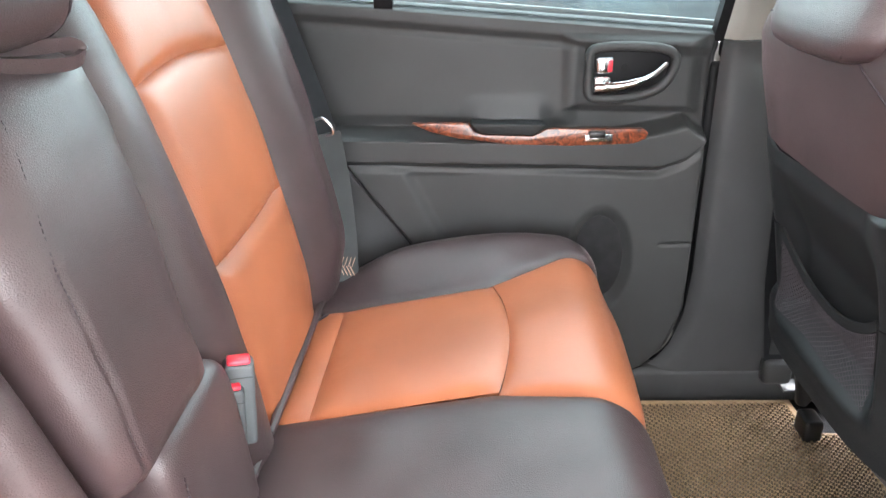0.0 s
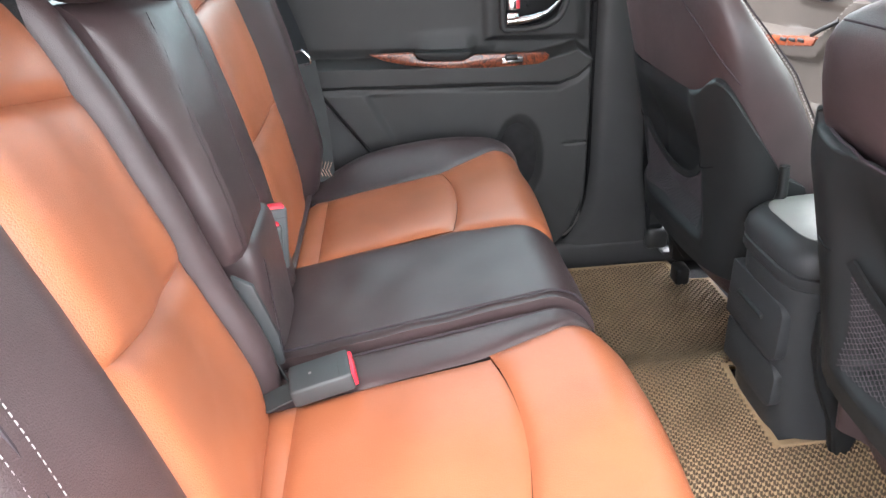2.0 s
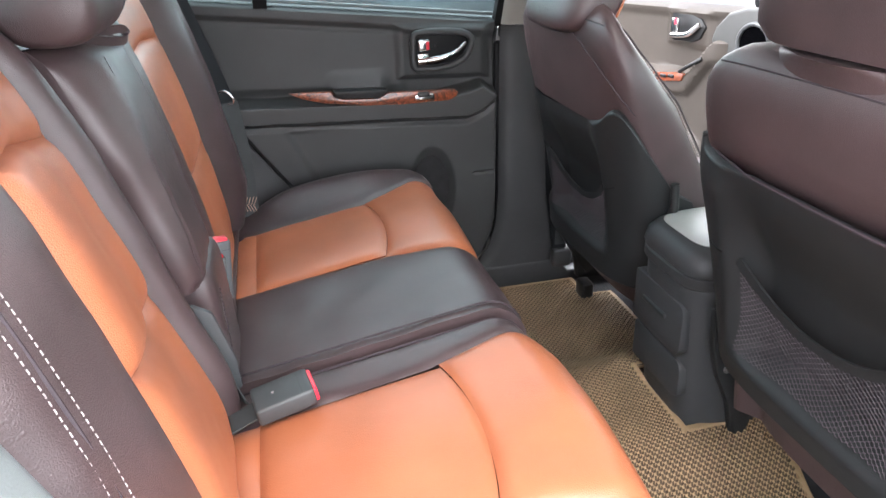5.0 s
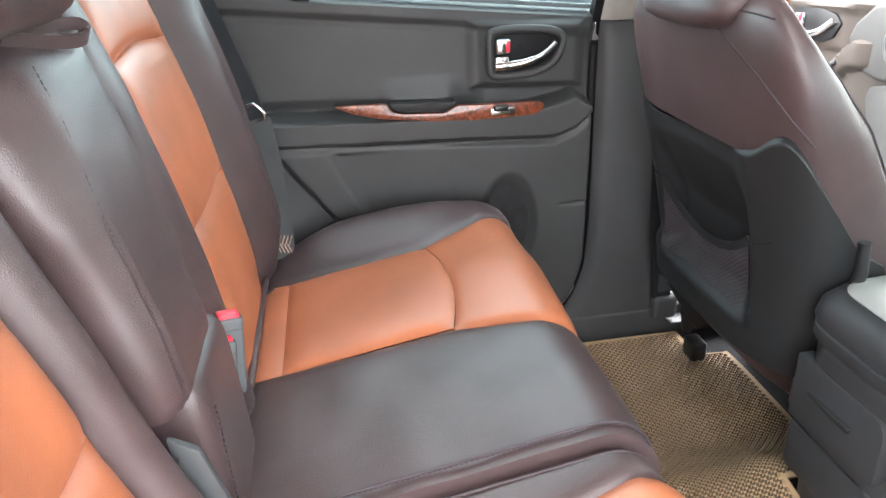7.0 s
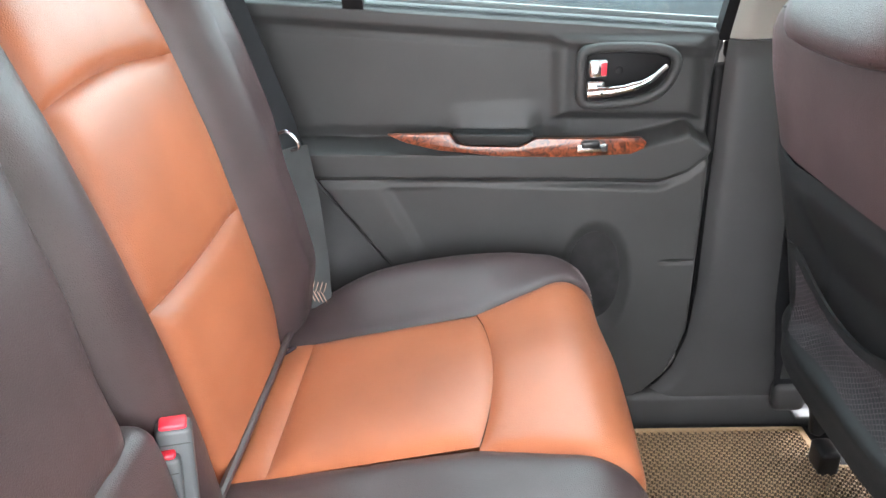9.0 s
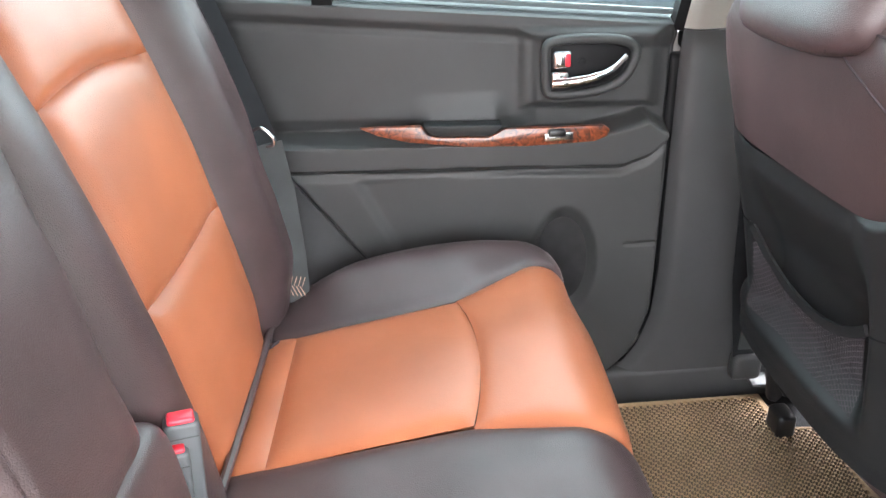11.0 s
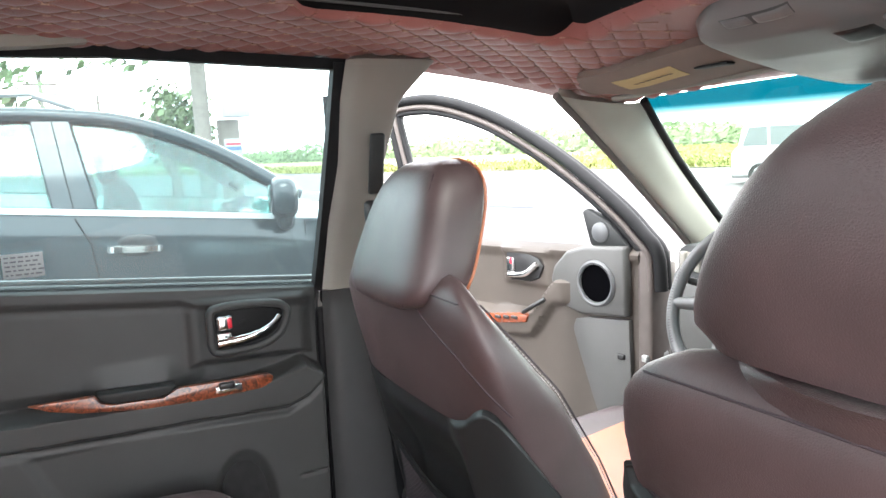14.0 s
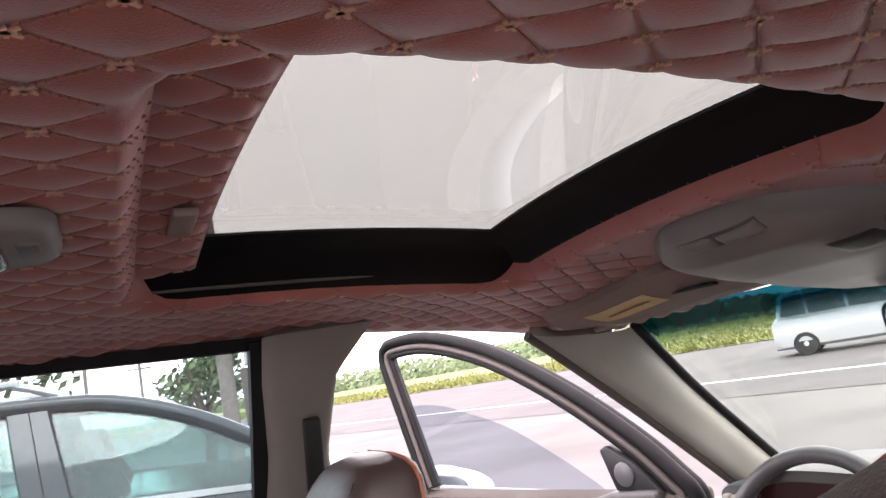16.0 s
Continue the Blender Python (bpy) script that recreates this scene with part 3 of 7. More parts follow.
sheet("quarter_trim", lambda u, v: (jamb(lerp(1.0, 0.40, v), -0.72 - 0.06 * u) - 0.012 * (2 * u - 1) ** 4, -0.72 - 0.06 * u, lerp(1.0, 0.40, v)), 10, 24, 0.02, M_TRIMG, wall_right, "grey-green door-opening trim", side=1)
sheet("quarter_paint", lambda u, v: (jamb(lerp(1.0, 0.40, v), -0.782) - 0.014 * u, -0.783 - 0.09 * u, lerp(1.0, 0.40, v)), 6, 20, 0.015, M_BODYW, wall_right, "white painted door shut", side=1)
# tail wall
tagged(sheet("wall_rear", lambda u, v: (-1.31, lerp(-0.68, 0.68, u), lerp(0, 0.80, v)), 4, 4, 0.03, M_GREY, None, side=-1), "plain grey tailgate trim", "car body", kind="structure")
tail = thing("window_1", (-1.31, 0, 0.80), "clear tailgate window behind the rear bench", "car window", kind="structure")
tg = sheet("pane", lambda u, v: (-1.31 + 0.10 * v, lerp(-0.62, 0.62, u), lerp(0.80, 1.18, v)), 6, 4, 0.004, M_GLASS, tail, "clear glass", side=-1)
tg.visible_shadow = False


# ---- rear left door ----
M_GRILLE = mat("grille_cloth", (0.024, 0.024, 0.025), 0.8, spec=0.2, var=0.15, vscale=30, bump=0.3, bscale=900)
M_LABEL = mat("sticker", (0.26, 0.29, 0.30), 0.4, var=0.05)
M_GREYD2 = mat("small_print", (0.10, 0.11, 0.13), 0.6, var=0.05)

def rear_door():
    d = thing("door_1", (0.3, 0.74, 0.05), "closed rear car door with dark grey trim", "car door", kind="structure")
    xl = table([(0.062, 0.22), (0.12, 0.21), (0.28, 0.160), (0.367, 0.099), (0.518, -0.006), (0.60, -0.07), (0.72, -0.13), (0.86, -0.17)])
    xr = table([(0.062, 0.52), (0.091, 0.585), (0.13, 0.622), (0.224, 0.655), (0.45, 0.662), (0.737, 0.666), (0.86, 0.668)])
    led_top = table([(-0.2, 0.607), (0.0, 0.603), (0.3, 0.590), (0.50, 0.588), (0.58, 0.603), (0.609, 0.612), (0.63, 0.595), (0.665, 0.575)])
    led_bot = table([(-0.2, 0.555), (0.11, 0.543), (0.40, 0.532), (0.567, 0.523), (0.615, 0.540), (0.65, 0.57), (0.67, 0.60)])
    def depth(x, z):
        bz = belt_z(x)
        y = 0.742
        # rounded cap along the sill
        y -= 0.012 * sstep(bz - 0.055, bz - 0.030, z)
        y += 0.045 * sstep(bz - 0.014, bz + 0.004, z)
        # padded upper insert with a soft edge
        pad = sstep(-0.10, -0.06, x) * sstep(0.425, 0.395, x) * sstep(bz - 0.042, bz - 0.058, z) * sstep(led_top(x) + 0.005, led_top(x) + 0.03, z)
        y -= 0.008 * pad
        # pod round the handle
        q = max(abs(x - 0.513) / 0.112, abs(z - 0.690 + 0.05 * (x - 0.51)) / 0.062)
        y -= 0.014 * sstep(1.15, 0.86, q)
        # armrest shelf
        t, b = led_top(x), led_bot(x)
        shelf = sstep(t + 0.006, t - 0.012, z) * sstep(0.668, 0.640, x)
        y -= 0.052 * shelf
        # slot under the shelf
        y += 0.016 * sstep(b + 0.006, b - 0.006, z) * sstep(0.67, 0.64, x)
        y -= 0.006 * sstep(b - 0.004, b - 0.022, z)
        # soft bulge of the pull cup
        y -= 0.015 * sstep(0.20, 0.245, x) * sstep(0.38, 0.345, x) * sstep(0.665, 0.600, z) * sstep(t - 0.006, t + 0.004, z)
        y += 0.004 * math.exp(-((z - b + 0.010) / 0.006) ** 2) * sstep(0.08, 0.11, x) * sstep(0.60, 0.57, x)
        # crease lines of the lower panel
        cx = lerp(0.099, 0.165, (0.533 - z) / 0.14)
        y += 0.009 * sstep(cx - 0.014, cx + 0.014, x) * sstep(0.60, 0.30, x) * sstep(0.36, 0.39, z) * sstep(0.535, 0.515, z)
        y += 0.005 * math.exp(-((z - 0.368) / 0.003) ** 2) * sstep(0.575, 0.59, x)
        # speaker hollow
        e = math.hypot((x - 0.470) / 0.058, (z - 0.335) / 0.105)
        y += 0.020 * sstep(1.15, 0.70, e)
        # rounded outer edge
        y += 0.03 * (1 - sstep(0, 0.018, x - xl(z))) + 0.03 * (1 - sstep(0, 0.018, xr(z) - x)) + 0.03 * (1 - sstep(0, 0.02, z - 0.062))
        return y
    z0 = 0.062
    def f(u, v):
        x = lerp(xl(min(0.86, lerp(z0, 0.84, v))), xr(min(0.86, lerp(z0, 0.84, v))), u)
        z = lerp(z0, belt_z(x) + 0.004, v)
        return (x, depth(x, z), z)
    sheet("door_panel", f, 210, 250, 0.02, M_DOOR, d, side=1)
    # lip of the pocket
    tube("pocket_lip", spline([(0.598, 0.715, 0.345), (0.585, 0.712, 0.315), (0.545, 0.712, 0.265), (0.495, 0.716, 0.225), (0.44, 0.720, 0.20)], 8), 0.006, M_DOOR, d)
    lathe("speaker_grille", [(1.0, 0.0), (1.0, 0.6), (0.93, 0.95), (0.0, 1.0)], Matrix.Translation((0.470, 0.7245, 0.335)) @ Matrix.Rotation(math.pi / 2, 4, 'X') @ Matrix.Diagonal((0.049, 0.092, 0.0085, 1)), M_GRILLE, d, "dark speaker grille", seg=48)
    # outer skin
    sheet("outer_skin", lambda u, v: (lerp(0.0, 0.70, u), 0.83 - 0.06 * sstep(0.6, 1, v), lerp(-0.10, belt_z(lerp(0.0, 0.70, u)) - 0.03, v)), 4, 10, 0.02, M_PAINT, d, side=1)
    # window: glass, frame, divider, sill rubber
    gy = lambda z: 0.745 - 0.34 * (z - 0.78)
    glass = sheet("pane", lambda u, v: (lerp(-0.30, 0.675, u), gy(lerp(0.74, 1.20, v)), lerp(0.74 + 0.09 * (1 - u), 1.205, v)), 4, 8, 0.004, M_GLASS, d, "clear window glass", side=-1)
    glass.visible_shadow = False
    tube("window_frame", [(0.665, gy(0.745) - 0.012, 0.745), (0.676, gy(0.9) - 0.012, 0.9), (0.684, gy(1.05) - 0.012, 1.05), (0.690, gy(1.19) - 0.012, 1.19)], 0, M_RUBBER, d, "black window frame", shape=[(-0.016, -0.012), (0.016, -0.012), (0.016, 0.012), (-0.016, 0.012)], up=(0, 1, 0))
    tube("window_frame", [(0.70, gy(1.185) - 0.006, 1.185), (0.3, gy(1.20) - 0.006, 1.203), (-0.05, gy(1.20) - 0.006, 1.200), (-0.28, gy(1.17) - 0.006, 1.17)], 0, M_RUBBER, d, "black window frame", shape=[(-0.012, -0.010), (0.012, -0.010), (0.012, 0.010), (-0.012, 0.010)], up=(0, 0, 1))
    tube("window_divider", [(0.079, gy(0.82) - 0.004, 0.82), (0.088, gy(0.95) - 0.004, 0.95), (0.092, gy(1.18) - 0.004, 1.18)], 0, M_RUBBER, d, "black divider bar", shape=[(-0.016, -0.010), (0.016, -0.010), (0.016, 0.010), (-0.016, 0.010)], up=(0, 1, 0))
    tube("sill_rubber", [(x, 0.752, belt_z(x) + 0.006) for x in (-0.17, 0.0, 0.2, 0.4, 0.664)], 0, M_GREY, d, "grey sill rubber", shape=[(-0.009, -0.005), (0.009, -0.005), (0.004, 0.003), (-0.009, 0.003)], up=(0, 0, 1))
    # handle
    h = prism("handle_bezel", [(0.440, 0.731), (0.50, 0.733), (0.555, 0.728), (0.575, 0.720), (0.577, 0.708), (0.563, 0.682), (0.54, 0.667), (0.50, 0.660), (0.448, 0.660), (0.440, 0.668)], 0.7195, 0.75, M_RUBBER, d, "black handle recess", bevel=0.003)
    rim_line = spline([(0.434, 0.716, 0.700), (0.436, 0.716, 0.732), (0.455, 0.716, 0.740), (0.50, 0.716, 0.741), (0.555, 0.716, 0.736), (0.580, 0.716, 0.725), (0.583, 0.716, 0.706), (0.568, 0.716, 0.676), (0.54, 0.716, 0.659), (0.50, 0.716, 0.652), (0.448, 0.716, 0.652), (0.435, 0.716, 0.664), (0.434, 0.716, 0.698)], 5)
    tube("bezel_rim", rim_line[:-1], 0.0085, M_DOOR, d, "raised grey handle surround", seg=10, closed=True)
    tube("handle_lever", spline([(0.446, 0.711, 0.672), (0.475, 0.707, 0.674), (0.508, 0.701, 0.680), (0.540, 0.699, 0.692), (0.566, 0.706, 0.711)], 6), [0.011] * 5 + [0.0095] * 5 + [0.008] * 5 + [0.006] * 5 + [0.005] * 5, M_CHROME, d, "chrome pull lever")
    rbox("lever_base", (0.030, 0.014, 0.030), (0.457, 0.711, 0.677), M_CHROME, d, bevel=0.005)
    rbox("lock_knob", (0.030, 0.014, 0.028), (0.460, 0.710, 0.711), M_CHROME, d, "chrome lock knob", bevel=0.005)
    rbox("lock_mark", (0.008, 0.003, 0.020), (0.4685, 0.702, 0.7105), M_RED, d, "red lock mark", bevel=0.001)
    lathe("screw_cap", [(0.006, 0), (0.006, 0.002), (0.004, 0.003), (0, 0.003)], Matrix.Translation((0.495, 0.718, 0.705)) @ Matrix.Rotation(math.pi / 2, 4, 'X'), M_RUBBER, d, seg=16)
    # wood strip and switch
    prism("wood_strip", [(0.118, 0.622), (0.222, 0.620), (0.232, 0.604), (0.248, 0.598), (0.335, 0.593), (0.350, 0.600), (0.362, 0.606), (0.45, 0.603), (0.530, 0.602), (0.541, 0.594), (0.537, 0.582), (0.515, 0.574), (0.40, 0.573), (0.30, 0.578), (0.20, 0.592), (0.15, 0.606)], 0.688, 0.70, M_WOOD, d, "glossy reddish burl-wood strip", bevel=0.003)
    # pull cup in the darker shell plastic, which stands in for its shading
    prism("pull_cup", [(0.226, 0.620), (0.233, 0.608), (0.248, 0.600), (0.335, 0.595), (0.350, 0.602), (0.358, 0.614)], 0.6855, 0.72, M_SHELL, d, "soft pull cup, its shade painted with a darker plastic", bevel=0.003)
    rbox("switch_plate", (0.050, 0.006, 0.014), (0.452, 0.685, 0.588), M_CHROME, d, "bright window-switch plate", bevel=0.002)
    rbox("window_switch", (0.030, 0.012, 0.013), (0.449, 0.684, 0.595), M_BLACK, d, "black rocker switch", bevel=0.004)
    # faint sticker on the glass: a pale sheet with bars of small print
    rbox("glass_label", (0.062, 0.0012, 0.042), (0.140, gy(0.862) - 0.0045, 0.862), M_LABEL, d, "pale printed glass sticker", bevel=0.0003)
    items = []
    rl = random.Random(12)
    for k in range(5):
        x = 0.113
        while x < 0.163:
            w = rl.uniform(0.004, 0.010)
            items.append(((x + w / 2, gy(0.862) - 0.0056, 0.877 - 0.0075 * k), (w / 2, 0, 0), (0, 0, 0.0014), (0, -0.0003, 0)))
            x += w + 0.003
    join_boxes("label_print", items, M_GREYD2, d, "grey bars of small print")
    rbox("glass_label", (0.10, 0.0012, 0.020), (0.005, gy(0.878) - 0.0045, 0.878), M_BLACK, d, "dark narrow glass sticker", bevel=0.0003)
    return d


rear_door()


# ---- rear bench ----
def cush_base(s, s1=0.372):
    """Point and normal of the cushion's line at the length s."""
    sl = math.atan(0.175)
    R = 0.055
    if s <= s1:
        return Vector((s * math.cos(sl), 0, 0.348 + s * math.sin(sl))), Vector((-math.sin(sl), 0, math.cos(sl)))
    c = Vector((s1 * math.cos(sl), 0, 0.348 + s1 * math.sin(sl))) - R * Vector((-math.sin(sl), 0, math.cos(sl)))
    a = min((s - s1) / R, math.radians(96) + sl)
    n = Vector((-math.sin(sl - a), 0, math.cos(sl - a)))
    p = c + R * n
    rest = (s - s1) - a * R
    if rest > 0:
        p += rest * Vector((n.z, 0, -n.x))
    return p, n


Y_IN = table([(-0.05, 0.200), (0.10, 0.196), (0.26, 0.192), (0.40, 0.155), (0.47, 0.145), (0.65, 0.140)])
Y_OUT_F = table([(-0.05, 0.498), (0.005, 0.485), (0.26, 0.488), (0.33, 0.520), (0.394, 0.552), (0.45, 0.568), (0.65, 0.575)])
Y_EDGE_F = table([(-0.05, 0.655), (0.1, 0.665), (0.30, 0.668), (0.40, 0.655), (0.46, 0.635), (0.65, 0.620)])
Y_OUT_N = table([(-0.05, 0.498), (0.005, 0.485), (0.26, 0.488), (0.33, 0.505), (0.394, 0.522), (0.45, 0.530), (0.65, 0.535)])
Y_EDGE_N = table([(-0.05, 0.655), (0.1, 0.663), (0.25, 0.655), (0.33, 0.638), (0.40, 0.610), (0.46, 0.590), (0.65, 0.580)])
Y_OUT, Y_EDGE = {1: Y_OUT_F, -1: Y_OUT_N}, {1: Y_EDGE_F, -1: Y_EDGE_N}


def cushion_surface(s, y, lift=0.0, sg=1):
    a = abs(y)
    k = 0.05 * (sstep(0.56, 0.66, a) if sg > 0 else sstep(0.53, 0.61, a))
    p, n = cush_base(s + k * sstep(0.20, 0.40, s), 0.372 if sg > 0 else 0.372 + 0.022 * sstep(0.12, 0.24, a))
    h = 0.034 * sstep(0.50, 0.61, a) * sstep(-0.05, 0.12, s) * (1 - 0.9 * sstep(0.22, 0.38, s))
    k = max(0.0, a - (Y_EDGE[sg](s) - 0.056)) / 0.06
    h -= 0.06 * (1 - math.sqrt(max(0.0, 1 - min(1, k) ** 2)))
    h += 0.012 * math.exp(-((a - 0.33) / 0.11) ** 2) * sstep(0.0, 0.2, s) * 0.5
    q = p + n * (h + lift)
    q.y = y
    return q, n


NEAR_B = table([(0.0, 0.0), (0.20, -0.004), (0.30, 0.004), (0.40, 0.020), (0.48, 0.038), (0.525, 0.047), (0.58, 0.048), (0.635, 0.042), (0.72, 0.034)])


def back_surface(z, y):
    """Point and normal of the backrest at the height z."""
    f = table([(0.26, -0.042), (0.33, -0.050), (0.45, -0.058), (0.57, -0.078), (0.68, -0.100), (0.79, -0.127), (0.88, -0.155), (0.93, -0.185), (0.955, -0.225), (0.96, -0.26)])
    x = 0.25 * (f(z - 0.03) + 2 * f(z) + f(z + 0.03))
    a = abs(y)
    if y > 0:
        b = 0.048 * sstep(0.465, 0.555, a) * sstep(0.26, 0.46, z)
        k = max(0.0, a - 0.605) / 0.078
    else:
        b = (NEAR_B(a - 0.02) + NEAR_B(a) + NEAR_B(a + 0.02)) / 3 - (0.09 - 0.05 * sstep(0.3, 0.55, a)) * (z - 0.6) - 0.016 * (1 - sstep(0.25, 0.42, a)) * sstep(0.35, 0.55, z)
        b *= sstep(0.22, 0.44, z) * lerp(1, sstep(0.42, 0.51, z), sstep(0.50, 0.56, a))
        k = max(0.0, a - 0.650) / 0.052
    b -= 0.075 * (1 - math.sqrt(max(0.0, 1 - min(1, k) ** 2)))
    sl = (f(z + 0.01) - f(z - 0.01)) / 0.02
    n = Vector((1, 0, -sl)).normalized()
    q = Vector((x, y, z)) + n * b
    return q, n


def seam_panel(name, surf, P, lu, lv, nu, nv, material, parent, puff=0.008, dip=0.006, thick=0.02, soft=(1, 1, 1, 1), label="", side=1.0, wrinkle=0.0, seed=0.0):
    """A sewn panel: P(u, v) gives the two lengths on the surface; it swells between its seams. soft: which edges are seams (u0, u1, v0, v1)."""
    def f(u, v):
        a, b = P(u, v)
        q, n = surf(a, b)
        e = 1.0
        for on, d in ((soft[0], u * lu), (soft[1], (1 - u) * lu), (soft[2], v * lv), (soft[3], (1 - v) * lv)):
            if on:
                e *= 1 - math.exp(-d / 0.012)
        w = wrinkle * noise.noise(Vector((q.x * 14, q.y * 9 + seed, q.z * 14 + seed)))
        return q + n * (-dip + (puff + dip) * e + w * e)
    return sheet(name, f, nu, nv, thick, material, parent, label, side)


SPLIT = -0.108


def seam_front(y):
    return (0.262 if y > 0 else 0.276) + 0.022 * (1 - ((abs(y) - 0.34) / 0.148) ** 2)


def bench_cushion(sg, lift, label):
    c = thing("rear_seat_cushion", (0.2, 0.3 * sg, 0.15), label, "car seat cushion", "rear seat cushions")
    S = lambda s, y: cushion_surface(s, y, lift, sg)
    END = 0.64
    sd = sg
    # strip by the backrest, seat middle, front roll
    seam_panel("rear_strip", S, lambda u, v: (lerp(-0.045, 0.006, u), sg * lerp(Y_IN(-0.02), Y_OUT[sg](-0.02), v)), 0.05, 0.29, 14, 30, M_ORANGE, c, 0.005, 0.002, label="orange leather panel", side=sd, wrinkle=0.003, seed=2)
    def mid(u, v):
        s0 = 0.006
        y = sg * lerp(0.197, 0.486, v)
        return (lerp(s0, seam_front(y), u), y)
    seam_panel("seat_panel", S, mid, 0.27, 0.29, 46, 46, M_ORANGE, c, 0.008, 0.0015, label="orange leather panel", side=sd, wrinkle=0.0035, seed=5)
    def fr(u, v):
        y0 = sg * lerp(0.197, 0.486, v)
        s0 = seam_front(y0)
        s = lerp(s0, END, u)
        return (s, sg * lerp(Y_IN(s), Y_OUT[sg](s), v))
    seam_panel("front_panel", S, fr, 0.36, 0.38, 60, 40, M_ORANGE, c, 0.008, 0.0015, soft=(1, 0, 1, 1), label="orange leather panel", side=sd, wrinkle=0.003, seed=7)
    def ob(u, v):
        s = lerp(-0.045, END, u)
        return (s, sg * lerp(Y_OUT[sg](s), Y_EDGE[sg](s), v))
    seam_panel("outer_bolster", S, ob, 0.68, 0.17, 90, 26, M_DARK, c, 0.006, 0.0018, thick=0.05, soft=(0, 0, 1, 0), label="dark brown leather bolster", side=sd, wrinkle=0.003, seed=3)
    def ce(u, v):
        s = lerp(-0.045, END, u)
        return (s, lerp(SPLIT + 0.002 * sg, sg * Y_IN(s), v))
    seam_panel("centre_panel", S, ce, 0.68, 0.30 if sg > 0 else 0.09, 80, 34 if sg > 0 else 18, M_DARK, c, 0.008, 0.0018, thick=0.05, soft=(1, 0, 0.0 if sg > 0 else 1, 1), label="dark brown leather panel", side=sd, wrinkle=0.004, seed=9)
    # piping along the back edge
    tube("rear_piping", [S(-0.040, sg * y)[0] + Vector((0.002, 0, 0.011)) for y in lin(-SPLIT * -sg + 0.004 if sg > 0 else -SPLIT + 0.004, 0.64, 24)] if sg < 0 else [S(-0.040, y)[0] + Vector((0.002, 0, 0.011)) for y in lin(SPLIT + 0.004, 0.64, 30)], 0.0062, M_DARK, c, "thin leather piping", seg=8)
    # base below the covers
    rbox("cushion_base", (0.44, 0.55 if sg < 0 else 0.74, 0.20), (0.22, -0.39 if sg < 0 else 0.285, 0.22), M_CARPET, c, bevel=0.02)
    return c, S


far_cush, SF = bench_cushion(1, 0.004, "wide rear bench cushion in dark brown and orange leather")
near_cush, SN = bench_cushion(-1, -0.004, "single rear seat cushion in dark brown and orange leather")
# piping and stitches on the split edge
edge = [SF(s, SPLIT + 0.003)[0] + SF(s, 0)[1] * 0.006 for s in lin(-0.03, 0.50, 40)]
stitch_line("split_stitching", [p + Vector((0, 0.012, 0.0065)) for p in edge], (0, 0, 1), M_DTHREAD, far_cush, 0.006, 0.0045, 0.0005)
tube("split_seam", [p + Vector((0, 0.016, 0.0062)) for p in edge], 0.0019, M_DTHREAD, far_cush, "sewn seam", seg=6)
near_edge = [SN(t, SPLIT - 0.014)[0] + SN(t, 0)[1] * 0.0065 for t in lin(-0.03, 0.50, 40)]
tube("split_seam", near_edge, 0.0016, M_DTHREAD, near_cush, "sewn seam", seg=6)
# double stitching on the outer corner of the far cushion
for off in (0.0, 0.010):
    stitch_line("corner_stitching", [SF(s, (Y_EDGE[1](s) - 0.045 - off + 0.03 * sstep(0.42, 0.3, s)))[0] + SF(s, 0)[1] * 0.0075 for s in lin(0.40, 0.62, 40)], (0.6, 0, 0.8), M_WHITE, far_cush, 0.006, 0.004, 0.0005)


bench = thing("rear_bench_seat", (-0.15, 0.0, 0.30), "rear bench seat back in dark brown and orange leather", "car seat")
NEAR_EDGE = table([(0.462, 0.530), (0.468, 0.575), (0.485, 0.630), (0.52, 0.672), (0.57, 0.692), (0.64, 0.700), (0.96, 0.700)])


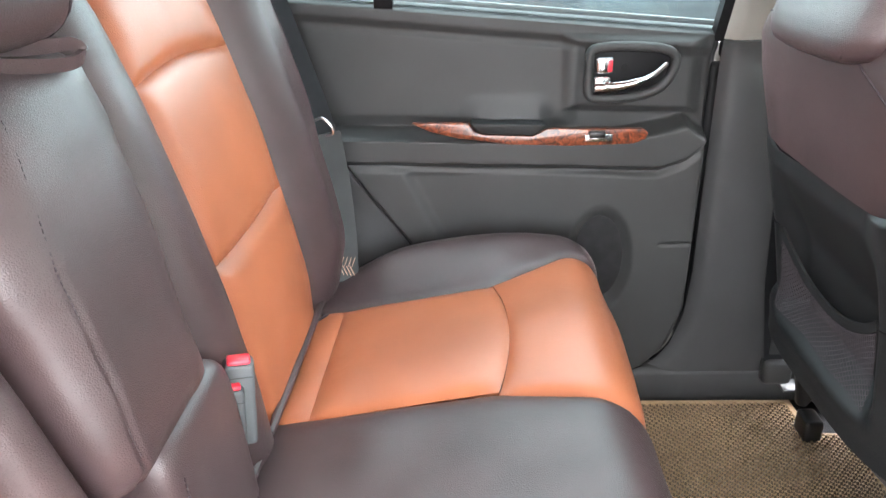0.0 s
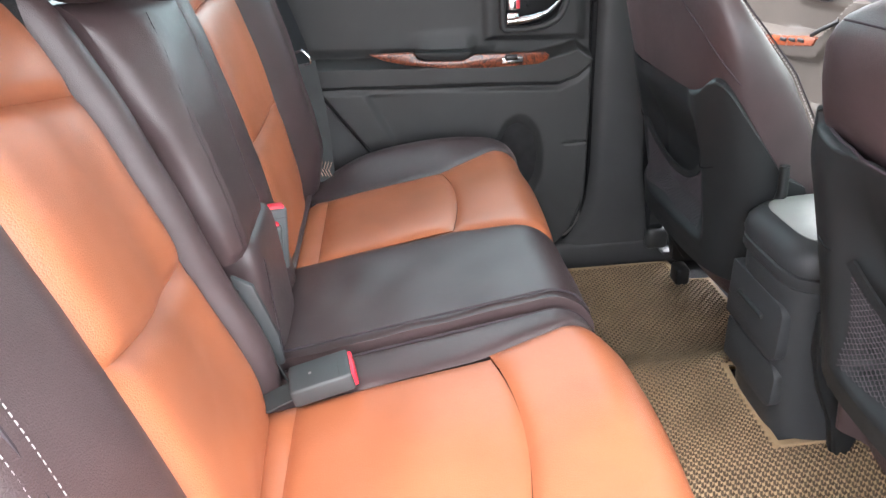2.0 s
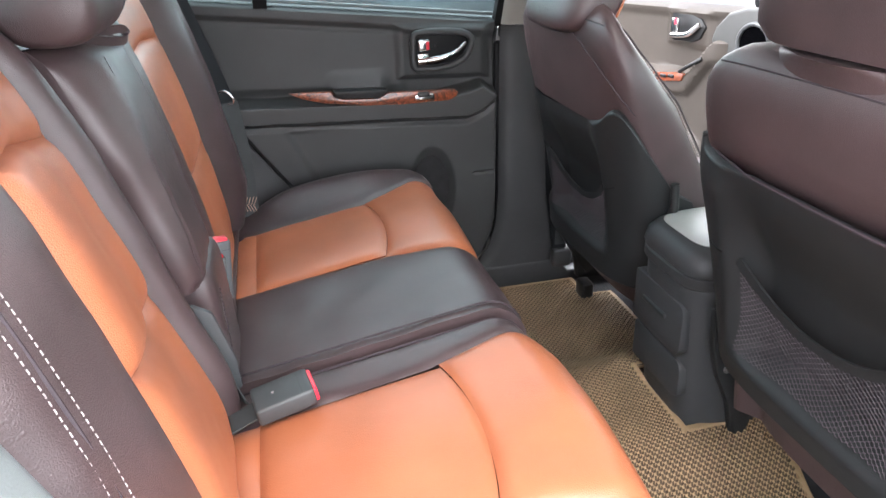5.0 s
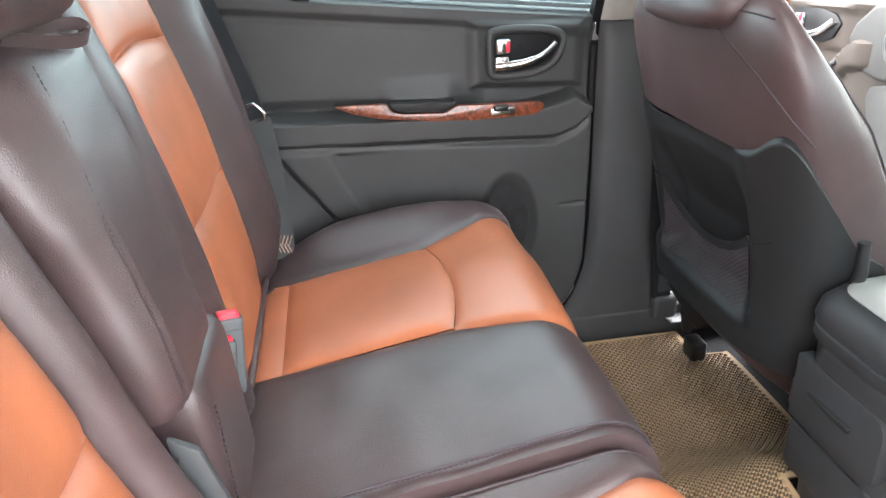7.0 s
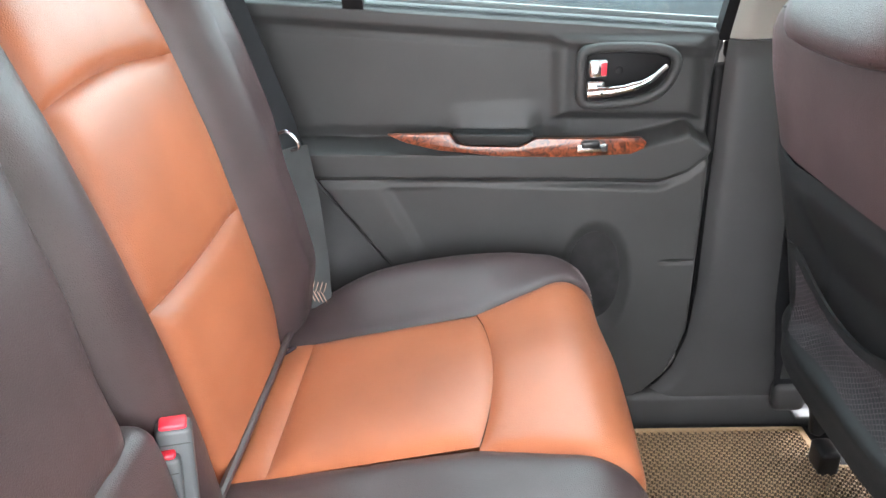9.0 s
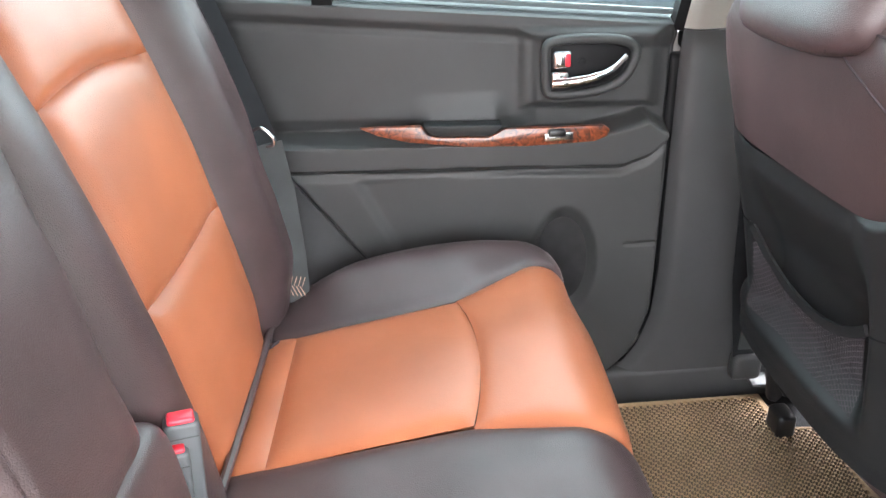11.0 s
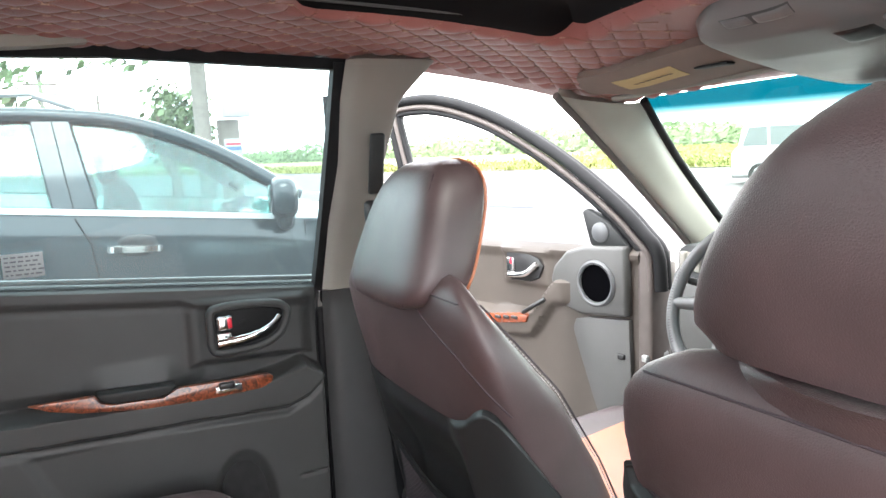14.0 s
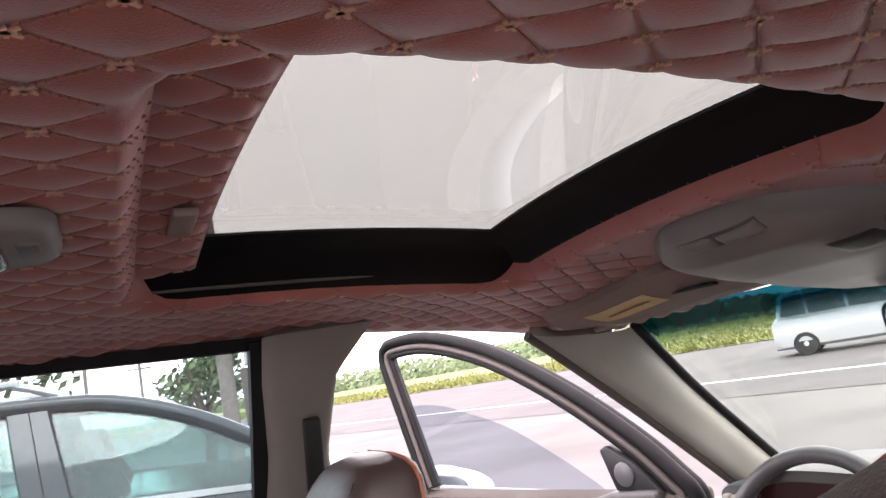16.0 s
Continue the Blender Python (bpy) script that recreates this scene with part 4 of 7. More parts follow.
def backrest(sg, label):
    b = rbox("backrest", (0.07, 0.53, 0.62), (-0.19, sg * 0.395, 0.60), M_CARPET, bench, label, bevel=0.02, m=Matrix.Rotation(-0.17, 4, 'Y'))
    yi, yo, ye = 0.198 if sg > 0 else 0.188, 0.492 if sg > 0 else 0.525, 0.682
    rise = 0.0 if sg > 0 else 1.0
    S = back_surface
    def pan(z0, z1, ya, yb, bow0=0.0, bow1=0.0, r0=0.0, r1=0.0):
        return lambda u, v: (lerp(z0 + r0 * u ** 1.3 + bow0 * math.sin(math.pi * u), z1 + r1 * u ** 1.3 + bow1 * math.sin(math.pi * u), v), sg * lerp(ya, yb, u))
    for nm, z0, z1, b0, b1, r0, r1 in (("lower_panel", 0.27, 0.578, 0, -0.006, 0, 0.073 * rise), ("middle_panel", 0.578, 0.797, -0.006, 0.012, 0.073 * rise, 0.036 * rise), ("upper_panel", 0.797, 0.955, 0.012, 0, 0.036 * rise, 0)):
        seam_panel(nm, S, pan(z0, z1, yi, yo, b0, b1, r0, r1), 0.29, 0.25, 36, 34, M_ORANGE, b, 0.012, 0.006, label="orange leather panel", side=sg, wrinkle=0.003, seed=z0 * 10)
    def bol(u, v):
        z = lerp(0.27 if sg > 0 else 0.462, 0.955, v)
        return (z, sg * lerp(yo, ye if sg > 0 else NEAR_EDGE(z), u))
    seam_panel("outer_bolster", S, bol, 0.17, 0.7, 26, 80, M_DARK, b, 0.008, 0.006, thick=0.05, soft=(1, 0, 0, 0), label="dark brown leather bolster", side=sg, wrinkle=0.003)
    inner = 0.080 if sg > 0 else 0.126
    seam_panel("inner_bolster", S, pan(0.27, 0.955, inner, yi), 0.07, 0.7, 20, 60, M_DARK, b, 0.026, 0.016, thick=0.04, soft=(1, 1, 0, 0), label="dark brown leather strip", side=sg, wrinkle=0.002)
    if sg < 0:
        seam_panel("outer_base", S, pan(0.27, 0.52, 0.52, 0.66), 0.14, 0.25, 12, 16, M_DARK, b, -0.012, 0.012, thick=0.04, label="dark brown leather side", side=sg)
        line = spline([(0.507, 0.572, 0), (0.521, 0.600, 0), (0.545, 0.625, 0), (0.577, 0.638, 0), (0.609, 0.639, 0), (0.69, 0.633, 0), (0.765, 0.629, 0), (0.829, 0.627, 0), (0.95, 0.625, 0)], 10)
        def row(d, up):
            out = []
            for i, p in enumerate(line):
                t = (line[min(i + 1, len(line) - 1)] - line[max(i - 1, 0)]).normalized()
                q, n = S(p.x - t.y * d, -(p.y + t.x * d))
                out.append(q + n * up)
            return out
        for d in (0.0, 0.021):
            stitch_line("edge_stitching", row(d, 0.0088), (1, -0.3, 0), M_WHITE, b, 0.0062, 0.0040, 0.00042)
        tube("edge_seam", row(0.0105, 0.0068), 0.0022, M_DTHREAD, b, "sewn seam", seg=6)
    else:
        stitch_line("edge_stitching", [S(z, sg * 0.615)[0] + Vector((0.0095, 0.002, 0)) for z in lin(0.31, 0.95, 60)], (1, 0.3, 0), M_DTHREAD, b, 0.0085, 0.006, 0.0008)
    return b


backrest(1, "rear seat backrest in dark brown and orange leather")
backrest(-1, "rear seat backrest in orange leather with white double stitching")


def sup(a, b, c, n=3.0, seg=40):
    """A rounded rectangle of half-sizes a and b."""
    out = []
    for k in range(seg):
        t = 2 * math.pi * k / seg
        ct, st = math.cos(t), math.sin(t)
        out.append((a * math.copysign(abs(ct) ** (2 / n), ct), b * math.copysign(abs(st) ** (2 / n), st)))
    return out


def pillow(name, size, m, material, parent, label="", n=3.2, rings=14, seg=40, ez=3.0):
    """A soft block: rounded across and from end to end along the local z."""
    R = []
    for i in range(rings + 1):
        w = -math.cos(math.pi * i / rings)
        k = max(0.05, (1 - abs(w) ** ez) ** (1 / ez))
        R.append([m @ Vector((x, y, w * size[2] / 2)) for x, y in sup(size[0] / 2 * k, size[1] / 2 * k, 0, n, seg)])
    return loft(name, R, material, parent, label)


def centre_armrest():
    # long pad
    xf = table([(0.50, -0.036), (0.56, -0.042), (0.62, -0.054), (0.70, -0.073), (0.80, -0.099), (0.85, -0.117), (0.868, -0.135)])
    right = table([(0.52, 0.045), (0.56, 0.050), (0.67, 0.067), (0.78, 0.086), (0.85, 0.094), (0.87, 0.09)])
    crease = table([(0.52, -0.104), (0.58, -0.104), (0.63, -0.096), (0.72, -0.088), (0.81, -0.058), (0.85, -0.047), (0.87, -0.044)])
    R = []
    for z in [0.527, 0.530, 0.536, 0.545] + lin(0.56, 0.83, 28) + [0.842, 0.853, 0.861, 0.866, 0.868]:
        k = 1 - 0.35 * sstep(0.840, 0.868, z) - 0.25 * sstep(0.545, 0.527, z)
        f, back = xf(z), xf(z) - 0.10
        ring = []
        for x, y in sup(0.05, 0.084, 0, 7.0, 128):
            r, cr = right(z), crease(z)
            yy = lerp(-0.125, r, (y / 0.084 * (1 - 0.03 * (1 - k)) + 1) / 2) + 0.002 * math.sin(z * 40)
            px = (f + back) / 2 + x * k
            if x > 0:
                px -= 0.50 * max(0.0, cr - yy)
                px -= 0.0035 * math.exp(-((yy - cr) / 0.003) ** 2)
                px += 0.0040 * noise.noise(Vector((yy * 14, z * 9, 3.1))) + 0.0012 * noise.noise(Vector((yy * 40, z * 34, 7.7))) + 0.0016 * sstep(0.66, 0.55, z) * noise.noise(Vector((yy * 30, z * 90, 2.2)))
            ring.append(Vector((px, yy, z)))
        R.append(ring)
    a = loft("armrest", R, M_DARK, bench, "folded-up creased dark leather centre armrest")
    stitch_line("pad_stitching", [(xf(z) - 0.0026, crease(z), z) for z in lin(0.56, 0.845, 50)], (1, -0.2, 0), M_DTHREAD, a, 0.006, 0.0045, 0.0005)
    # pull loop
    tube("pull_loop", spline([(-0.145, -0.03, 0.866), (-0.120, 0.015, 0.856), (-0.108, 0.050, 0.852), (-0.106, 0.068, 0.857), (-0.111, 0.062, 0.866), (-0.124, 0.035, 0.868), (-0.144, 0.01, 0.870)], 7), 0, M_DARK, a, "leather pull loop", shape=[(-0.002, -0.006), (0.002, -0.006), (0.002, 0.006), (-0.002, 0.006)], up=(0.3, 0.1, 1))
    return a


centre_armrest()
mid_pad = thing("rear_centre_pad", (-0.16, 0.02, 0.9), "rolled dark leather pad above the armrest", "seat pad")
pillow("pad_roll", (0.12, 0.105, 0.222), pose(-0.155, -0.036, 0.920, 90, 0, 0), M_DARK, mid_pad, n=2.6, ez=7.0, rings=20)
tube("roll_seam", [(-0.155 + 0.0605 * math.cos(t), 0.058, 0.920 + 0.053 * math.sin(t)) for t in lin(0, 2 * math.pi, 25)[:-1]], 0.0016, M_DTHREAD, mid_pad, "sewn seam", seg=6, closed=True)
low_pad = thing("rear_centre_lower_pad", (-0.05, 0.03, 0.36), "rounded dark leather block below the armrest", "seat pad")
pillow("pad_block", (0.125, 0.178, 0.29), pose(-0.086, -0.003, 0.396, 0, -3, 0), M_DARK, low_pad, n=6.0, ez=8.0, rings=26, seg=64)
stitch_line("block_stitching", [(-0.0245 - 0.02 * (z - 0.43), -0.0800, z) for z in lin(0.30, 0.515, 26)], (1, -0.5, 0), M_DTHREAD, low_pad, 0.007, 0.005, 0.0008)


# ---- belts and buckles ----
M_BUCKLEL = mat("light_buckle_plastic", (0.078, 0.086, 0.090), 0.5, var=0.06, bump=0.15, bscale=900)
M_BUCKLE = mat("buckle_plastic", (0.040, 0.044, 0.046), 0.5, var=0.06, bump=0.15, bscale=900)

def buckle(m, stalk_pts, label, group="belt buckles", L=0.066, W=0.038, T=0.022, mt=None, tall=0.013):
    b = thing("belt_buckle", m.translation, label, "belt buckle", group)
    body = rbox("buckle_body", (L, W, T), (0, 0, 0), mt or M_BUCKLE, b, bevel=0.005, m=None)
    body.data.transform(m)
    rb = rbox("release_button", (tall, W - 0.008, T - 0.006 if tall < 0.02 else T + 0.002), (0, 0, 0), M_RED, b, "red release button", bevel=0.003)
    rb.data.transform(m @ Matrix.Translation((L / 2 + 0.0045 - tall / 2, 0, 0.0)))
    dot = lathe("rivet", [(0.0022, 0), (0.0022, 0.0008), (0.001, 0.0009), (0.001, 0.0)], m @ Matrix.Translation((-0.012, 0, T / 2 - 0.0002)), M_WHITE, b, seg=14)
    ln = rbox("seam_line", (0.001, W - 0.004, 0.0006), (0, 0, 0), M_BLACK, b, bevel=0.0001)
    ln.data.transform(m @ Matrix.Translation((L / 2 - 0.016, 0, T / 2)))
    tube("webbing", stalk_pts, 0, M_WEBL, b, "grey webbing", shape=[(-0.020, -0.0012), (0.020, -0.0012), (0.020, 0.0012), (-0.020, 0.0012)], up=(0, 0, 1))
    return b


buckle(pose(0.046, -0.196, 0.386, 0, -10, 9), [(-0.075, -0.210, 0.345), (-0.035, -0.210, 0.360), (0.012, -0.202, 0.377)], "dark grey belt buckle lying on the seat cushion", L=0.084, W=0.060, T=0.028)
for bx, by, bz in ((-0.041, 0.104, 0.456), (-0.051, 0.088, 0.432)):
    buckle(pose(bx, by, bz, 90, -84, 20), [(bx - 0.012, by, 0.32), (bx - 0.010, by, 0.345), (bx - 0.006, by, bz - 0.05)], "grey belt buckle upright between backrest and armrest", L=0.11, W=0.034, T=0.024, mt=M_BUCKLEL, tall=0.016)
tongue = thing("belt_tongue", (-0.03, -0.125, 0.42), "grey belt latch hanging beside the armrest", "belt latch")
SHIFT = Matrix.Translation((-0.003, -0.022, 0.016))
prism("latch_body", [(-0.074, 0.462), (-0.060, 0.482), (-0.052, 0.478), (-0.056, 0.462), (-0.046, 0.420), (-0.052, 0.408), (-0.062, 0.414), (-0.066, 0.452)], -0.119, -0.108, M_BLACK, tongue, "black latch", bevel=0.002, m=SHIFT)
prism("latch_plate", [(-0.072, 0.463), (-0.060, 0.484), (-0.056, 0.482), (-0.068, 0.460)], -0.1205, -0.119, M_STEEL, tongue, "steel latch plate", bevel=0.0004, m=SHIFT)
prism("belt_bracket", [(-0.062, 0.500), (-0.034, 0.482), (-0.012, 0.400), (-0.010, 0.350), (-0.045, 0.340), (-0.056, 0.420)], -0.108, -0.098, M_BUCKLE, tongue, "grey plastic belt bracket", bevel=0.004, m=SHIFT)
tube("latch_web", [(-0.050, -0.137, 0.440), (-0.032, -0.138, 0.40), (-0.016, -0.140, 0.350)], 0, M_WEBL, tongue, "grey webbing", shape=[(-0.018, -0.001), (0.018, -0.001), (0.018, 0.001), (-0.018, 0.001)], up=(1, 0.6, 0.3))

sb = thing("rear_seat_belt", (-0.02, 0.60, 0.38), "dark grey rear seat belt with chrome-edged guide", "seat belt")
tube("shoulder_belt", [(-0.22, 0.655, 1.16), (-0.10, 0.645, 0.89), (-0.035, 0.625, 0.68), (-0.02, 0.614, 0.628)], 0, M_WEB, sb, "dark belt webbing", shape=[(-0.019, -0.001), (0.0, -0.002), (0.019, -0.001), (0.019, 0.001), (0.0, 0.0015), (-0.019, 0.001)], up=(0.55, -0.8, 0.2))
tube("lap_belt", [(-0.018, 0.612, 0.63), (-0.008, 0.606, 0.54), (-0.004, 0.596, 0.44), (-0.006, 0.588, 0.36)], 0, M_WEBL, sb, "grey belt webbing", shape=[(-0.023, -0.001), (0.023, -0.001), (0.023, 0.001), (-0.023, 0.001)], up=(0.45, -0.85, 0))
tube("belt_ring", spline([(-0.034, 0.604, 0.655), (-0.020, 0.598, 0.659), (-0.006, 0.596, 0.645), (-0.006, 0.598, 0.632), (-0.018, 0.602, 0.628)], 5), 0.0030, M_CHROME, sb, "steel belt guide")
items = []
for k in range(10):
    items.append(((-0.020 + 0.0035 * k, 0.585 - 0.001 * k, 0.392 + (0.010 if k % 2 else -0.008)), (0.004, -0.001, 0.010 if k % 2 else -0.010), (0, 0.0006, 0), (0.0006, 0, 0)))
join_boxes("belt_stitching", items, M_THREAD, sb, "pale zigzag stitching")
# small ties that hold the cover
for yy in (0.478, -0.40):
    tie = thing("cover_tie", (-0.035, yy, 0.345), "small dark elastic loop tied at the seat gap", "tie")
    tube("loop", spline([(-0.045, yy - 0.012, 0.338), (-0.030, yy - 0.006, 0.350), (-0.024, yy + 0.004, 0.350), (-0.030, yy + 0.012, 0.345), (-0.040, yy + 0.006, 0.350), (-0.034, yy - 0.006, 0.358)], 6), 0.0028, M_DTHREAD if yy > 0 else M_WEBL, tie, seg=8)


# ---- headrest of the rear bench ----
def rear_headrest(y):
    h = thing("rear_headrest", (-0.17, y, 0.94), "dark leather rear headrest with orange piping", "headrest", "rear headrests")
    pillow("cushion", (0.11, 0.27, 0.17), pose(-0.165, y, 1.055, 0, -10, 0), M_DARK, h)
    for d in (-0.06, 0.06):
        tube("post", [(-0.19, y + d, 0.93), (-0.18, y + d, 0.99)], 0.006, M_CHROME, h, "chrome post")
    return h


rear_headrest(0.345)
rear_headrest(-0.345)


# ---- front seats ----
def front_seat(yc, sg, label, up=0.0, over=0.0, taper=0.18, lift=0.0, hh=0.112, hw=0.140, dome=False):
    """sg: the side on which the lever stands."""
    s = thing("front_seat", (0.9, yc, 0.1), label, "car seat", "front seats")
    XR = table([(0.20, 0.752), (0.30, 0.748), (0.47, 0.722), (0.60, 0.695), (0.70, 0.675), (0.78, 0.664), (0.815, 0.668), (0.835, 0.682), (0.843, 0.70)])
    XF = table([(0.20, 1.02), (0.35, 1.01), (0.41, 0.985), (0.53, 0.925), (0.66, 0.842), (0.76, 0.752), (0.80, 0.722), (0.835, 0.712), (0.843, 0.705)])
    W = table([(0.20, 0.235), (0.35, 0.250), (0.50, 0.262), (0.66, 0.268), (0.74, 0.262), (0.79, 0.240), (0.82, 0.205), (0.838, 0.165), (0.843, 0.13)])
    def ring(z, off=0.0, seg=72, n=3.4):
        a, c, w = (XF(z) - XR(z)) / 2 + off, (XF(z) + XR(z)) / 2, W(z) + off
        out = []
        for k in range(seg):
            t = 2 * math.pi * k / seg
            ct, st = math.cos(t), math.sin(t)
            x, y = a * math.copysign(abs(ct) ** (2 / n), ct), w * math.copysign(abs(st) ** (2 / n), st)
            if ct < 0:
                x += 0.060 * sstep(0.97, 0.70, abs(y) / w) * sstep(0.613 + lift, 0.588 + lift, z)
            if ct > 0:
                x -= 0.05 * ct ** 2 * (1 - (y / w) ** 2) * sstep(0.3, 0.5, z)
            out.append(Vector((c + x, yc + y, z)))
        return out
    zs = [0.20, 0.24, 0.28, 0.33, 0.38, 0.43, 0.48, 0.53, 0.58, 0.62, 0.66, 0.70, 0.73, 0.76, 0.78, 0.80, 0.815, 0.827, 0.836, 0.841, 0.843]
    loft("back_cover", [ring(z) for z in zs], M_DARK, s, "dark brown leather back cover")
    NB, NW = 0.352 + lift * 0.6, 0.150
    # plastic shell over the lower back: a rounded hump on each side of a hollow middle
    inner = table([(0.0, 0.617), (0.1, 0.618), (0.34, 0.620), (0.56, 0.634), (0.70, 0.654), (0.85, 0.664), (1.0, 0.660), (1.15, 0.638), (1.28, 0.608), (1.45, 0.555), (1.6, 0.47)])
    outer = table([(0.0, 0.617), (0.34, 0.610), (0.8, 0.626), (1.1, 0.635), (1.3, 0.61), (1.6, 0.47)])
    straight = table([(0.0, 0.674), (0.6, 0.674), (1.0, 0.679), (1.1, 0.690), (1.18, 0.700), (1.3, 0.66), (1.45, 0.58), (1.6, 0.47)])
    def shell_top(q):
        if dome:
            return straight(abs(q))
        return sum((inner(q + d) if q + d > 0 else outer(-q - d)) for d in (-0.05, -0.02, 0.02, 0.05)) / 4
    def shell(u, v, up=0.0):
        q = lerp(-1.6, 1.6, u)
        t = math.pi + q
        n = 3.4
        st, ct = math.sin(t), math.cos(t)
        top = shell_top(q * (1 if sg < 0 else -1))
        z = lerp(0.325 if dome else 0.275, top, v)
        a, c, w = (XF(z) - XR(z)) / 2, (XF(z) + XR(z)) / 2, W(z)
        x, y = math.copysign(abs(ct) ** (2 / n), ct), math.copysign(abs(st) ** (2 / n), st)
        hump = sstep(0.42, 0.66, abs(y)) * (1.0 if dome or y * sg > 0 else 0.22)
        foot = sstep(NB + 0.012, NB - 0.03, z)
        low = sstep(top, top - 0.05, z)
        off = lerp(0.0015 - (0.0 if dome else 0.006 * sstep(0.90, 1.0, v) * (1 - hump)), 0.017, max(hump * lerp(1.0, low, 0.6 if dome else 0.0), foot)) - 0.015 * sstep(0.988, 1.0, v) * hump + up
        x, y = (a + off) * x, (w + off) * y
        x += 0.036 * (1 - sstep(0.44, 0.70, abs(y) / w)) * (1 - foot) * sstep(top - 0.01, top - 0.15, z)
        return (c + x, yc + y, z)
    sheet("back_shell", lambda u, v: shell(u, v ** 0.8), 130, 90, 0.006, M_SHELL, s, "dark grey plastic back shell", side=1)
    # sewn lower hem of the leather cover, and the gap beside the pocket
    if dome:
        tube("cover_hem", [shell(u, 1.0, 0.001) for u in lin(0.16, 0.84, 60)], 0.0022, M_DTHREAD, s, "dark lower hem of the cover", seg=6)
    for q in (1, -1):
        gap = [shell(0.5 + q * e, 0.60, 0.0008) for e in lin(0.145, 0.215, 10)]
        tube("pocket_gap", gap, 0.0011, M_RUBBER, s, "dark slit at the pocket's corner", seg=6)
    SEAM = table([(0.655, 0.97), (0.676, 0.936), (0.705, 0.86), (0.734, 0.74), (0.772, 0.51), (0.799, 0.30), (0.812, 0.10), (0.814, 0.0)])
    # seams that run up from the shell to the headrest
    for q in (1, -1):
        P = []
        for z in lin(0.655, 0.814, 34):
            y = q * W(z) * SEAM(z)
            w, a, c = W(z), (XF(z) - XR(z)) / 2, (XF(z) + XR(z)) / 2
            x = c - a * max(0.0, 1 - abs(y / w) ** 3.4) ** (1 / 3.4)
            P.append((x + 0.0005, yc + y, z))
        if q == sg and not dome:
            tube("back_seam", P, 0.0018, M_DTHREAD, s, "sewn seam", seg=6)
        E = []
        for z in lin(0.30, 0.80, 46):
            a, c, w = (XF(z) - XR(z)) / 2, (XF(z) + XR(z)) / 2, W(z)
            t = 0.80
            E.append((c + a * math.cos(t) ** (2 / 3.4) + 0.001, yc + q * (w * math.sin(t) ** (2 / 3.4) + 0.001), z))
        stitch_line("bolster_stitching", E, (0.5, q, 0), M_WHITE, s, 0.007, 0.005, 0.0008)
        tube("bolster_seam", [(p[0] + 0.005, p[1], p[2]) for p in E], 0.0015, M_DTHREAD, s, seg=6)
    # seam below the top edge
    T = []
    for k in range(41):
        t = math.pi + lerp(-1.15, 1.15, k / 40)
        z = 0.806 + 0.010 * math.cos(t - math.pi)
        a, c, w = (XF(z) - XR(z)) / 2, (XF(z) + XR(z)) / 2, W(z)
        ct, st = math.cos(t), math.sin(t)
        T.append((c + a * math.copysign(abs(ct) ** (2 / 3.4), ct) - 0.0003, yc + w * math.copysign(abs(st) ** (2 / 3.4), st), z))
    tube("top_seam", T, 0.0014, M_DTHREAD, s, "sewn seam", seg=6)
    # net pocket
    def net_top(y):
        return 0.420 + lift * 0.9 + 0.058 * (abs(y) / NW) ** 2.2
    def net_pt(y, z):
        return Vector((XR(z) + lerp(0.010, 0.004, (abs(y) / NW) ** 3) - 0.014 * sstep(NB + 0.05, NB - 0.02, z), yc + y, z))
    V, F = [], []
    def strand(pts):
        o = len(V)
        for p in pts:
            V.extend([tuple(p + Vector((0, 0, 0.0005))), tuple(p + Vector((-0.0006, 0, -0.00035))), tuple(p + Vector((0.0004, 0, -0.0004)))])
        for i in range(len(pts) - 1):
            for j in range(3):
                a, b = o + i * 3 + j, o + i * 3 + (j + 1) % 3
                F.append((a, b, b + 3, a + 3))
    for k in range(54):
        pts = []
        for i in range(-60, 61):
            y = i * 0.0028
            z = NB - 0.008 + 0.0042 * k + (0.0016 if (i // 2 + k) % 2 else -0.0016) + 0.003 * math.sin(y * 40)
            if abs(y) < NW and z < net_top(y):
                pts.append(net_pt(y, z))
            else:
                if len(pts) > 1:
                    strand(pts)
                pts = []
        if len(pts) > 1:
            strand(pts)
    raw("net", V, F, M_NET, s, "stretchy net pocket", smooth=False)
    tube("net_hem", [net_pt(y, net_top(y)) for y in lin(-NW, NW, 40)], 0, M_SHELL, s, "elastic hem", shape=[(-0.002, -0.007), (0.002, -0.007), (0.002, 0.007), (-0.002, 0.007)], up=(-0.1, 0, 1))
    # lower valance; the passenger one is near-black, under-seat shade put into its colour
    sheet("lower_skirt", lambda u, v: (lerp(0.800, 0.765, v) + 0.03 * (2 * u - 1) ** 4, yc + lerp(-0.205, 0.205, u), lerp(0.250 if dome else 0.20, 0.36 if dome else 0.33, v)), 20, 8, 0.006, M_CARPET if dome else M_DARK, s, "dark skirt, the passenger one darkened for shade", side=-1)
    # lever on the inner side
    tube("recline_lever", [(0.800, yc + sg * 0.285, 0.43), (0.805, yc + sg * 0.292, 0.48), (0.803, yc + sg * 0.290, 0.525)], [0.010, 0.009, 0.008], M_SHELL, s, "dark grey lever", seg=10)
    # seat cushion
    R = []
    for x, k in ((0.90, 0.9), (0.93, 0.98), (1.05, 1.0), (1.20, 1.0), (1.32, 0.99), (1.37, 0.95), (1.39, 0.85)):
        zt = 0.30 + 0.06 * (x - 0.9) / 0.5
        R.append([Vector((x, yc + y, lerp(0.20, zt, 0.5) + z * k + 0.035 * sstep(0.15, 0.24, abs(y)) * (z > 0))) for y, z in sup(0.262 * k, 0.10, 0, 4.0, 48)])
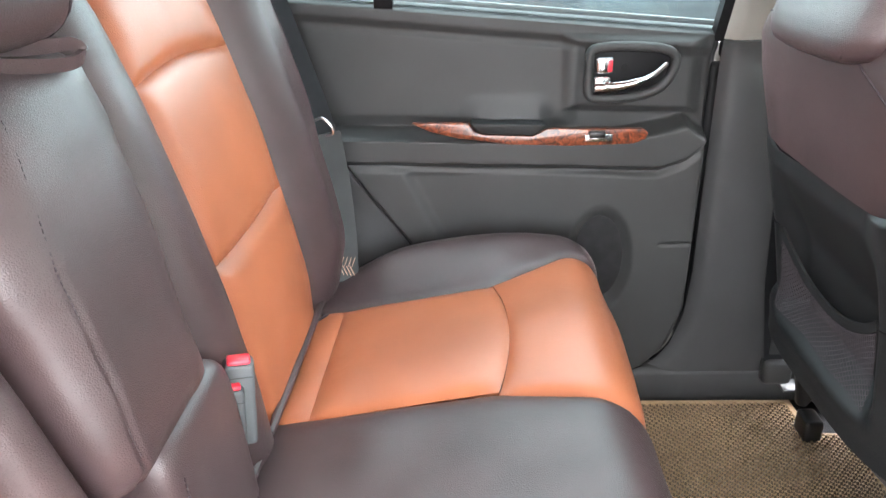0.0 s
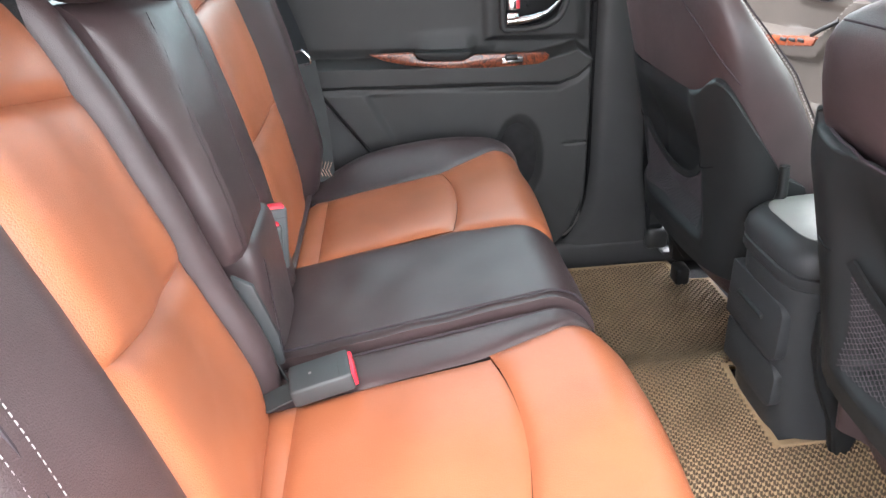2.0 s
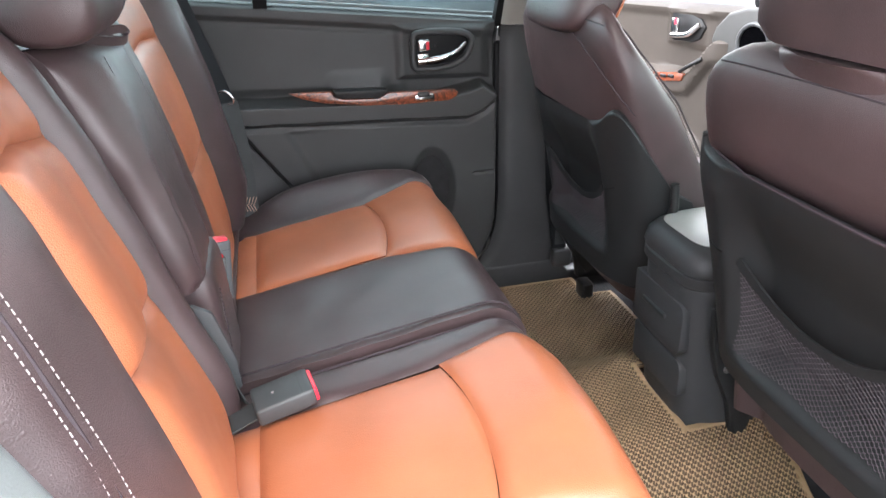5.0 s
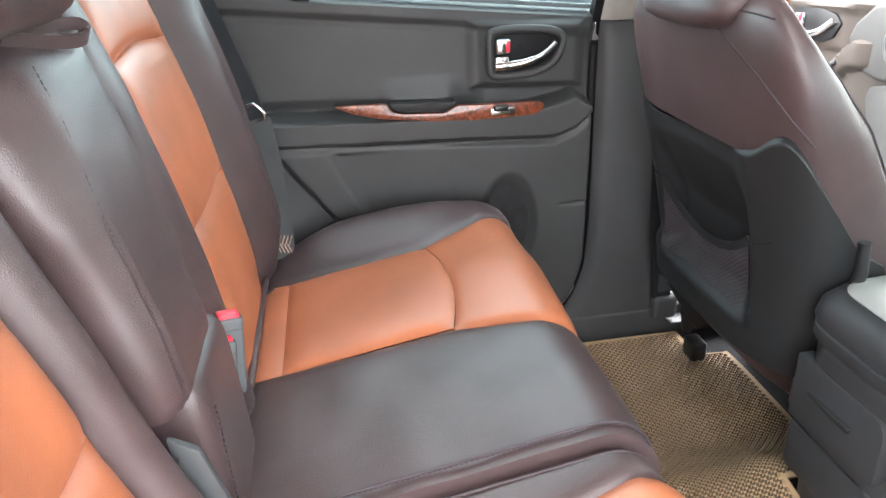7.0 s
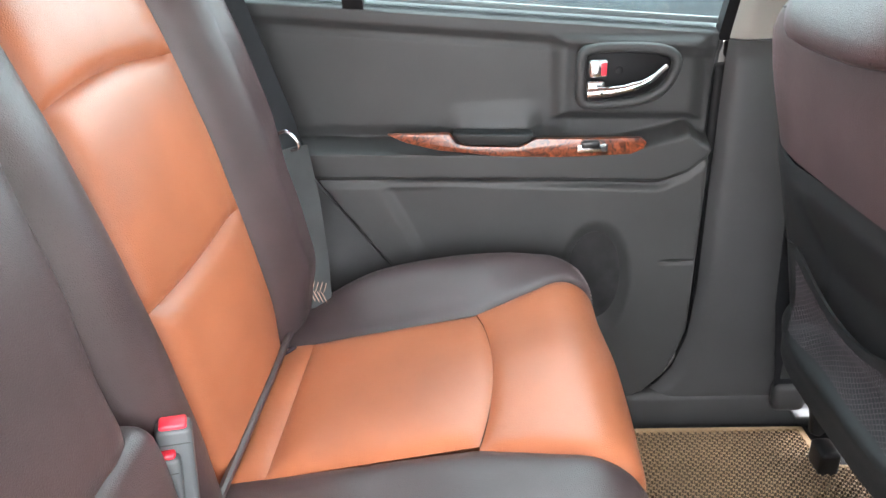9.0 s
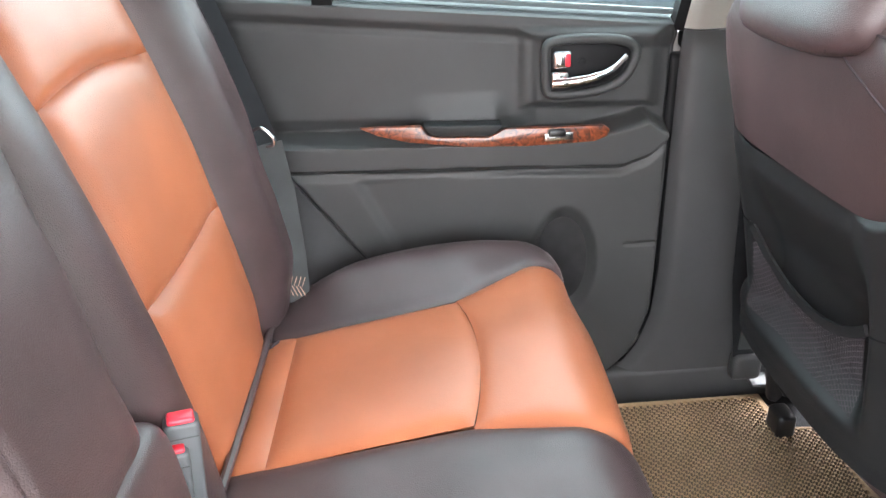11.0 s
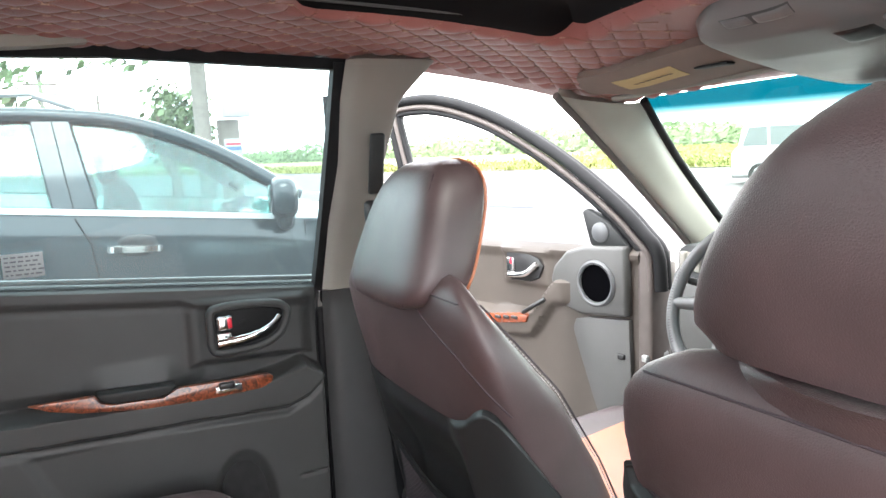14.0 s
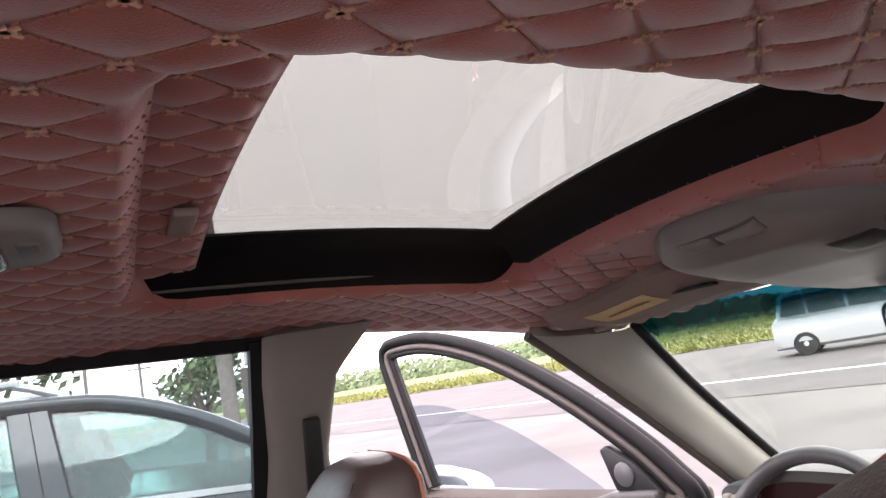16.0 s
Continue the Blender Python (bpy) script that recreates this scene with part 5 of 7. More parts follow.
    loft("seat_cushion", R, M_DARK, s, "dark leather seat cushion")
    sheet("seat_panel", lambda u, v: (lerp(0.97, 1.37, u), yc + lerp(-0.15, 0.15, v), 0.356 + 0.04 * u - 0.02 * sstep(0.85, 1, u) - 0.004 * (abs(2 * v - 1) ** 6)), 20, 16, 0.02, M_ORANGE, s, "orange leather seat panel", side=1)
    # frame, feet and rails
    for q in (1, -1):
        rbox("rail", (0.38, 0.035, 0.030), (1.22, yc + q * 0.20, 0.045), M_BLACK, s, "dark steel seat rail", bevel=0.004)
        if not dome:
            rbox("rail_foot", (0.035, 0.05, 0.05), (0.865, yc + q * 0.20, 0.040), M_BLACK, s, bevel=0.008)
        if not dome:
            prism("side_bracket", [(0.80, 0.30), (0.93, 0.26), (0.92, 0.10), (0.88, 0.07), (0.86, 0.10), (0.80, 0.20)], yc + q * 0.235 - 0.012, yc + q * 0.235 + 0.012, M_BLACK, s, "black seat bracket", bevel=0.006)
    rbox("cross_bar", (0.032, 0.40, 0.02), (1.03 if dome else 0.992, yc, 0.070 if dome else 0.038), M_STEEL, s, "bare steel cross bar", bevel=0.004)
    hy = 0.264 if dome else 0.226
    hinge = prism("recliner_hinge", [(0.778, 0.37), (0.806, 0.35), (0.836, 0.27), (0.872, 0.20), (0.886, 0.12), (0.876, 0.075), (0.866, 0.060), (0.850, 0.066), (0.846, 0.10), (0.832, 0.16), (0.800, 0.23), (0.780, 0.30)], yc + hy, yc + hy + 0.02, M_SHELL if dome else M_BLACK, s, "black steel recliner hinge", bevel=0.005)
    for x, z in ((0.815, 0.245), (0.848, 0.175)):
        lathe("bolt", [(0.008, 0), (0.008, 0.003), (0.005, 0.005), (0, 0.005)], Matrix.Translation((x, yc + hy, z)) @ Matrix.Rotation(math.pi / 2, 4, 'X'), M_GREYD, hinge, "dull steel bolt", seg=12)
    rbox("seat_pan", (0.46, 0.44, 0.05), (1.16 if dome else 1.13, yc, 0.19 if dome else 0.17), M_BLACK, s, bevel=0.015)
    # headrest
    R, side_line = [], []
    n = 16
    for i in range(n + 1):
        w = -math.cos(math.pi * i / n)
        ee = 3.0 if w > 0 else 5.0
        k = max(0.08, (1 - abs(w) ** ee) ** (1 / ee))
        z = 0.912 + up + w * hh
        lean = -0.02 * w if dome else 0.012 + 0.042 * w
        kk = 1 - taper * sstep(-0.8, 1.0, w)
        if dome:
            h = (w + 1) / 2
            k = max(0.05, (1 - h ** 1.7) ** 0.75) * (0.86 + 0.14 * sstep(0.0, 0.10, h))
            kk = 1.0
        R.append([Vector((0.712 + lean + x, yc + over + y * kk, z)) for x, y in sup(0.064 * (k if not dome else max(0.08, (1 - ((w + 1) / 2) ** 3) ** 0.5)), hw * k, 0, 3.6, 56)])
        side_line.append((0.712 + lean + 0.040 * k, hw * k * kk * 0.985, z))
    loft("headrest", R, M_DARK, s, "dark leather headrest")
    half = [p for p in side_line if p[1] > 0.02]
    ring_pts = [(x, yc + over + y, z) for x, y, z in half] + [(x, yc + over - y, z) for x, y, z in reversed(half)]
    tube("headrest_piping", ring_pts, 0.0024, M_PIPE, s, "orange leather piping", seg=8, closed=True)
    for q in (1, -1):
        P = []
        for w in lin(-0.90, 0.80, 20):
            k = (1 - abs(w) ** (3.0 if w > 0 else 5.0)) ** (1 / (3.0 if w > 0 else 5.0))
            P.append((0.724 + 0.042 * w - 0.064 * k * 0.80, yc + over + q * hw * k * 0.80 * (1 - taper * sstep(-0.8, 1.0, w)), 0.912 + up + w * hh))
        if not dome:
            tube("headrest_seam", P, 0.002, M_DTHREAD, s, seg=6)
        tube("headrest_post", [(0.700, yc + over + q * 0.085, 0.80), (0.697, yc + over + q * 0.085, 0.86 + up)], 0.006, M_CHROME, s, "chrome post", seg=12)
        lathe("post_sleeve", [(0.016, 0), (0.016, 0.006), (0.011, 0.010), (0.0, 0.010)], Matrix.Translation((0.700, yc + q * 0.085, 0.838)), M_BLACK, s, seg=20)
    return s


M_PIPE = mat("piping_leather", (0.30, 0.095, 0.042), 0.45, var=0.06)
M_NET = mat("pocket_net", (0.054, 0.042, 0.048), 0.8, var=0.1)
front_seat(0.368, -1, "dark brown leather driver seat with net pocket", -0.017, hw=0.146)
front_seat(-0.400, 1, "dark brown leather passenger seat with net pocket", 0.038, 0.0, 0.30, 0.058, 0.102, 0.168, True)


# ---- centre console ----
def console():
    c = thing("centre_console", (1.0, 0, 0.05), "dark grey plastic centre console with lidded armrest box", "car console")
    cy, hw = -0.005, 0.108
    def ring(z, x0, x1, w, n=5.0):
        return [Vector(((x0 + x1) / 2 + x, cy + y, z)) for x, y in sup((x1 - x0) / 2, w, 0, n, 64)]
    loft("body", [ring(0.02, 0.775, 1.30, hw + 0.004), ring(0.10, 0.768, 1.30, hw + 0.003), ring(0.20, 0.758, 1.29, hw), ring(0.30, 0.752, 1.28, hw), ring(0.375, 0.748, 1.27, hw), ring(0.385, 0.748, 1.27, hw), ring(0.39, 0.752, 1.265, hw - 0.004)], M_CONSOLE, c)
    loft("rim", [ring(0.391, 0.744, 1.27, hw + 0.006), ring(0.396, 0.741, 1.27, hw + 0.009), ring(0.412, 0.741, 1.27, hw + 0.009), ring(0.415, 0.745, 1.265, hw + 0.005)], M_CONSOLE, c)
    loft("lid", [ring(0.4165, 0.742, 1.20, hw + 0.008), ring(0.424, 0.740, 1.20, hw + 0.010), ring(0.445, 0.744, 1.198, hw + 0.006), ring(0.460, 0.756, 1.19, hw - 0.006), ring(0.468, 0.775, 1.175, hw - 0.024), ring(0.471, 0.80, 1.15, hw - 0.045), ring(0.472, 0.85, 1.10, hw - 0.08)], M_CONSOLE, c, "grey lid")
    # lighter lid pad; its pale colour also holds the sky's reflection
    loft("lid_top", [ring(0.455, 0.770, 1.178, hw - 0.018), ring(0.4665, 0.768, 1.180, hw - 0.016), ring(0.4695, 0.776, 1.175, hw - 0.024), ring(0.4725, 0.80, 1.15, hw - 0.045), ring(0.4738, 0.85, 1.10, hw - 0.08)], M_GREYL, c, "pale grey lid pad, sky reflection put into its colour")
    lean = Matrix.Rotation(-0.05, 4, 'Y')
    xs = lambda z: 0.752 + 0.10 * max(0, 0.30 - z) * 0.6
    def plate(name, z0, z1, ya, yb, mtl, dep):
        rb = 0.022
        out = []
        for (yy, zz, a0) in ((yb + rb, z0 + rb, 180), (ya - 0.004, z0 + 0.004, 270), (ya - 0.004, z1 - 0.004, 0), (yb + rb, z1 - rb, 90)):
            r = rb if yy < ya - 0.01 else 0.004
            for k in range(6):
                an = radians(a0 + 90 * k / 5)
                out.append((yy + r * math.cos(an), zz + r * math.sin(an)))
        return prism(name, out, xs((z0 + z1) / 2) - dep, xs((z0 + z1) / 2) + 0.02, mtl, c, bevel=0.003, axis="x")
    plate("ashtray", 0.245, 0.352, 0.092, -0.084, M_CONSOLE, 0.005)
    plate("cover", 0.150, 0.232, 0.092, -0.084, M_CONSOLE, 0.004)
    rbox("ashtray_grip", (0.008, 0.085, 0.010), (0.746, 0.012, 0.305), M_SHELL, c, bevel=0.003)
    items = []
    rnd = random.Random(4)
    for k in range(26):
        z = 0.31 + 0.06 * k / 26 + rnd.uniform(-0.004, 0.004)
        x = 0.835 + 0.006 * math.sin(k * 0.9) + rnd.uniform(-0.006, 0.006)
        a = rnd.uniform(0.6, 2.2)
        L = rnd.uniform(0.001, 0.005)
        items.append(((x, cy - hw - 0.0006, z), (math.cos(a) * L, 0, math.sin(a) * L), (0.0005, 0, 0.0002), (0, -0.0003, 0)))
    join_boxes("scratches", items, M_SCRATCH, c, "pale scratch marks")
    rbox("front_tray", (0.5, 0.2, 0.24), (1.5, cy, 0.16), M_CONSOLE, c, bevel=0.03)
    return c


M_GREYL = mat("sky_pale_grey_plastic", (0.30, 0.31, 0.295), 0.38, var=0.12, vscale=9, bump=0.2, bscale=800)
M_SCRATCH = mat("scratch", (0.45, 0.45, 0.44), 0.6, var=0.1)
console()


# ---- driver's door, open ----
HINGE = Matrix.Translation((1.63, 0.80, 0)) @ Matrix(((-0.19, -0.982, 0, 0), (0.982, -0.19, 0, 0), (0, 0, 1, 0), (0, 0, 0, 1)))


def front_door():
    d = thing("door_2", (1.6, 0.9, 0.0), "open front car door with beige and grey trim", "car door", kind="structure")
    def L(s, y, z):
        return tuple(HINGE @ Vector((s, y, z)))
    xr = lambda z: 1.12 - 0.10 * sstep(0.3, 0.0, z)
    def depth(s, z):
        bz = 0.712 - 0.03 * s
        y = 0.0 + 0.012 * sstep(bz - 0.05, bz - 0.02, z) - 0.03 * sstep(bz - 0.012, bz + 0.004, z)
        t = 0.475 - 0.06 * (s - 0.43) + 0.12 * sstep(0.44, 0.30, s)
        y += 0.05 * sstep(t + 0.01, t - 0.012, z) * sstep(0.20, 0.30, s)
        y -= 0.025 * sstep(t - 0.07, t - 0.09, z) * sstep(0.20, 0.30, s)
        q = max(abs(s - 0.465) / 0.105, abs(z - 0.622) / 0.062)
        y += 0.012 * sstep(1.12, 0.88, q)
        e = math.hypot((s - 0.40) / 0.09, (z - 0.17) / 0.09)
        y += 0.012 * sstep(1.05, 0.92, e)
        y -= 0.02 * (1 - sstep(0, 0.02, s)) + 0.02 * (1 - sstep(0, 0.02, z + 0.06))
        return y
    def f(u, v):
        z = lerp(-0.06, 0.716, v)
        s = lerp(0.02, xr(z), u)
        z = lerp(-0.06, 0.716 - 0.03 * s, v)
        return L(s, depth(s, z), z)
    sheet("door_panel", f, 90, 80, 0.03, M_DOORT, d, "taupe moulded door trim", side=-1)
    # grey pod with the round opening
    pod = [(0.052, 0.722), (0.20, 0.712), (0.275, 0.690), (0.325, 0.640), (0.340, 0.600), (0.325, 0.555), (0.28, 0.515), (0.22, 0.500), (0.05, 0.514)]
    prism("mirror_pod", pod, -0.01, 0.030, M_GREYD, d, "grey door pod", bevel=0.012, seg=3, m=HINGE)
    turn = HINGE @ Matrix.Translation((0.155, 0.030, 0.604)) @ Matrix.Rotation(-math.pi / 2, 4, 'X')
    lathe("vent_ring", [(0.070, -0.002), (0.070, 0.004), (0.064, 0.010), (0.058, 0.008), (0.056, 0.000), (0.056, -0.004)], turn, M_GREYR, d, "grey ring", seg=40)
    # no recess here: a flat black disc paints the shade inside the opening
    lathe("vent_shade", [(0.057, 0.0005), (0.0, 0.0012)], turn, M_VOID, d, "flat black disc painted as the opening's inner shade", seg=40)
    prism("lower_insert", [(0.05, 0.505), (0.20, 0.492), (0.25, 0.480), (0.262, 0.45), (0.24, 0.38), (0.18, 0.22), (0.13, 0.12), (0.04, 0.08)], -0.01, 0.016, M_GREYD, d, "grey lower insert", bevel=0.004, m=HINGE)
    rbox("catch", (0.026, 0.012, 0.018), (0, 0, 0), M_BLACK, d, bevel=0.004).data.transform(HINGE @ Matrix.Translation((0.078, 0.016, 0.392)))
    # handle
    prism("handle_bezel", [(0.545, 0.670), (0.45, 0.668), (0.40, 0.655), (0.378, 0.630), (0.40, 0.590), (0.44, 0.574), (0.53, 0.572), (0.55, 0.585)], 0.006, 0.020, M_BLACK, d, "black handle recess", bevel=0.005, m=HINGE)
    tube("handle_lever", [L(*p) for p in spline([(0.530, 0.026, 0.590), (0.49, 0.030, 0.594), (0.44, 0.034, 0.605), (0.395, 0.028, 0.640)], 6)], 0.010, M_CHROME, d, "chrome pull lever")
    rbox("lock_knob", (0.034, 0.014, 0.05), (0, 0, 0), M_CHROME, d, "chrome lock knob", bevel=0.005).data.transform(HINGE @ Matrix.Translation((0.520, 0.024, 0.625)))
    rbox("lock_mark", (0.010, 0.004, 0.022), (0, 0, 0), M_RED, d, "red lock mark", bevel=0.001).data.transform(HINGE @ Matrix.Translation((0.512, 0.032, 0.640)))
    prism("wood_strip", [(0.80, 0.430), (0.62, 0.448), (0.45, 0.472), (0.42, 0.470), (0.43, 0.445), (0.55, 0.425), (0.80, 0.40)], 0.03, 0.056, M_WOODL, d, "reddish wood switch strip", bevel=0.003, m=HINGE)
    for k in range(3):
        rbox("window_switch", (0.028, 0.012, 0.012), (0, 0, 0), M_BLACK, d, "black rocker switch", bevel=0.004).data.transform(HINGE @ Matrix.Translation((0.48 + 0.04 * k, 0.056, 0.455 - 0.005 * k)))
    tube("grab", [L(*p) for p in spline([(0.44, 0.055, 0.478), (0.39, 0.065, 0.505), (0.345, 0.05, 0.535)], 6)], 0.007, M_BLACK, d, "black grip")
    # window frame: outer painted, inner trim, rubber
    top = [(-0.035, 0.60), (-0.025, 0.70), (0.015, 0.748), (0.115, 0.835), (0.312, 0.965), (0.546, 1.083), (0.75, 1.155), (0.95, 1.197), (1.12, 1.203), (1.19, 1.190), (1.208, 1.15), (1.19, 1.08), (1.13, 0.90), (1.06, 0.69)]
    P = spline([(s, -0.02, z) for s, z in top], 6)
    n = len(P)
    def inset(k, dist):
        a, b = P[max(0, k - 1)], P[min(n - 1, k + 1)]
        t = (b - a).normalized()
        return P[k] + Vector((t.z, 0, -t.x)) * dist
    for nm, dist, rad, yy, mt, lb in (("window_frame", 0.0, 0.021, -0.035, M_RUBBER, "black outer frame"), ("frame_trim", 0.020, 0.010, -0.002, M_FRAME, "taupe inner frame"), ("frame_rubber", -0.010, 0.019, -0.005, M_RUBBER, "black rubber seal"), ("glass_run", 0.038, 0.012, -0.012, M_RUBBER, "black glass run")):
        tube(nm, [L(q.x, yy, q.z) for q in (inset(k, dist) for k in range(n))], rad, mt, d, lb, seg=10)
    # the pane is wound half down: its curved top edge lies below the frame
    edge = spline([(1.03, 0, 0.69), (1.08, 0, 0.85), (1.115, 0, 0.955), (1.10, 0, 0.974), (1.0, 0, 0.974), (0.89, 0, 0.961), (0.79, 0, 0.937), (0.65, 0, 0.900), (0.56, 0, 0.868), (0.44, 0, 0.812), (0.336, 0, 0.758), (0.249, 0, 0.706), (0.25, 0, 0.69)], 5)
    bm = bmesh.new()
    bm.faces.new([bm.verts.new(L(q.x, -0.018, q.z)) for q in edge])
    g = part("pane", bm, M_DOORGLASS, d, "grey-tinted window glass wound half down", smooth=False)
    g.visible_shadow = False
    # mirror triangle
    prism("mirror_triangle", [(0.05, 0.715), (0.19, 0.712), (0.222, 0.815), (0.20, 0.825), (0.12, 0.785)], -0.025, 0.012, M_SHELL, d, "dark grey mirror corner", bevel=0.008, m=HINGE)
    lathe("tweeter", [(0.030, 0), (0.030, 0.004), (0.024, 0.008), (0.0, 0.009)], HINGE @ Matrix.Translation((0.150, 0.012, 0.755)) @ Matrix.Rotation(-math.pi / 2, 4, 'X'), M_GREYR, d, "round tweeter", seg=28)
    # edge of the door by the hinge
    rbox("door_edge", (0.05, 0.10, 0.80), (0, 0, 0), M_FRAME, d, "painted door edge", bevel=0.012).data.transform(HINGE @ Matrix.Translation((0.005, -0.045, 0.31)))
    rbox("outer_skin", (1.16, 0.03, 0.95), (0, 0, 0), M_PAINT, d, bevel=0.012).data.transform(HINGE @ Matrix.Translation((0.56, -0.11, 0.20)))
    rbox("check_arm", (0.09, 0.020, 0.02), (1.66, 0.80, 0.40), M_STEEL, d, "steel door check", bevel=0.004)
    return d


M_VOID = mat("opening_shade", (0.002, 0.002, 0.0025), 0.9, spec=0.0, var=0.05)
M_DOORT = mat("taupe_door_plastic", (0.066, 0.053, 0.044), 0.55, var=0.07, vscale=6, bump=0.2, bscale=600)
M_WOODL = mat("red_wood", (0.27, 0.060, 0.022), 0.25, var=0.25, vscale=60, coat=0.7)
front_door()


# ---- A pillar, windscreen, header ----
def a_pillar(sgn, parent):
    A = spline([(1.17, sgn * 0.580, 1.125), (1.285, sgn * 0.608, 1.045), (1.44, sgn * 0.642, 0.93), (1.615, sgn * 0.675, 0.79), (1.72, sgn * 0.69, 0.70)], 6)
    B = spline([(1.40, sgn * 0.575, 1.105), (1.47, sgn * 0.60, 1.045), (1.58, sgn * 0.63, 0.945), (1.73, sgn * 0.66, 0.815), (1.84, sgn * 0.68, 0.72)], 6)
    n = len(A) - 1
    def f(u, v):
        k = u * n
        i = min(n - 1, int(k))
        a, b = A[i].lerp(A[i + 1], k - i), B[i].lerp(B[i + 1], k - i)
        p = a.lerp(b, v)
        return p + Vector((-0.35, -sgn * 0.8, -0.4)).normalized() * 0.022 * (1 - (2 * v - 1) ** 4)
    sheet("pillar_a", f, 30, 14, 0.03, M_LIGHT, parent, "pale grey-green windscreen pillar trim", side=sgn)
    tube("screen_seal", [p + Vector((0.012, 0, 0.004)) for p in B], 0.010, M_RUBBER, parent, "black windscreen seal")
    tube("aperture_seal", [p + Vector((-0.002, sgn * 0.003, -0.002)) for p in A], 0.009, M_FRAME, parent, "door opening seal")


a_pillar(1, wall_left)
a_pillar(-1, wall_right)


def tint_mat():
    """Windscreen glass with a blue-green band along its top."""
    m = glass_mat("windscreen_glass", (0.88, 0.93, 0.90), mixw=0.02)
    n, l = m.node_tree.nodes, m.node_tree.links
    co, sep = n.new("ShaderNodeTexCoord"), n.new("ShaderNodeSeparateXYZ")
    r = n.new("ShaderNodeValToRGB")
    r.color_ramp.elements[0].position, r.color_ramp.elements[1].position = 0.0, 1.0
    r.color_ramp.elements[0].color, r.color_ramp.elements[1].color = (0.88, 0.94, 0.91, 1), (0.018, 0.155, 0.185, 1)
    mp = n.new("ShaderNodeMapRange")
    mp.inputs["From Min"].default_value, mp.inputs["From Max"].default_value = 1.045, 1.095
    l.new(co.outputs["Object"], sep.inputs[0])
    l.new(sep.outputs["Z"], mp.inputs["Value"])
    l.new(mp.outputs["Result"], r.inputs["Fac"])
    tr = [k for k in n if k.type == 'BSDF_TRANSPARENT'][0]
    l.new(r.outputs["Color"], tr.inputs["Color"])
    return m


ws = thing("windscreen", (1.6, 0, 0.9), "laminated windscreen with a blue-green sun band", "windscreen", kind="structure")
wp = sheet("pane", lambda u, v: (lerp(1.43, 1.90, u) + 0.10 * (1 - (2 * v - 1) ** 2), lerp(-lerp(0.60, 0.69, u), lerp(0.60, 0.69, u), v), lerp(1.115, 0.70, u) + 0.02 * (1 - (2 * v - 1) ** 2)), 10, 20, 0.004, tint_mat(), ws, "windscreen glass", side=1)
wp.visible_shadow = False
tagged(sheet("trim_header", lambda u, v: (lerp(1.33, 1.50, u) + 0.08 * (1 - (2 * v - 1) ** 2) * u, lerp(-0.59, 0.59, v), lerp(roof_z(1.33, lerp(-0.59, 0.59, v)) + 0.002, 1.128 + 0.012 * (1 - (2 * v - 1) ** 2), u)), 8, 20, 0.01, M_QUILT, None, side=-1), "leather-covered windscreen header trim", "trim", kind="structure")


# ---- overhead parts ----
def sun_visor(sg):
    v_ = thing("sun_visor", (1.28, 0.36 * sg, 1.14), "beige sun visor folded up against the roof", "sun visor", "sun visors")
    x0, x1 = 1.135, 1.30
    def f(u, w, lift):
        y = sg * lerp(0.130, 0.515, w)
        taper = 1 - 0.55 * sstep(0.86, 1.0, w) - 0.15 * sstep(0.10, 0.0, w)
        xm = lerp(x0, x1, 0.5)
        x = xm + (u - 0.5) * (x1 - x0) * taper + 0.03 * (0.35 - y * sg)
        z = roof_z(x, y) - 0.016 - 0.010 * math.sin(math.pi * u) * lift
        return (x, y, z)
    sheet("board", lambda u, w: f(u, w, 1), 14, 30, 0.016, M_VISOR, v_, "beige padded board", side=-sg)
    tube("hinge_rod", [(1.31, sg * 0.13, roof_z(1.3, 0.13) - 0.02), (1.30, sg * 0.55, roof_z(1.3, 0.55) - 0.012)], 0.006, M_LIGHT, v_)
    if sg > 0:
        def lab(u, w):
            x, y, z = f(lerp(0.22, 0.52, u), lerp(0.34, 0.72, w), 1)
            return (x, y, z - 0.0012)
        sheet("warning_label", lab, 4, 10, 0.0006, M_CREAM, v_, "yellowed warning label", side=-sg)
        items = []
        for k in range(7):
            x, y, z = f(0.37, 0.40 + 0.035 * k, 1)
            items.append(((x, y, z - 0.002), (0, 0.0055, 0), (0.004, 0, 0), (0, 0, -0.0004)))
        join_boxes("label_bars", items, M_DTHREAD, v_)
        x, y, z = f(0.45, 0.18, 1)
        rbox("slot", (0.022, 0.07, 0.005), (x, y, z - 0.001), M_SHELL, v_, "dark slot", bevel=0.002)
    return v_


sun_visor(1)
sun_visor(-1)


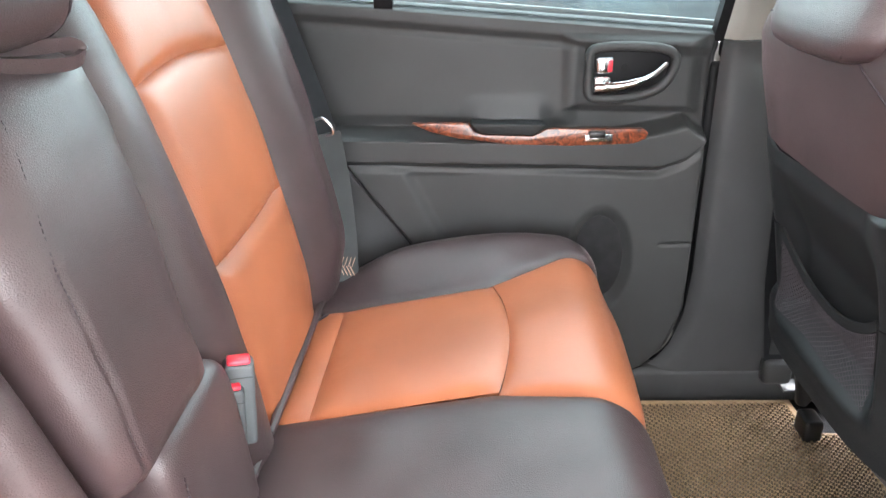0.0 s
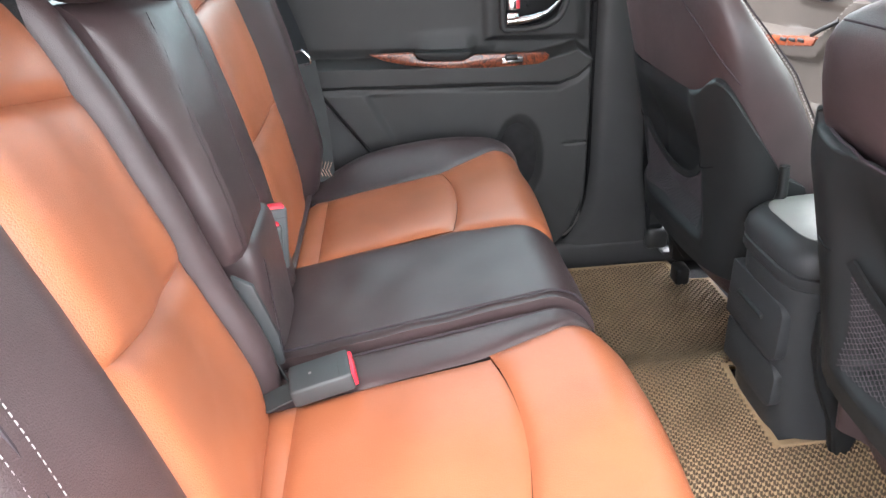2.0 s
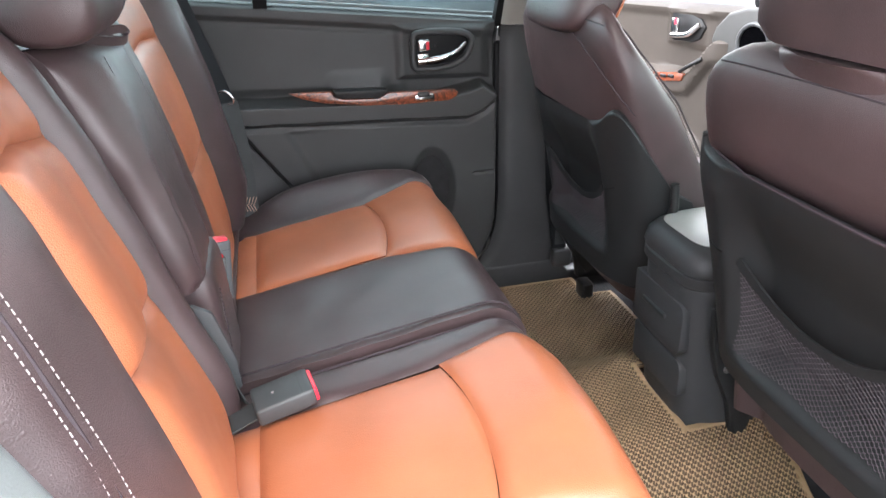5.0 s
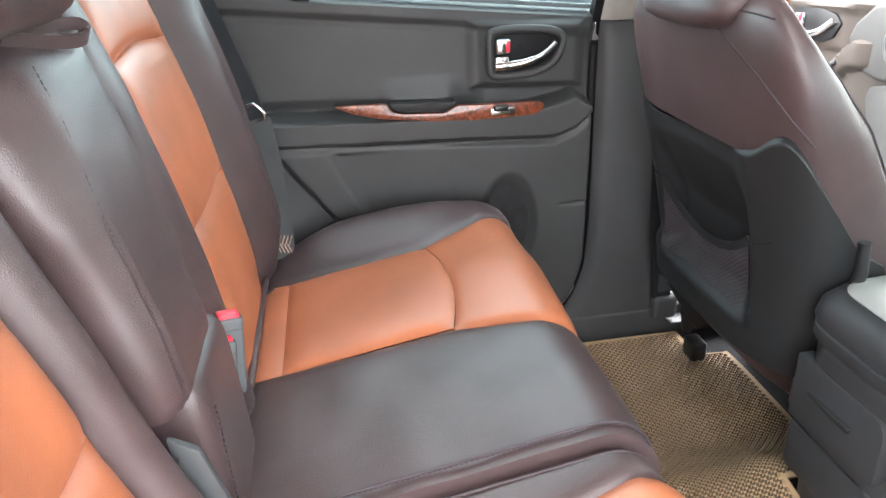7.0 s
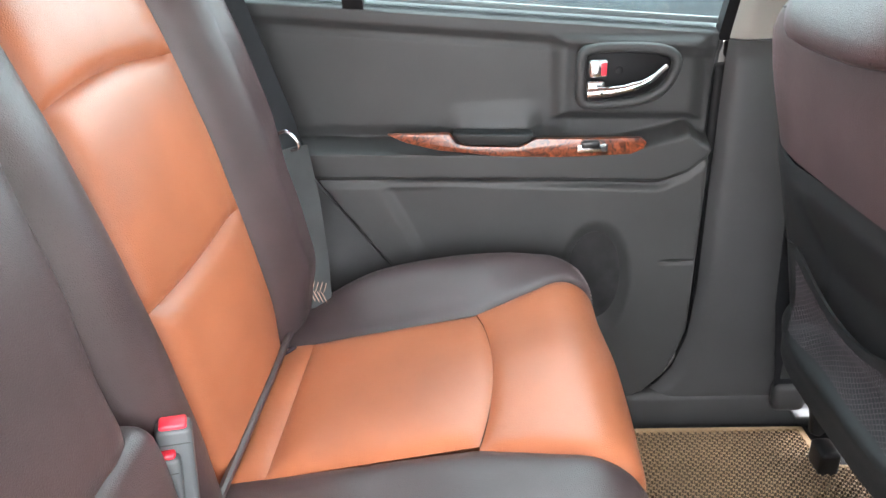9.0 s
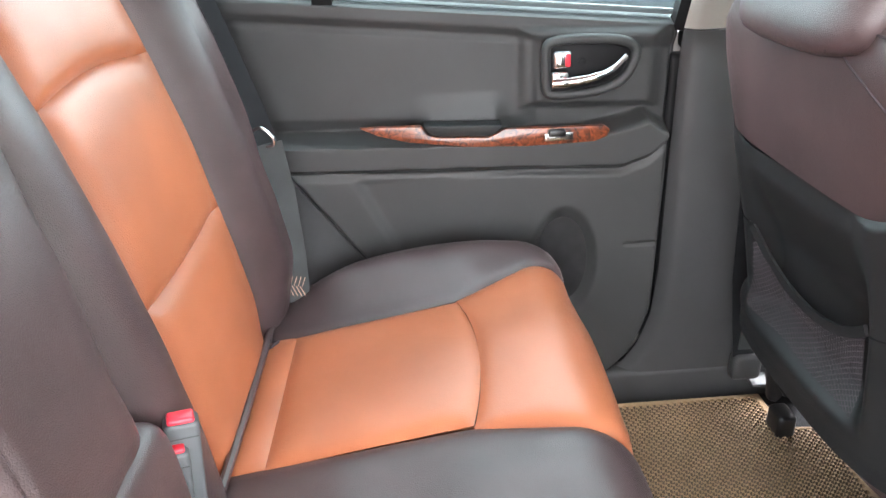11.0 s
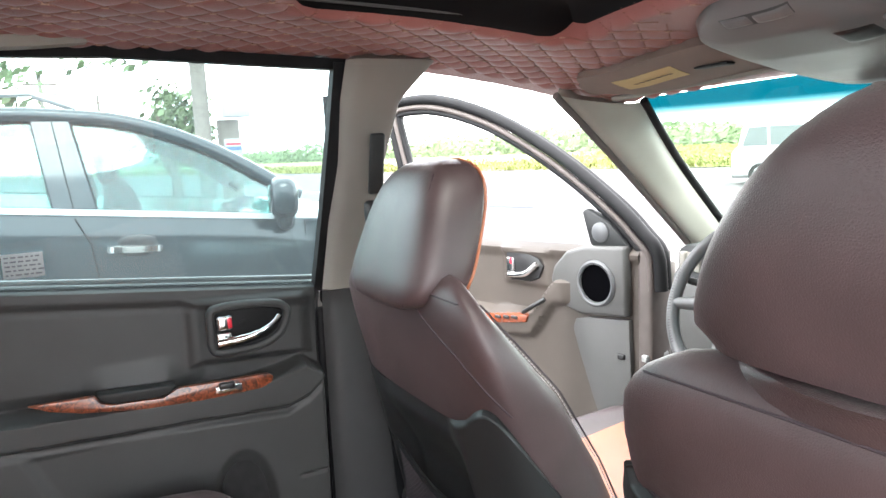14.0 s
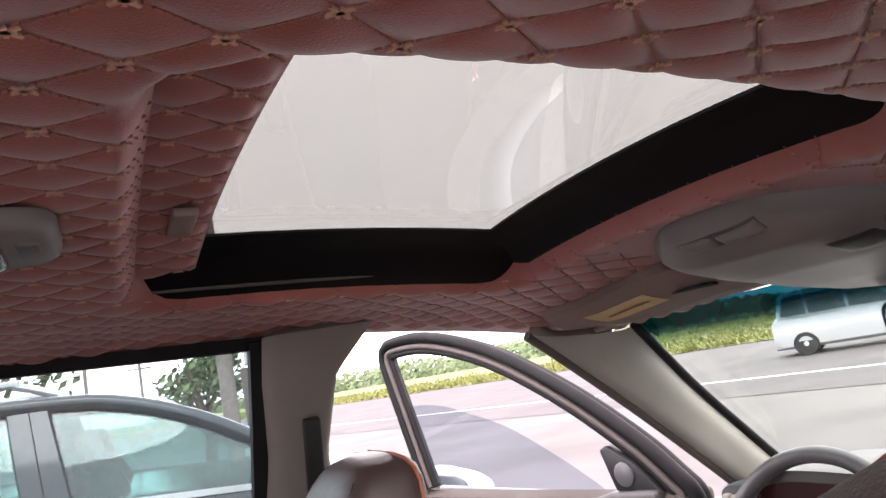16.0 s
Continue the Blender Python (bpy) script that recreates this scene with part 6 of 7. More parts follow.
def overhead_console():
    o = thing("overhead_console", (1.2, 0, 1.18), "grey overhead console with map lamps and sunglasses box", "overhead console")
    def half(x):
        return 0.10 + 0.055 * sstep(1.04, 1.14, x) - 0.02 * sstep(1.26, 1.40, x)
    drop = table([(1.03, 0.002), (1.06, 0.014), (1.10, 0.028), (1.18, 0.036), (1.28, 0.035), (1.36, 0.030), (1.42, 0.018), (1.45, 0.002)])
    def f(u, v):
        x = lerp(1.035, 1.45, u)
        w = half(x) * max(0.25, math.sqrt(max(0, 1 - max(0, (1.10 - x) / 0.07) ** 2)))
        y = lerp(-w, w, v)
        e = 1 - abs(2 * v - 1) ** 4
        return (x, y, roof_z(x, y) + 0.004 - drop(x) * e - 0.018 * sstep(0.0, 0.03, v) * sstep(1.0, 0.97, v) * sstep(0.0, 0.04, u))
    sheet("housing", f, 70, 70, 0.006, M_GREYO, o, "smooth grey housing", side=-1)
    def under(x, y):
        """Height of the housing's underside."""
        u = (x - 1.035) / 0.415
        w = half(x) * max(0.25, math.sqrt(max(0, 1 - max(0, (1.10 - x) / 0.07) ** 2)))
        v = min(1, max(0, (y / w + 1) / 2))
        return roof_z(x, y) + 0.004 - drop(x) * (1 - abs(2 * v - 1) ** 4) - 0.018 * sstep(0.0, 0.03, v) * sstep(1.0, 0.97, v) * sstep(0.0, 0.04, u)
    def patch(name, x0, x1, y0, y1, skew, up, material, label):
        def g(u, v):
            r = 1 - 0.12 * abs(2 * v - 1) ** 4
            x = lerp(x0, x1, 0.5 + (u - 0.5) * r) + skew * (v - 0.5)
            y = lerp(y0, y1, v)
            e = (1 - abs(2 * u - 1) ** 6) * (1 - abs(2 * v - 1) ** 8)
            return (x - up * e, y, under(x, y) - up * e)
        sheet(name, g, 10, 16, 0.002, material, o, label, side=-1)
    patch("lamp_bezel", 1.0490, 1.0690, -0.0608, 0.0488, 0.002, 0.0012, M_GREYG, "dark gap round the lamps")
    patch("lamp_button", 1.0500, 1.0680, -0.0595, -0.003, 0.001, 0.0030, M_GREYO, "push lamp lens")
    patch("lamp_button", 1.0500, 1.0680, -0.001, 0.0475, 0.001, 0.0030, M_GREYO, "push lamp lens")
    pillow("map_lens", (0.050, 0.034, 0.012), pose(1.150, -0.146, under(1.150, -0.135) - 0.001, 0, 8, 0), M_LENSC, o, "clear map lamp lens", n=3)
    patch("sensor_window", 1.128, 1.170, -0.118, -0.070, -0.01, 0.0020, M_BLACK, "dark oval sensor window")
    return o


M_GREYG = mat("gap_grey", (0.045, 0.042, 0.041), 0.6, var=0.05)
M_GREYO = mat("overhead_grey", (0.138, 0.127, 0.125), 0.33, var=0.05, vscale=6, bump=0.1, bscale=700)
M_LENSC = mat("clear_lens", (0.20, 0.20, 0.205), 0.12, var=0.05, coat=0.5)
overhead_console()


def dome_lamp():
    d = thing("dome_lamp", (0.40, 0.0, 1.235), "rectangular clear-lensed dome lamp on the roof", "ceiling lamp")
    z = 1.239
    R = []
    for dz, k in ((0.0, 1.0), (-0.006, 1.0), (-0.011, 0.97), (-0.014, 0.90)):
        R.append([Vector((0.395 + x, -0.005 + y, z + dz)) for x, y in sup(0.060 * k, 0.058 * k, 0, 5, 48)])
    loft("housing", R, M_DOME, d, "grey lamp housing")
    R = []
    for dz, k in ((-0.010, 1.0), (-0.016, 1.0), (-0.0185, 0.95), (-0.0195, 0.86)):
        R.append([Vector((0.383 + x, -0.005 + y, z + dz)) for x, y in sup(0.038 * k, 0.050 * k, 0, 6, 48)])
    loft("lens", R, M_LENS, d, "smoked clear lens")
    rbox("switch", (0.014, 0.040, 0.006), (0.436, -0.005, z - 0.013), M_GREYO, d, "sliding switch", bevel=0.002)
    return d


M_DOME = mat("lamp_housing", (0.19, 0.185, 0.185), 0.4, var=0.05)
M_LENS = mat("lamp_lens", (0.13, 0.132, 0.135), 0.10, var=0.05, coat=0.6)
dome_lamp()
gh = thing("grab_handle", (0.1, 0.55, 1.16), "beige folding grab handle on the roof rail", "grab handle")
tube("bar", spline([(-0.10, 0.555, roof_z(0, 0.555) - 0.014), (0.02, 0.548, roof_z(0, 0.55) - 0.020), (0.16, 0.548, roof_z(0, 0.55) - 0.020), (0.27, 0.56, roof_z(0, 0.56) - 0.008)], 8), 0, M_LIGHT, gh, "folded grip bar", shape=[(-0.018, -0.008), (0.018, -0.008), (0.014, 0.010), (-0.014, 0.010)], up=(0, 0, 1))
btn = thing("roof_knob", (1.19, 0.365, 1.18), "small round covered button on the roof lining", "button")
lathe("disc", [(0.020, 0.004), (0.020, -0.004), (0.014, -0.007), (0, -0.007)], Matrix.Translation((1.185, 0.36, roof_z(1.185, 0.36) - 0.004)), M_QUILT, btn, seg=28)


# ---- mirror, wheel, dashboard ----
mir = thing("rear_view_mirror", (1.43, 0, 1.06), "black-framed oblong rear-view mirror on the windscreen", "mirror")
mm = pose(1.43, -0.02, 1.045, 0, 0, 0) @ Matrix.Rotation(radians(-12), 4, 'Z')
R = []
for x, k in ((0.014, 0.86), (0.010, 0.97), (0.0, 1.0), (-0.010, 0.99), (-0.013, 0.95)):
    R.append([mm @ Vector((x, y, z)) for y, z in sup(0.125 * k, 0.036 * k, 0, 4, 48)])
loft("shell", R, M_BLACK, mir, "black shell")
R = [[mm @ Vector((x, y, z)) for y, z in sup(0.114, 0.027, 0, 4, 48)] for x in (-0.0135, -0.0155)]
loft("glass", R, mat("mirror_glass", (0.22, 0.23, 0.24), 0.03, metal=1.0, var=0.01), mir, "mirror glass")
tube("stem", [(1.44, -0.02, 1.06), (1.47, -0.01, 1.11), (1.49, 0.0, 1.135)], 0.010, M_BLACK, mir)


def steering_wheel():
    w = thing("steering_wheel", (1.50, 0.37, 0.65), "grey leather steering wheel with stitched rim", "steering wheel")
    m = Matrix.Translation((1.50, 0.372, 0.655)) @ Matrix.Rotation(radians(-65), 4, 'Y')
    tube("rim", [m @ Vector((0.188 * math.cos(t), 0.188 * math.sin(t), 0)) for t in lin(0, 2 * math.pi, 73)[:-1]], 0.0155, M_WHEEL, w, "grey leather rim", seg=14, closed=True)
    pillow("hub", (0.17, 0.19, 0.06), m @ Matrix.Translation((-0.005, 0, -0.01)), M_WHEEL, w, "airbag hub", n=3)
    for a in (100, 260):
        t = radians(a)
        tube("spoke", [m @ Vector((0.06 * math.cos(t), 0.06 * math.sin(t), -0.012)), m @ Vector((0.12 * math.cos(t), 0.12 * math.sin(t), -0.012)), m @ Vector((0.186 * math.cos(t), 0.186 * math.sin(t), 0))], [0.022, 0.017, 0.014], M_WHEEL, w, "spoke")
    rbox("spoke_low", (0.10, 0.09, 0.02), (0, 0, 0), M_WHEEL, w, bevel=0.008).data.transform(m @ Matrix.Translation((-0.12, 0, -0.008)))
    items = []
    for t in lin(1.2, 2.3, 30):
        p = m @ Vector((0.188 * math.cos(t), 0.188 * math.sin(t), 0.0158))
        items.append((p, m.to_3x3() @ Vector((math.cos(t), math.sin(t), 0)) * 0.004, m.to_3x3() @ Vector((-math.sin(t), math.cos(t), 0)) * 0.0007, m.to_3x3() @ Vector((0, 0, 0.0006))))
    join_boxes("rim_stitching", items, M_DTHREAD, w)
    tube("column", [m @ Vector((0, 0, -0.02)), m @ Vector((0, 0, -0.20))], 0.045, M_GREYD, w, "steering column")
    return w


M_WHEEL = mat("wheel_leather", (0.085, 0.086, 0.088), 0.42, var=0.08, bump=0.2, bscale=500, kind="leather")
steering_wheel()
dash = thing("dashboard", (1.8, 0, 0.5), "grey dashboard with instrument hood and side vent", "dashboard")
prof = [(1.62, 0.30), (1.60, 0.50), (1.62, 0.66), (1.68, 0.735), (1.80, 0.745), (1.95, 0.72), (2.0, 0.70), (2.0, 0.25)]
prism("panel", prof, -0.70, 0.70, M_GREYD, dash, bevel=0.02, seg=3)
R = []
for x, k in ((1.58, 1.0), (1.66, 1.05), (1.80, 0.9)):
    R.append([Vector((x, 0.37 + y * k, 0.71 + z * k)) for y, z in sup(0.19, 0.085, 0, 3, 40)])
loft("gauge_hood", R, M_GREYD, dash, "rounded instrument hood")
R = [[Vector((x, 0.37 + y, 0.71 + z)) for y, z in sup(0.165, 0.066, 0, 3, 40)] for x in (1.579, 1.574)]
loft("gauge_face", R, mat("gauge_face", (0.035, 0.010, 0.010), 0.2, var=0.2, coat=0.5), dash, "dark red-lit gauge glass")
R = [[Vector((x, 0.60 + y, 0.705 + z)) for y, z in sup(0.065 * k, 0.045 * k, 0, 3, 36)] for x, k in ((1.66, 1.0), (1.615, 1.0), (1.61, 0.94))]
loft("side_vent", R, M_GREYR, dash, "round-edged side vent")
for k in range(4):
    rbox("vent_slat", (0.02, 0.022, 0.05), (1.606, 0.565 + 0.024 * k, 0.705), M_LIGHT, dash, bevel=0.006)
tube("stalk", [(1.56, 0.45, 0.66), (1.53, 0.55, 0.675)], 0.009, M_BLACK, dash, "black control stalk")
tagged(rbox("wall_front", (0.05, 1.4, 0.75), (2.02, 0, 0.33), M_BLACK, None, bevel=0.01), "firewall of the car", "car body", kind="structure")
# hood
tagged(sheet("hood", lambda u, v: (lerp(1.95, 2.95, u), lerp(-0.72, 0.72, v), lerp(0.70, 0.48, u ** 1.6) + 0.03 * (1 - (2 * v - 1) ** 2)), 12, 12, 0.02, M_PAINT, None, side=1), "painted bonnet of the car", "car body", kind="structure")
# front passenger side shut door
pd = thing("door_3", (1.2, -0.74, 0.0), "shut front passenger door", "car door", kind="structure")
sheet("door_panel", lambda u, v: (lerp(0.88, 1.75, u), -0.73 + 0.03 * math.sin(v * 3), lerp(0.05, belt_z(0.9) - 0.02 * u, v)), 8, 12, 0.06, M_DOOR, pd, side=-1)
pg = sheet("pane", lambda u, v: (lerp(0.85, lerp(1.72, 1.25, v), u), -lerp(0.735, 0.60, v), lerp(0.72, 1.13, v)), 4, 6, 0.004, M_GLASS, pd, side=-1)
pg.visible_shadow = False


# ---- outside ----
GZ = -0.50
M_ASPHALT = mat("asphalt", (0.080, 0.0735, 0.075), 0.85, var=0.10, vscale=0.6, bump=0.5, bscale=90)
M_EARTH = mat("forecourt", (0.120, 0.112, 0.110), 0.9, var=0.12, vscale=0.5, bump=0.5, bscale=60)
M_GRASS = mat("grass", (0.13, 0.16, 0.045), 0.9, var=0.3, vscale=1.2, bump=0.8, bscale=25, color2=(0.21, 0.205, 0.075))
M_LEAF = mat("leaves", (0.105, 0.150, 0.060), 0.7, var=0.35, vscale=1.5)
# paler than the near leaves: distance haze is put into this colour
M_FARLEAF = mat("hazed_far_leaves", (0.15, 0.20, 0.11), 0.9, spec=0.1, var=0.2, vscale=0.15)
M_WEED = mat("weeds", (0.20, 0.21, 0.075), 0.9, spec=0.1, var=0.25, vscale=0.3)
M_BARK = mat("bark", (0.12, 0.09, 0.06), 0.9, var=0.2, bump=0.6, bscale=30)
M_LINE = mat("road_paint", (0.75, 0.75, 0.72), 0.7, var=0.1)
M_POLE = mat("concrete_pole", (0.17, 0.145, 0.125), 0.85, var=0.1, bump=0.4, bscale=40)

ROAD = Matrix.Translation((13.9, 10.0, 0)) @ Matrix.Rotation(radians(106), 4, 'Z')   # its local x runs along the road
ground = tagged(sheet("ground", lambda u, v: (lerp(-900, 900, u), lerp(-900, 900, v), GZ), 8, 8, 0.05, M_EARTH, None, side=1), "pale worn forecourt ground reaching the horizon", "ground", kind="structure")


def flat(name, x0, x1, y0, y1, h, material, label, category, z=GZ):
    bm = bmesh.new()
    n = 40
    a = [bm.verts.new(ROAD @ Vector((lerp(x0, x1, i / n), y0, z + h))) for i in range(n + 1)]
    b = [bm.verts.new(ROAD @ Vector((lerp(x0, x1, i / n), y1, z + h))) for i in range(n + 1)]
    for i in range(n):
        bm.faces.new((a[i], a[i + 1], b[i + 1], b[i]))
    return tagged(part(name, bm, material, None), label, category, kind="structure")


flat("road", -400, 400, -15.6, 3.0, 0.010, M_ASPHALT, "wide pale asphalt road", "road")
flat("road_line", -400, 400, -0.08, 0.08, 0.016, M_LINE, "solid white edge line on the road", "road marking")
flat("verge", -400, 400, -90, -15.6, 0.05, M_GRASS, "grassy verge beyond the road", "grass")


def grass_tufts():
    rnd = random.Random(3)
    V, F = [], []
    for k in range(22000):
        x, y = rnd.uniform(-130, 110), -15.8 - abs(rnd.gauss(0, 7))
        h, w = rnd.uniform(0.08, 0.34), rnd.uniform(0.05, 0.18)
        a = rnd.uniform(0, math.pi)
        c = ROAD @ Vector((x, y, GZ))
        for j in range(2):
            d = Vector((math.cos(a + j * 1.5), math.sin(a + j * 1.5), 0)) * w
            o = len(V)
            lean = Vector((rnd.uniform(-0.2, 0.2), rnd.uniform(-0.2, 0.2), 0))
            V += [tuple(c - d), tuple(c + d), tuple(c + d * 0.5 + lean + Vector((0, 0, h))), tuple(c - d * 0.3 + lean + Vector((0, 0, h * 0.8)))]
            F.append((o, o + 1, o + 2, o + 3))
    return tagged(raw("grass_tufts", V, F, M_GRASS, None, smooth=False), "tall sunlit grass along the verge", "grass", kind="stuff")


grass_tufts()


def crown(name, centre, size, count, leaf, parent, seed):
    rnd = random.Random(seed)
    V, F = [], []
    clumps = [Vector((rnd.gauss(0, 0.42), rnd.gauss(0, 0.42), rnd.gauss(0, 0.36))) for _ in range(14)]
    for k in range(count):
        q = rnd.choice(clumps) + Vector((rnd.gauss(0, 0.17), rnd.gauss(0, 0.17), rnd.gauss(0, 0.15)))
        c = Vector(centre) + Vector((q.x * size[0], q.y * size[1], q.z * size[2]))
        n = Vector((rnd.gauss(0, 1), rnd.gauss(0, 1), rnd.gauss(0.5, 1))).normalized()
        t = n.orthogonal().normalized()
        b = n.cross(t)
        s = leaf * rnd.uniform(0.6, 1.4)
        o = len(V)
        V += [tuple(c - t * s), tuple(c + b * s * 0.5), tuple(c + t * s), tuple(c - b * s * 0.5)]
        F.append((o, o + 1, o + 2, o + 3))
    return raw(name, V, F, M_LEAF, parent, smooth=False)


def tree(at, height, spread, seed, leaf=0.12, count=2600):
    t = thing("tree", at, "leafy green roadside tree", "tree", "roadside trees")
    rnd = random.Random(seed)
    x, y, z = at
    tube("trunk", [(x, y, z), (x + 0.1, y, z + height * 0.3), (x - 0.05, y + 0.1, z + height * 0.62)], [0.16, 0.12, 0.06], M_BARK, t, seg=8)
    for k in range(5):
        a = rnd.uniform(0, 6.3)
        tube("limb", [(x, y, z + height * 0.38), (x + math.cos(a) * spread * 0.3, y + math.sin(a) * spread * 0.3, z + height * 0.6), (x + math.cos(a) * spread * 0.45, y + math.sin(a) * spread * 0.45, z + height * 0.8)], [0.07, 0.05, 0.02], M_BARK, t, seg=6)
    crown("crown", (x, y, z + height * 0.72), (spread, spread, height * 0.45), count, leaf, t, seed)
    return t


tree((-2.6, 15, GZ), 4.5, 2.6, 11)
tree((2.35, 17.0, GZ), 3.2, 1.0, 12, 0.10, 1500)


def leaf_bank(name, count, xs, depth, height, size, seed, material, label, category):
    """A loose bank of leaves along the road that mostly face the open side."""
    rnd = random.Random(seed)
    V, F = [], []
    for k in range(count):
        x = rnd.uniform(*xs)
        h = rnd.uniform(0, 1)
        c = ROAD @ Vector((x, -rnd.uniform(*depth) - 3 * h, GZ + h * height(x)))
        n = (ROAD.to_3x3() @ Vector((rnd.gauss(0, 0.5), rnd.gauss(1.0, 0.5), rnd.gauss(1.0, 0.5)))).normalized()
        t = n.orthogonal().normalized()
        b = n.cross(t)
        t, b = t * math.cos(k) + b * math.sin(k), b * math.cos(k) - t * math.sin(k)
        s = rnd.uniform(*size)
        o = len(V)
        V += [tuple(c - t * s), tuple(c + b * s * 0.6), tuple(c + t * s), tuple(c - b * s * 0.6)]
        F.append((o, o + 1, o + 2, o + 3))
    return tagged(raw(name, V, F, material, None, smooth=False), label, category, kind="stuff")


def wave(x, k):
    return 0.6 + 0.4 * noise.noise(Vector((x * k, 3.3, 0)))


leaf_bank("far_woods", 14000, (14, 210), (62, 80), lambda x: (2.2 + 2.6 * sstep(14, 45, x)) * wave(x, 0.12), (0.25, 0.7), 9, M_FARLEAF, "line of far green bushes and trees, distance haze put into their colour", "woods")
leaf_bank("tall_weeds", 22000, (-230, 30), (30, 46), lambda x: (1.0 + 1.5 * sstep(-20, -70, x)) * wave(x, 0.2), (0.10, 0.32), 10, M_WEED, "yellow-green weeds behind the verge", "weeds")

# roadside pole with its box
pole = thing("utility_pole", (1.95, 9.3, GZ), "grey utility pole with a white meter box and poster", "utility pole")
tube("shaft", [(1.87, 9.3, GZ), (1.87, 9.3, 6.5)], [0.11, 0.09], M_POLE, pole, seg=16)
tube("second_shaft", [(2.22, 9.4, GZ), (2.22, 9.4, 1.55)], 0.15, M_POLE, pole, seg=16)
rbox("meter_box", (0.36, 0.22, 0.42), (2.28, 9.15, 1.78), M_BODYW, pole, "white meter box", bevel=0.02)
rbox("poster", (0.24, 0.004, 0.22), (2.24, 9.235, 1.18), M_BODYW, pole, "small printed poster", bevel=0.001)
rbox("poster_band", (0.20, 0.004, 0.05), (2.24, 9.231, 1.16), mat("poster_blue", (0.05, 0.10, 0.5), 0.6), pole, bevel=0.001)
rbox("poster_stripe", (0.20, 0.004, 0.03), (2.24, 9.231, 1.22), M_RED, pole, bevel=0.001)
for k, (x, y) in enumerate(((-0.6, 40), (2.4, 52))):
    p = thing("utility_pole", (x, y, GZ), "thin far utility pole with cross arms", "utility pole", "far poles")
    tube("shaft", [(x, y, GZ), (x, y, 5.6)], 0.10, M_POLE, p, seg=8)
    for z in (4.6, 5.1):
        rbox("cross_arm", (1.5, 0.1, 0.1), (x, y, z), M_POLE, p, bevel=0.01)


# ---- parked cars ----
M_SUV = mat("black_paint", (0.012, 0.019, 0.023), 0.12, var=0.05, coat=0.15, spec=0.45)
M_CARGLASS = mat("car_glass", (0.03, 0.045, 0.045), 0.06, var=0.05, coat=0.2, spec=0.6)
M_TYRE = mat("tyre", (0.015, 0.015, 0.015), 0.85, var=0.1, bump=0.3, bscale=60)


def car_body(c, m, length, width, paint, hood_z, belt, roof, screen, rear, label_paint):
    """Lower body and greenhouse, in local x ahead, y to the left, z from the ground."""
    hw = width / 2
    topz = table([(0, belt * 0.86), (0.10, belt * 0.97), (length * 0.30, belt * 1.0), (screen + 0.35, hood_z + 0.05), (screen + 0.75, hood_z), (length - 0.55, hood_z - 0.10), (length - 0.22, hood_z - 0.26), (length - 0.03, hood_z - 0.42), (length, hood_z - 0.55)])
    R = []
    n = 44
    for i in range(n + 1):
        x = length * i / n
        k = 1 - 0.16 * sstep(length - 0.75, length, x) - 0.10 * sstep(0.4, 0, x)
        zt = topz(x)
        sec = []
        for (fy, fz) in ((0.86, 0.22), (0.97, 0.30), (1.0, 0.50), (1.0, 0.66), (0.985, 0.80), (0.955, 0.92), (0.90, 0.985), (0.70, 1.03), (0.35, 1.05), (0.0, 1.055)):
            sec.append((fy * hw * k, fz * zt if fz > 0.4 else fz))
        pts = [(y, z) for y, z in sec] + [(-y, z) for y, z in reversed(sec[:-1])]
        R.append([m @ Vector((x, y, z)) for y, z in pts])
    loft("body", R, paint, c, label_paint)
    G = []
    for i in range(13):
        t = i / 12
        z = lerp(belt - 0.02, roof, t)
        x0 = lerp(0.12, rear + 0.25, t ** 1.2)
        x1 = lerp(screen + 0.62, screen - 0.30, t ** 0.9)
        w = lerp(hw * 0.93, hw * 0.70, t ** 1.3)
        if t > 0.9:
            x0, x1, w = x0 + 0.06, x1 - 0.12, w - 0.06
        G.append([m @ Vector(((x0 + x1) / 2 + x, y, z)) for x, y in sup((x1 - x0) / 2, w, 0, 6, 56)])
    loft("greenhouse", G, paint, c, label_paint)
    def side_pt(x, t, q, off):
        w = lerp(hw * 0.93, hw * 0.70, t ** 1.3) + off
        return m @ Vector((x, q * w, lerp(belt - 0.02, roof, t)))
    return side_pt


def wheel(c, m, r):
    w = lathe("wheel", [(r * 0.55, -0.10), (r * 0.92, -0.11), (r, -0.08), (r, 0.08), (r * 0.92, 0.11), (r * 0.62, 0.10), (r * 0.60, 0.085)], m, M_TYRE, c, "black tyre", seg=36)
    lathe("rim", [(r * 0.62, 0.0), (r * 0.62, 0.09), (r * 0.56, 0.075), (r * 0.2, 0.085), (0.0, 0.09)], m, M_STEEL, w, "alloy rim", seg=30)


def side_window(name, c, side_pt, corners, q, material, off=0.006, n=8):
    """A pane on the body side; its corners as x and share of the greenhouse's height."""
    (ax, at), (bx, bt), (cx, ct), (dx, dt) = corners
    def f(u, v):
        x0, t0 = lerp(ax, bx, u), lerp(at, bt, u)
        x1, t1 = lerp(dx, cx, u), lerp(dt, ct, u)
        return side_pt(lerp(x0, x1, v), lerp(t0, t1, v), q, off)
    return sheet(name, f, n, n, 0.004, material, c, "dark reflecting side glass", side=1 if q > 0 else -1)


